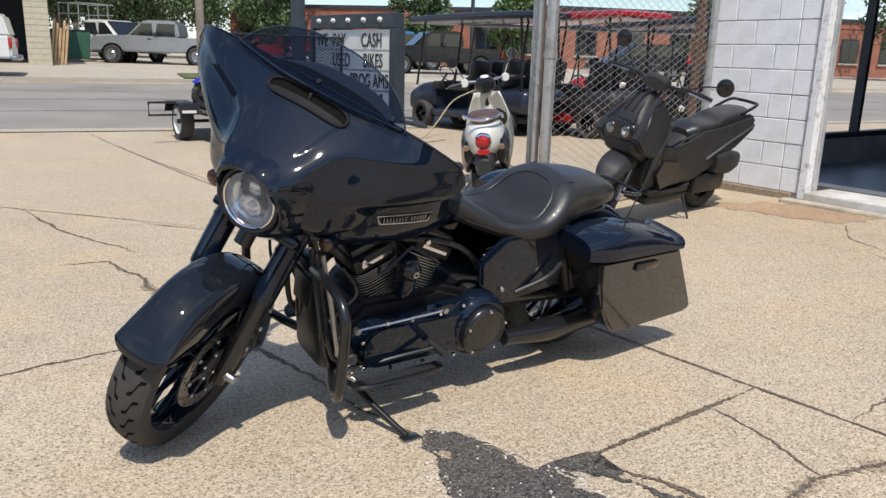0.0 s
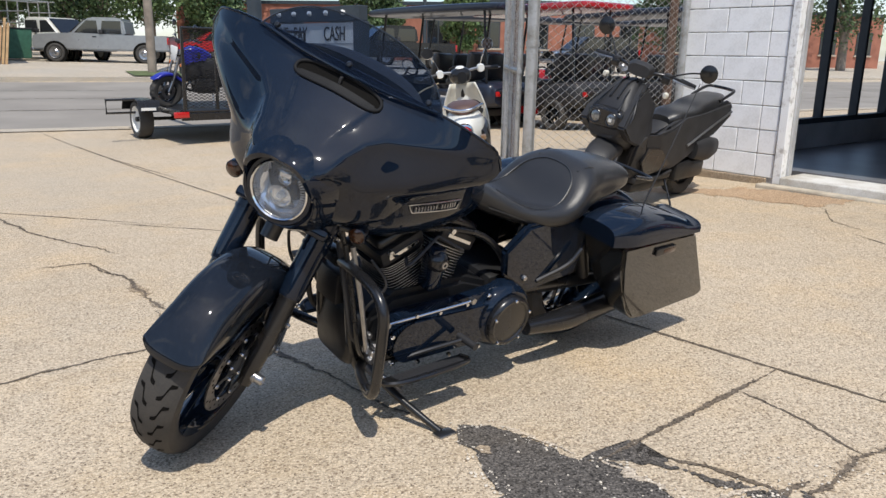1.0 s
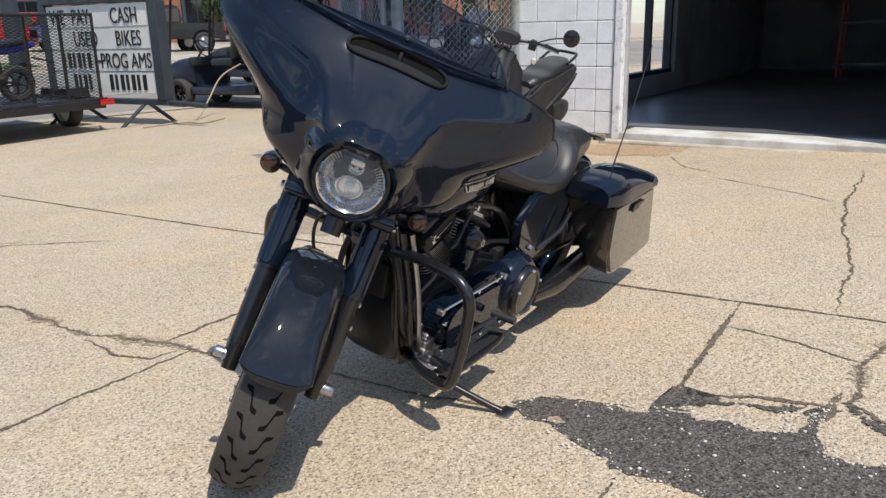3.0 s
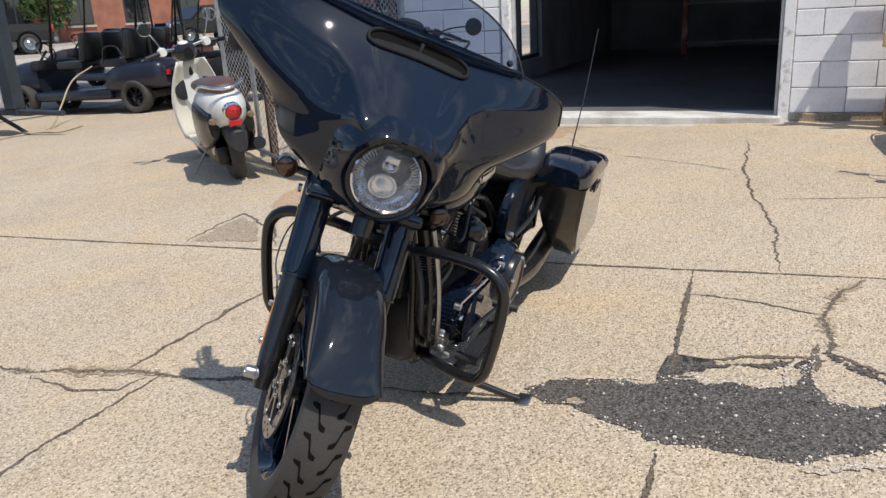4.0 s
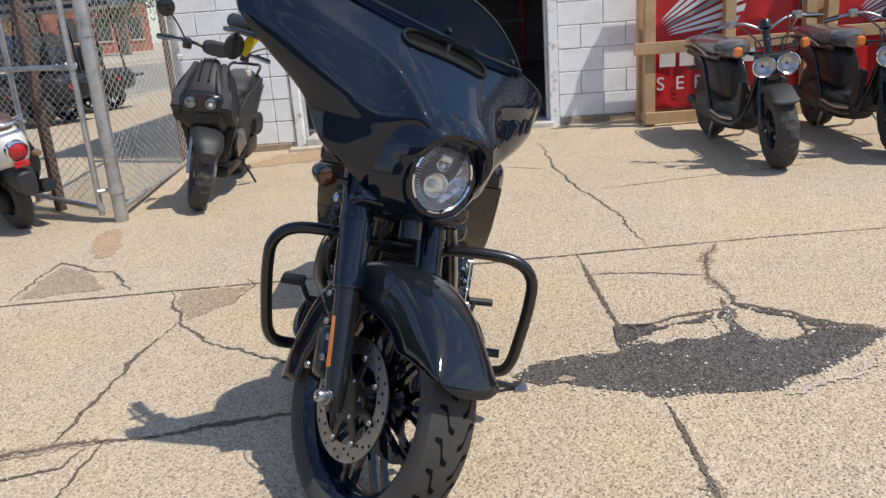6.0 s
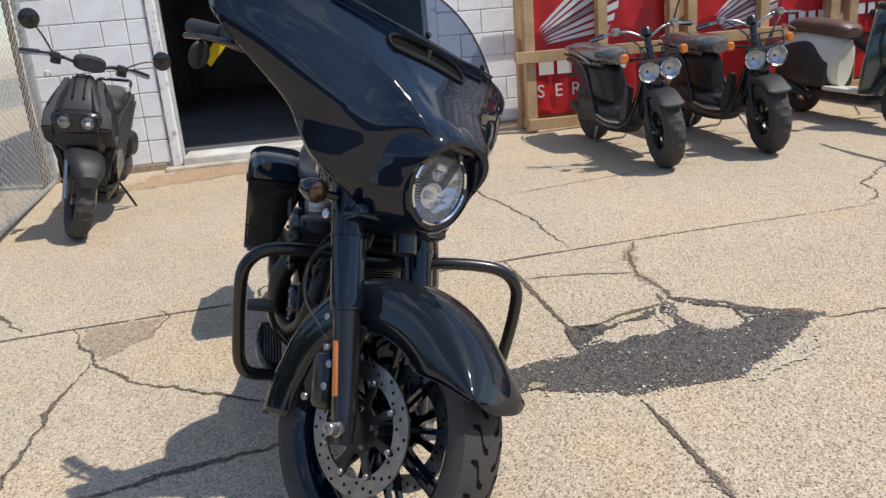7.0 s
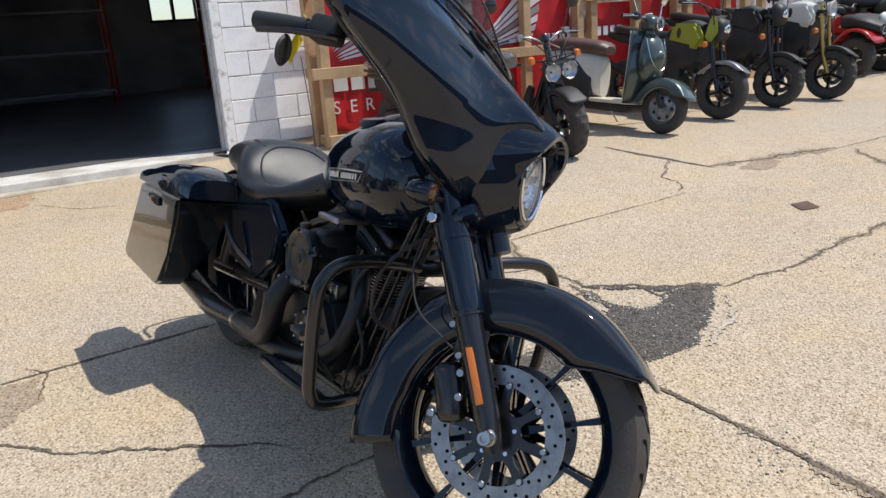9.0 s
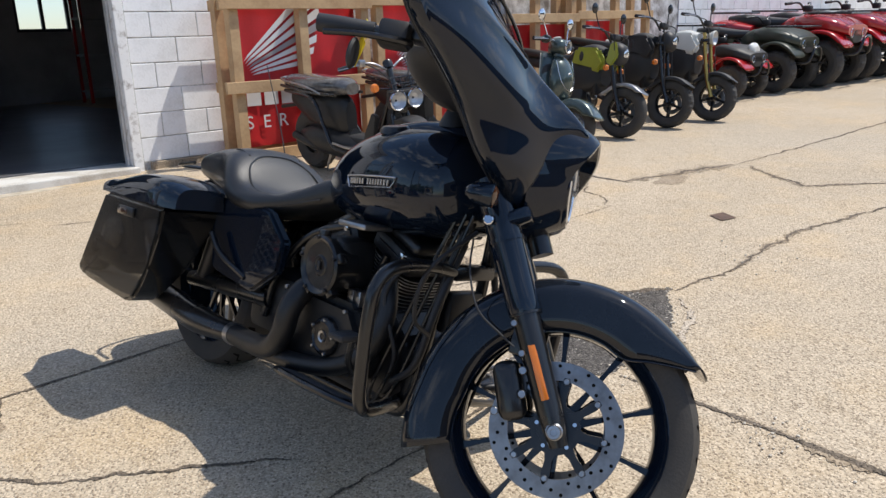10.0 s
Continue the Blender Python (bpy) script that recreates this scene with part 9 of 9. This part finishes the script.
# ---- cars and trucks across the street ----
def vehicle(name, m, label, category, profile, cab, paint, w=0.92, wheels=(0.0, 3.6), r=0.38, bed=None, glass_rows=(), grille=True):
    t = thing(name, m, label, category, "parked vehicles")
    body_ob = part("body", side_slab(profile, -w, w, 0.06), paint, t)
    part("cab", side_slab(cab, -w * 0.88, w * 0.88, 0.08), paint, t)
    for side in (1, -1):
        for x0, x1, z0, z1, sl in glass_rows:
            part("side_window", prism([(x0 + sl * 0.12, z1), (x1 - sl * 1.55, z1), (x1, z0), (x0, z0)], -0.012, 0.012, Matrix.Translation((0, side * w * 0.885, 0)) @ Matrix.Rotation(radians(90), 4, "X")), M_WINDOW, t, "dark side window", False)
        part("door_handle", box(glass_rows[0][0] + 0.05, glass_rows[0][0] + 0.22, side * w - 0.012, side * w + 0.02, glass_rows[0][2] - 0.16, glass_rows[0][2] - 0.11, 0.006), M_SATIN, t)
        part("mirror", box(glass_rows[-1][1] - 0.12, glass_rows[-1][1] + 0.04, side * w * 0.95 - 0.12, side * w * 0.95 + 0.12, glass_rows[0][2] - 0.02, glass_rows[0][2] + 0.16, 0.03), M_MATTE, t)
        part("headlight", box(profile[0][0] - 0.10, profile[0][0] + 0.03, side * w * 0.72 - 0.16, side * w * 0.72 + 0.16, 0.74, 0.92, 0.03), M_BOWL, t)
        part("tail_light", box(profile[-1][0] - 0.02, profile[-1][0] + 0.12, side * w * 0.93 - 0.05, side * w * 0.93 + 0.05, 0.80, 1.08, 0.02), M_REDLENS, t)
        for x in wheels:
            # near-black disc on the flank, painted as the arch's shaded hollow
            arch = part("wheel_arch", lathe([(0, -0.02), (r * 1.22, -0.02), (r * 1.22, 0.004), (0, 0.004)], 28, Matrix.Translation((x, side * w, r)) @ turned("y")), M_HOLLOW, t)
            wh = part("wheel", lathe([(0, 0.03), (r * 0.2, 0.04), (r * 0.35, 0.0), (r * 0.55, 0.01), (r * 0.62, 0.05), (r * 0.62, -0.1), (0, -0.1)], 24, Matrix.Translation((x, side * (w + 0.005), r)) @ (turned("y") if side > 0 else Matrix.Rotation(radians(90), 4, "X"))), M_STEEL, t)
            part("tyre", lathe(tyre_profile(r, 0.24, r * 0.62), 32, Matrix.Translation((x, side * (w - 0.075), r)) @ turned("y"), True), M_TYRE, wh)
    if grille:
        part("grille", box(profile[0][0] - 0.02, profile[0][0] + 0.04, -w * 0.5, w * 0.5, 0.62, 0.95, 0.03), M_HOLLOW, t)
    part("bumper", box(profile[0][0] - 0.05, profile[0][0] + 0.12, -w * 0.96, w * 0.96, 0.42, 0.60, 0.05), M_STEEL, t)
    part("rear_bumper", box(profile[-1][0] - 0.14, profile[-1][0] + 0.05, -w * 0.96, w * 0.96, 0.44, 0.60, 0.05), M_STEEL, t)
    part("windscreen", prism([(cab[0][0] + 0.02, -0.72), (cab[0][0] + 0.02, 0.72), (cab[0][0] + 0.04, 0.72), (cab[0][0] + 0.04, -0.72)], 0, 0.01), M_WINDOW, t, "", False)
    return t


def pickup(m, label, paint, bedcap=False, rack=False, r=0.39):
    prof = [(4.50, 0.50), (4.52, 1.00), (4.36, 1.12), (3.10, 1.20), (3.00, 1.16), (-1.0, 1.14), (-1.02, 0.50), (-0.6, 0.42), (4.2, 0.42)]
    cab = [(3.06, 1.14), (2.36, 1.78), (2.16, 1.86), (1.02, 1.86), (0.84, 1.78), (0.74, 1.14)]
    t = vehicle("pickup_truck", m, label, "truck", prof[:6] + [(-1.02, 0.50)], cab, paint, 0.95, (0.0, 3.6), r, None, ((1.86, 2.84, 1.20, 1.72, 0.34), (0.92, 1.76, 1.20, 1.72, 0.06)))
    part("windshield", prism([(3.03, 1.20), (2.38, 1.78), (2.41, 1.81), (3.07, 1.21)], -0.74, 0.74, Matrix.Rotation(radians(90), 4, "X")), M_WINDOW, t, "dark windshield", False)
    # near-black sheet that paints the shade of an open bed
    part("bed_floor", box(-0.9, 0.70, -0.8, 0.8, 1.142, 1.15), M_HOLLOW, t, "", False)
    if bedcap:
        part("bed_cap", side_slab([(0.70, 1.10), (0.66, 1.78), (-0.85, 1.76), (-1.0, 1.10)], -0.90, 0.90, 0.08), paint, t, "white truck cap")
        for side in (1, -1):
            part("cap_window", box(-0.65, 0.45, side * 0.90 - 0.006, side * 0.90 + 0.006, 1.26, 1.60, 0.0), M_WINDOW, t, "", False)
    if rack:
        for side in (1, -1):
            for x in (-0.9, -0.2, 0.5):
                part("rack_post", tube([(x, side * 0.85, 1.1), (x, side * 0.80, 2.6)], 0.03, 6), M_GALV, t)
            for z in (1.6, 2.1, 2.58):
                part("rack_rail", tube([(-0.95, side * 0.82, z), (0.9, side * 0.82, z)], 0.025, 6), M_GALV, t)
        for x in (-0.9, 0.5):
            part("rack_bar", tube([(x, -0.8, 2.6), (x, 0.8, 2.6)], 0.025, 6), M_GALV, t)
    return t


def sedan(m, label, paint, tall=0.0):
    prof = [(3.55, 0.42), (3.58, 0.72), (3.40, 0.84), (2.55, 0.95 + tall * 0.4), (-0.75, 1.0 + tall * 0.5), (-0.90, 0.45)]
    cab = [(2.60, 0.92 + tall * 0.4), (1.85, 1.42 + tall), (0.1, 1.45 + tall), (-0.7, 0.98 + tall * 0.5)]
    t = vehicle("car", m, label, "car", prof, cab, paint, 0.88, (0.0, 2.7), 0.33, None, ((1.0, 2.2, 1.0 + tall * 0.45, 1.36 + tall * 0.95, 0.22), (-0.35, 0.92, 1.0 + tall * 0.45, 1.36 + tall * 0.95, 0.12)))
    return t


def veh(x, y, heading):
    return rest(x, y, heading, 0, 3.2)


pickup(veh(-13.0, 35.24, 187), "silver extended-cab pickup truck parked across the street", M_SILVERCAR)
pickup(veh(-19.6, 37.9, -25), "white pickup truck with a tall steel ladder rack", M_WHITE, False, True)
pickup(veh(-15.0, 22.6, 207), "white pickup truck with a white bed cap", M_WHITE, True)
pickup(veh(-0.8, 36.5, 200), "black pickup truck parked across the street", M_SATIN)
sedan(veh(-7.0, 41.0, 205), "red sport utility vehicle parked by the brick building", M_RED, 0.25)
sedan(veh(-10.6, 42.5, 205), "dark red car parked by the brick building", M_RED, 0.0)
pickup(veh(-3.4, 41.0, 205), "bright blue pickup truck parked by the brick building", M_SKYBLUE)
sedan(veh(8.0, 38.0, 200), "dark car parked across the street", M_SATIN, 0.2)
sedan(veh(13.5, 36.0, 200), "dark car parked across the street", M_NAVY, 0.2)


# ---- buildings across the street ----
def brick_block(a, b, h, deep, label, cols, bars=()):
    d = b - a
    t = tagged(thing("brick_building", pose(a.x, a.y, gz(a.x, a.y) - 0.3, 0, 0, math.degrees(math.atan2(d.y, d.x))), label, "building"))
    w = d.length
    part("wall", box(0, w, 0, deep, 0, h), M_BRICK, t, "red brick wall", False)
    part("coping", box(-0.1, w + 0.1, -0.1, deep + 0.1, h, h + 0.22), M_SIGNFRAME, t, "", False)
    part("band", box(0, w, -0.05, 0.0 - 0.003, h - 0.45, h - 0.33), M_BRICK, t, "", False)
    for k in range(cols):
        x = (k + 0.5) * w / cols
        win = part("window", box(x - 0.75, x + 0.75, -0.06, 0.05, 1.2, 2.9), M_SIGNFRAME, t, "", False)
        part("pane", box(x - 0.66, x - 0.04, -0.075, -0.062, 1.3, 2.8), M_WINDOW, win, "", False)
        part("pane", box(x + 0.04, x + 0.66, -0.075, -0.062, 1.3, 2.8), M_WINDOW, win, "", False)
        part("sill", box(x - 0.85, x + 0.85, -0.12, -0.004, 1.08, 1.197), M_WALK, win, "", False)
    for x, n in bars:
        for i in range(n):
            part("word_bar", box(x + i * 0.34, x + i * 0.34 + 0.22, -0.03, -0.004, h - 1.05, h - 0.72), M_SIGNFRAME, t, "", False)
    return t


brick_block(Vector((-18, 54.2)), Vector((1.2, 51.5)), 3.75, 9, "long low red brick building across the street", 6, ((9.0, 14),))
brick_block(Vector((1.25, 51.5)), Vector((34, 62)), 4.05, 9, "long low red brick building across the street", 10, ((3.0, 9),))

sid = thing("garage_building", pose(-16.5, 29.2, gz(-16.5, 29.2) - 0.3, 0, 0, 30), "beige sided garage with a dark open door", "building")
for k in range(22):
    part("siding_board", box(-0.8, 0.0, -0.05, 0.02, 0.3 + k * 0.21, 0.3 + k * 0.21 + 0.20, 0.0, Matrix.Rotation(radians(0), 4, "X")), M_SIDING, sid, "", False)
part("wall", box(-0.8, 0, 0.022, 9, 0, 5.2), M_SIDING, sid, "", False)
part("wall", box(-7.5, -5.6, 0.0, 9, 0, 5.2), M_SIDING, sid, "", False)
part("lintel", box(-5.6, -0.8, 0.0, 0.3, 4.2, 5.2), M_SIDING, sid, "", False)
part("back_wall", box(-5.6, -0.8, 8.5, 9, 0, 5.2), M_SIGNFRAME, sid, "", False)
part("roof", box(-7.8, 0.4, -0.4, 9.3, 5.2, 5.5), M_SIGNFRAME, sid, "", False)
binn = thing("dumpster", pose(-18.9, 34.6, gz(-18.9, 34.6), 0, 0, 30), "green steel dumpster beside the garage", "dumpster")
part("bin", side_slab([(-0.9, 0.1), (0.9, 0.1), (1.0, 1.3), (-1.0, 1.3)], -0.7, 0.7, 0.03), M_GREENBIN, binn)
part("lid", box(-1.02, 1.02, -0.72, 0.72, 1.31, 1.36, 0.01), M_MATTE, binn)
pal = thing("pallet_stack", pose(-16.95, 29.9, gz(-16.95, 29.9), 0, 8, 30), "wooden boards leaning by the garage", "boards")
for k in range(5):
    part("board", box(-0.05 + k * 0.12, 0.04 + k * 0.12, -0.03, 0.03, 0, 1.75 - 0.15 * (k % 3), 0.004), M_LUMBER, pal, "", False)


# ---- poles and trees ----
def pole(x, y, r, h, mat, label):
    t = thing("utility_pole", pose(x, y, gz(x, y)), label, "pole")
    part("shaft", tube([(0, 0, -0.1), (0, 0, h * 0.5), (0.03, 0, h)], [r, r * 0.9, r * 0.75], 16), mat, t)
    if mat is M_BARK:
        part("cross_arm", box(-1.1, 1.1, -0.06, 0.06, h - 0.8, h - 0.66), M_BARK, t, "", False)
    return t


pole(-9.9, 26.9, 0.145, 9.5, M_BARK, "weathered wooden utility pole on the verge")
pole(-4.15, 17.2, 0.16, 7.5, M_SIGNFRAME, "dark steel pole by the street")
pole(-1.2, 47.0, 0.12, 9.0, M_SIGNFRAME, "dark lamp pole before the brick building")


def tree(x, y, h, spread_, seed, mat=M_LEAF, leaves=6500):
    rng = random.Random(seed)
    t = thing("tree", pose(x, y, gz(x, y) - 0.1, 0, 0, rng.uniform(0, 360)), "leafy green summer tree across the street", "tree", "street trees")
    trunk = bmesh.new()
    add_tube(trunk, [(0, 0, 0), (0.05, 0.03, h * 0.25), (-0.05, 0.05, h * 0.5), (0.05, 0, h * 0.8)], [h * 0.028, h * 0.022, h * 0.015, h * 0.004], 10)
    clumps = []
    for k in range(18):
        a, z = rng.uniform(0, 6.28), h * rng.uniform(0.26, 0.92)
        rr = spread_ * rng.uniform(0.25, 0.9) * math.sin(math.pi * min(0.95, max(0.12, (z / h - 0.22) / 0.86)))
        c = Vector((rr * math.cos(a), rr * math.sin(a), z))
        clumps.append((c, h * rng.uniform(0.10, 0.17)))
        add_tube(trunk, [(0, 0, z * 0.55), (c.x * 0.5, c.y * 0.5, z * 0.82), c], [h * 0.010, h * 0.006, h * 0.002], 6, 3)
    part("trunk", trunk, M_BARK, t)
    verts, faces = [], []
    for _ in range(leaves):
        c, r = clumps[rng.randrange(len(clumps))]
        d = Vector((rng.gauss(0, 1), rng.gauss(0, 1), rng.gauss(0, 0.8))).normalized() * r * rng.uniform(0.35, 1.1) ** 0.6
        p = c + d
        s = rng.uniform(0.07, 0.16) * (2600 / leaves) ** 0.5 * 1.6 if leaves > 2000 else h * rng.uniform(0.014, 0.030)
        u = Vector((rng.gauss(0, 1), rng.gauss(0, 1), rng.gauss(0, 1))).normalized()
        v = u.cross(Vector((rng.gauss(0, 1), rng.gauss(0, 1), rng.gauss(0, 1)))).normalized()
        i = len(verts)
        verts += [p - u * s, p - v * s * 0.6, p + u * s, p + v * s * 0.6]
        faces.append((i, i + 1, i + 2, i + 3))
    me = bpy.data.meshes.new("crown")
    me.from_pydata([tuple(v) for v in verts], [], faces)
    me.materials.append(mat)
    cr = new("crown", me)
    cr.parent = t
    cr["kind"] = "stuff"
    return t


for i, (x, y, h, sp) in enumerate(((-30, 50, 11, 4.6), (-25.5, 46, 10, 4.2), (-22, 52, 12, 5.0), (-17.5, 48, 9, 3.8), (-38, 56, 13, 6), (-12.8, 45.5, 7.5, 3.0), (-4.2, 46.6, 5.6, 2.0),
                                   (1.3, 49.5, 4.6, 1.6), (13, 46, 9.5, 4.2), (17.5, 50, 10.5, 4.6), (26, 52, 11, 5), (-45, 46, 12, 5.5), (-33, 42, 9, 4.0),
                                   (-26, 41.5, 7.5, 3.4), (-20.5, 44, 8.0, 3.6), (-23.5, 47, 9, 3.8), (-15.0, 52, 8.5, 3.6), (-29, 58, 11, 5))):
    tree(x, y, h, sp, 40 + i, M_LEAF if i % 2 else M_LEAFDARK)
# wooded distance beyond the far buildings
for i, a in enumerate((109, 115, 121, 127, 133)):
    tree(95 * math.cos(radians(a)), 95 * math.sin(radians(a)) + 10, 11 + (i * 7) % 5, 6.5, 200 + i, M_LEAFDARK, 1800)
# ---- blocks of the white wall ----
BL, BH, GAP = 0.42, 0.21, 0.009


def block_mesh(name, w):
    bm = bmesh.new()
    add_box(bm, 0, w - GAP, -0.012, 0.03, 0, BH - GAP, 0.004, None, 1)
    me = bpy.data.meshes.new(name)
    bm.to_mesh(me)
    bm.free()
    me.materials.append(M_BLOCK)
    return me


CUT = {}
FULL, HALF = block_mesh("block", BL), block_mesh("half_block", BL / 2)


def lay(parent, s0, s1, z0, rows, limit=999):
    count = 0
    for k in range(rows):
        z = z0 + k * BH
        s = s0
        first = k % 2 == 1
        while s < s1 - 0.03:
            left = s1 - s
            if first:
                me, w = HALF, BL / 2
                first = False
            elif left >= BL - 1e-3:
                me, w = FULL, BL
            elif left >= BL / 2 - 1e-3:
                me, w = HALF, BL / 2
            elif left > 0.03:
                w = left
                key = round(left, 3)
                if key not in CUT:
                    CUT[key] = block_mesh("cut_block", left)
                me = CUT[key]
            else:
                break
            ob = new("block", me)
            ob.parent = parent
            rng = random.Random(k * 131 + int(s * 100))
            m = wall_pose(s, rng.uniform(-0.0015, 0.0015), z)
            ob.matrix_world = m
            s += w
            count += 1
    return count


lay(wall_left, CORNER, -0.01, 0.105, 13)
lay(wall_right, DOOR_W + 0.01, DOOR_W + 2.11, 0.165, 12)
n0 = lay(wall_right, 10.95, 16.0, 0.165, 11)
rest_blocks = bmesh.new()
for k in range(14):
    s = 16.0 + (BL / 2 if k % 2 else 0)
    while s < SHOP_END - BL:
        add_box(rest_blocks, s, s + BL - GAP, -0.012, 0.03, 0.165 + k * BH, 0.165 + (k + 1) * BH - GAP, 0.0, None)
        s += BL
rest_blocks.transform(wall_pose(0, 0))
far_blocks = part("far_blocks", rest_blocks, M_BLOCK, wall_right, "", False)
far_blocks["kind"] = "stuff"
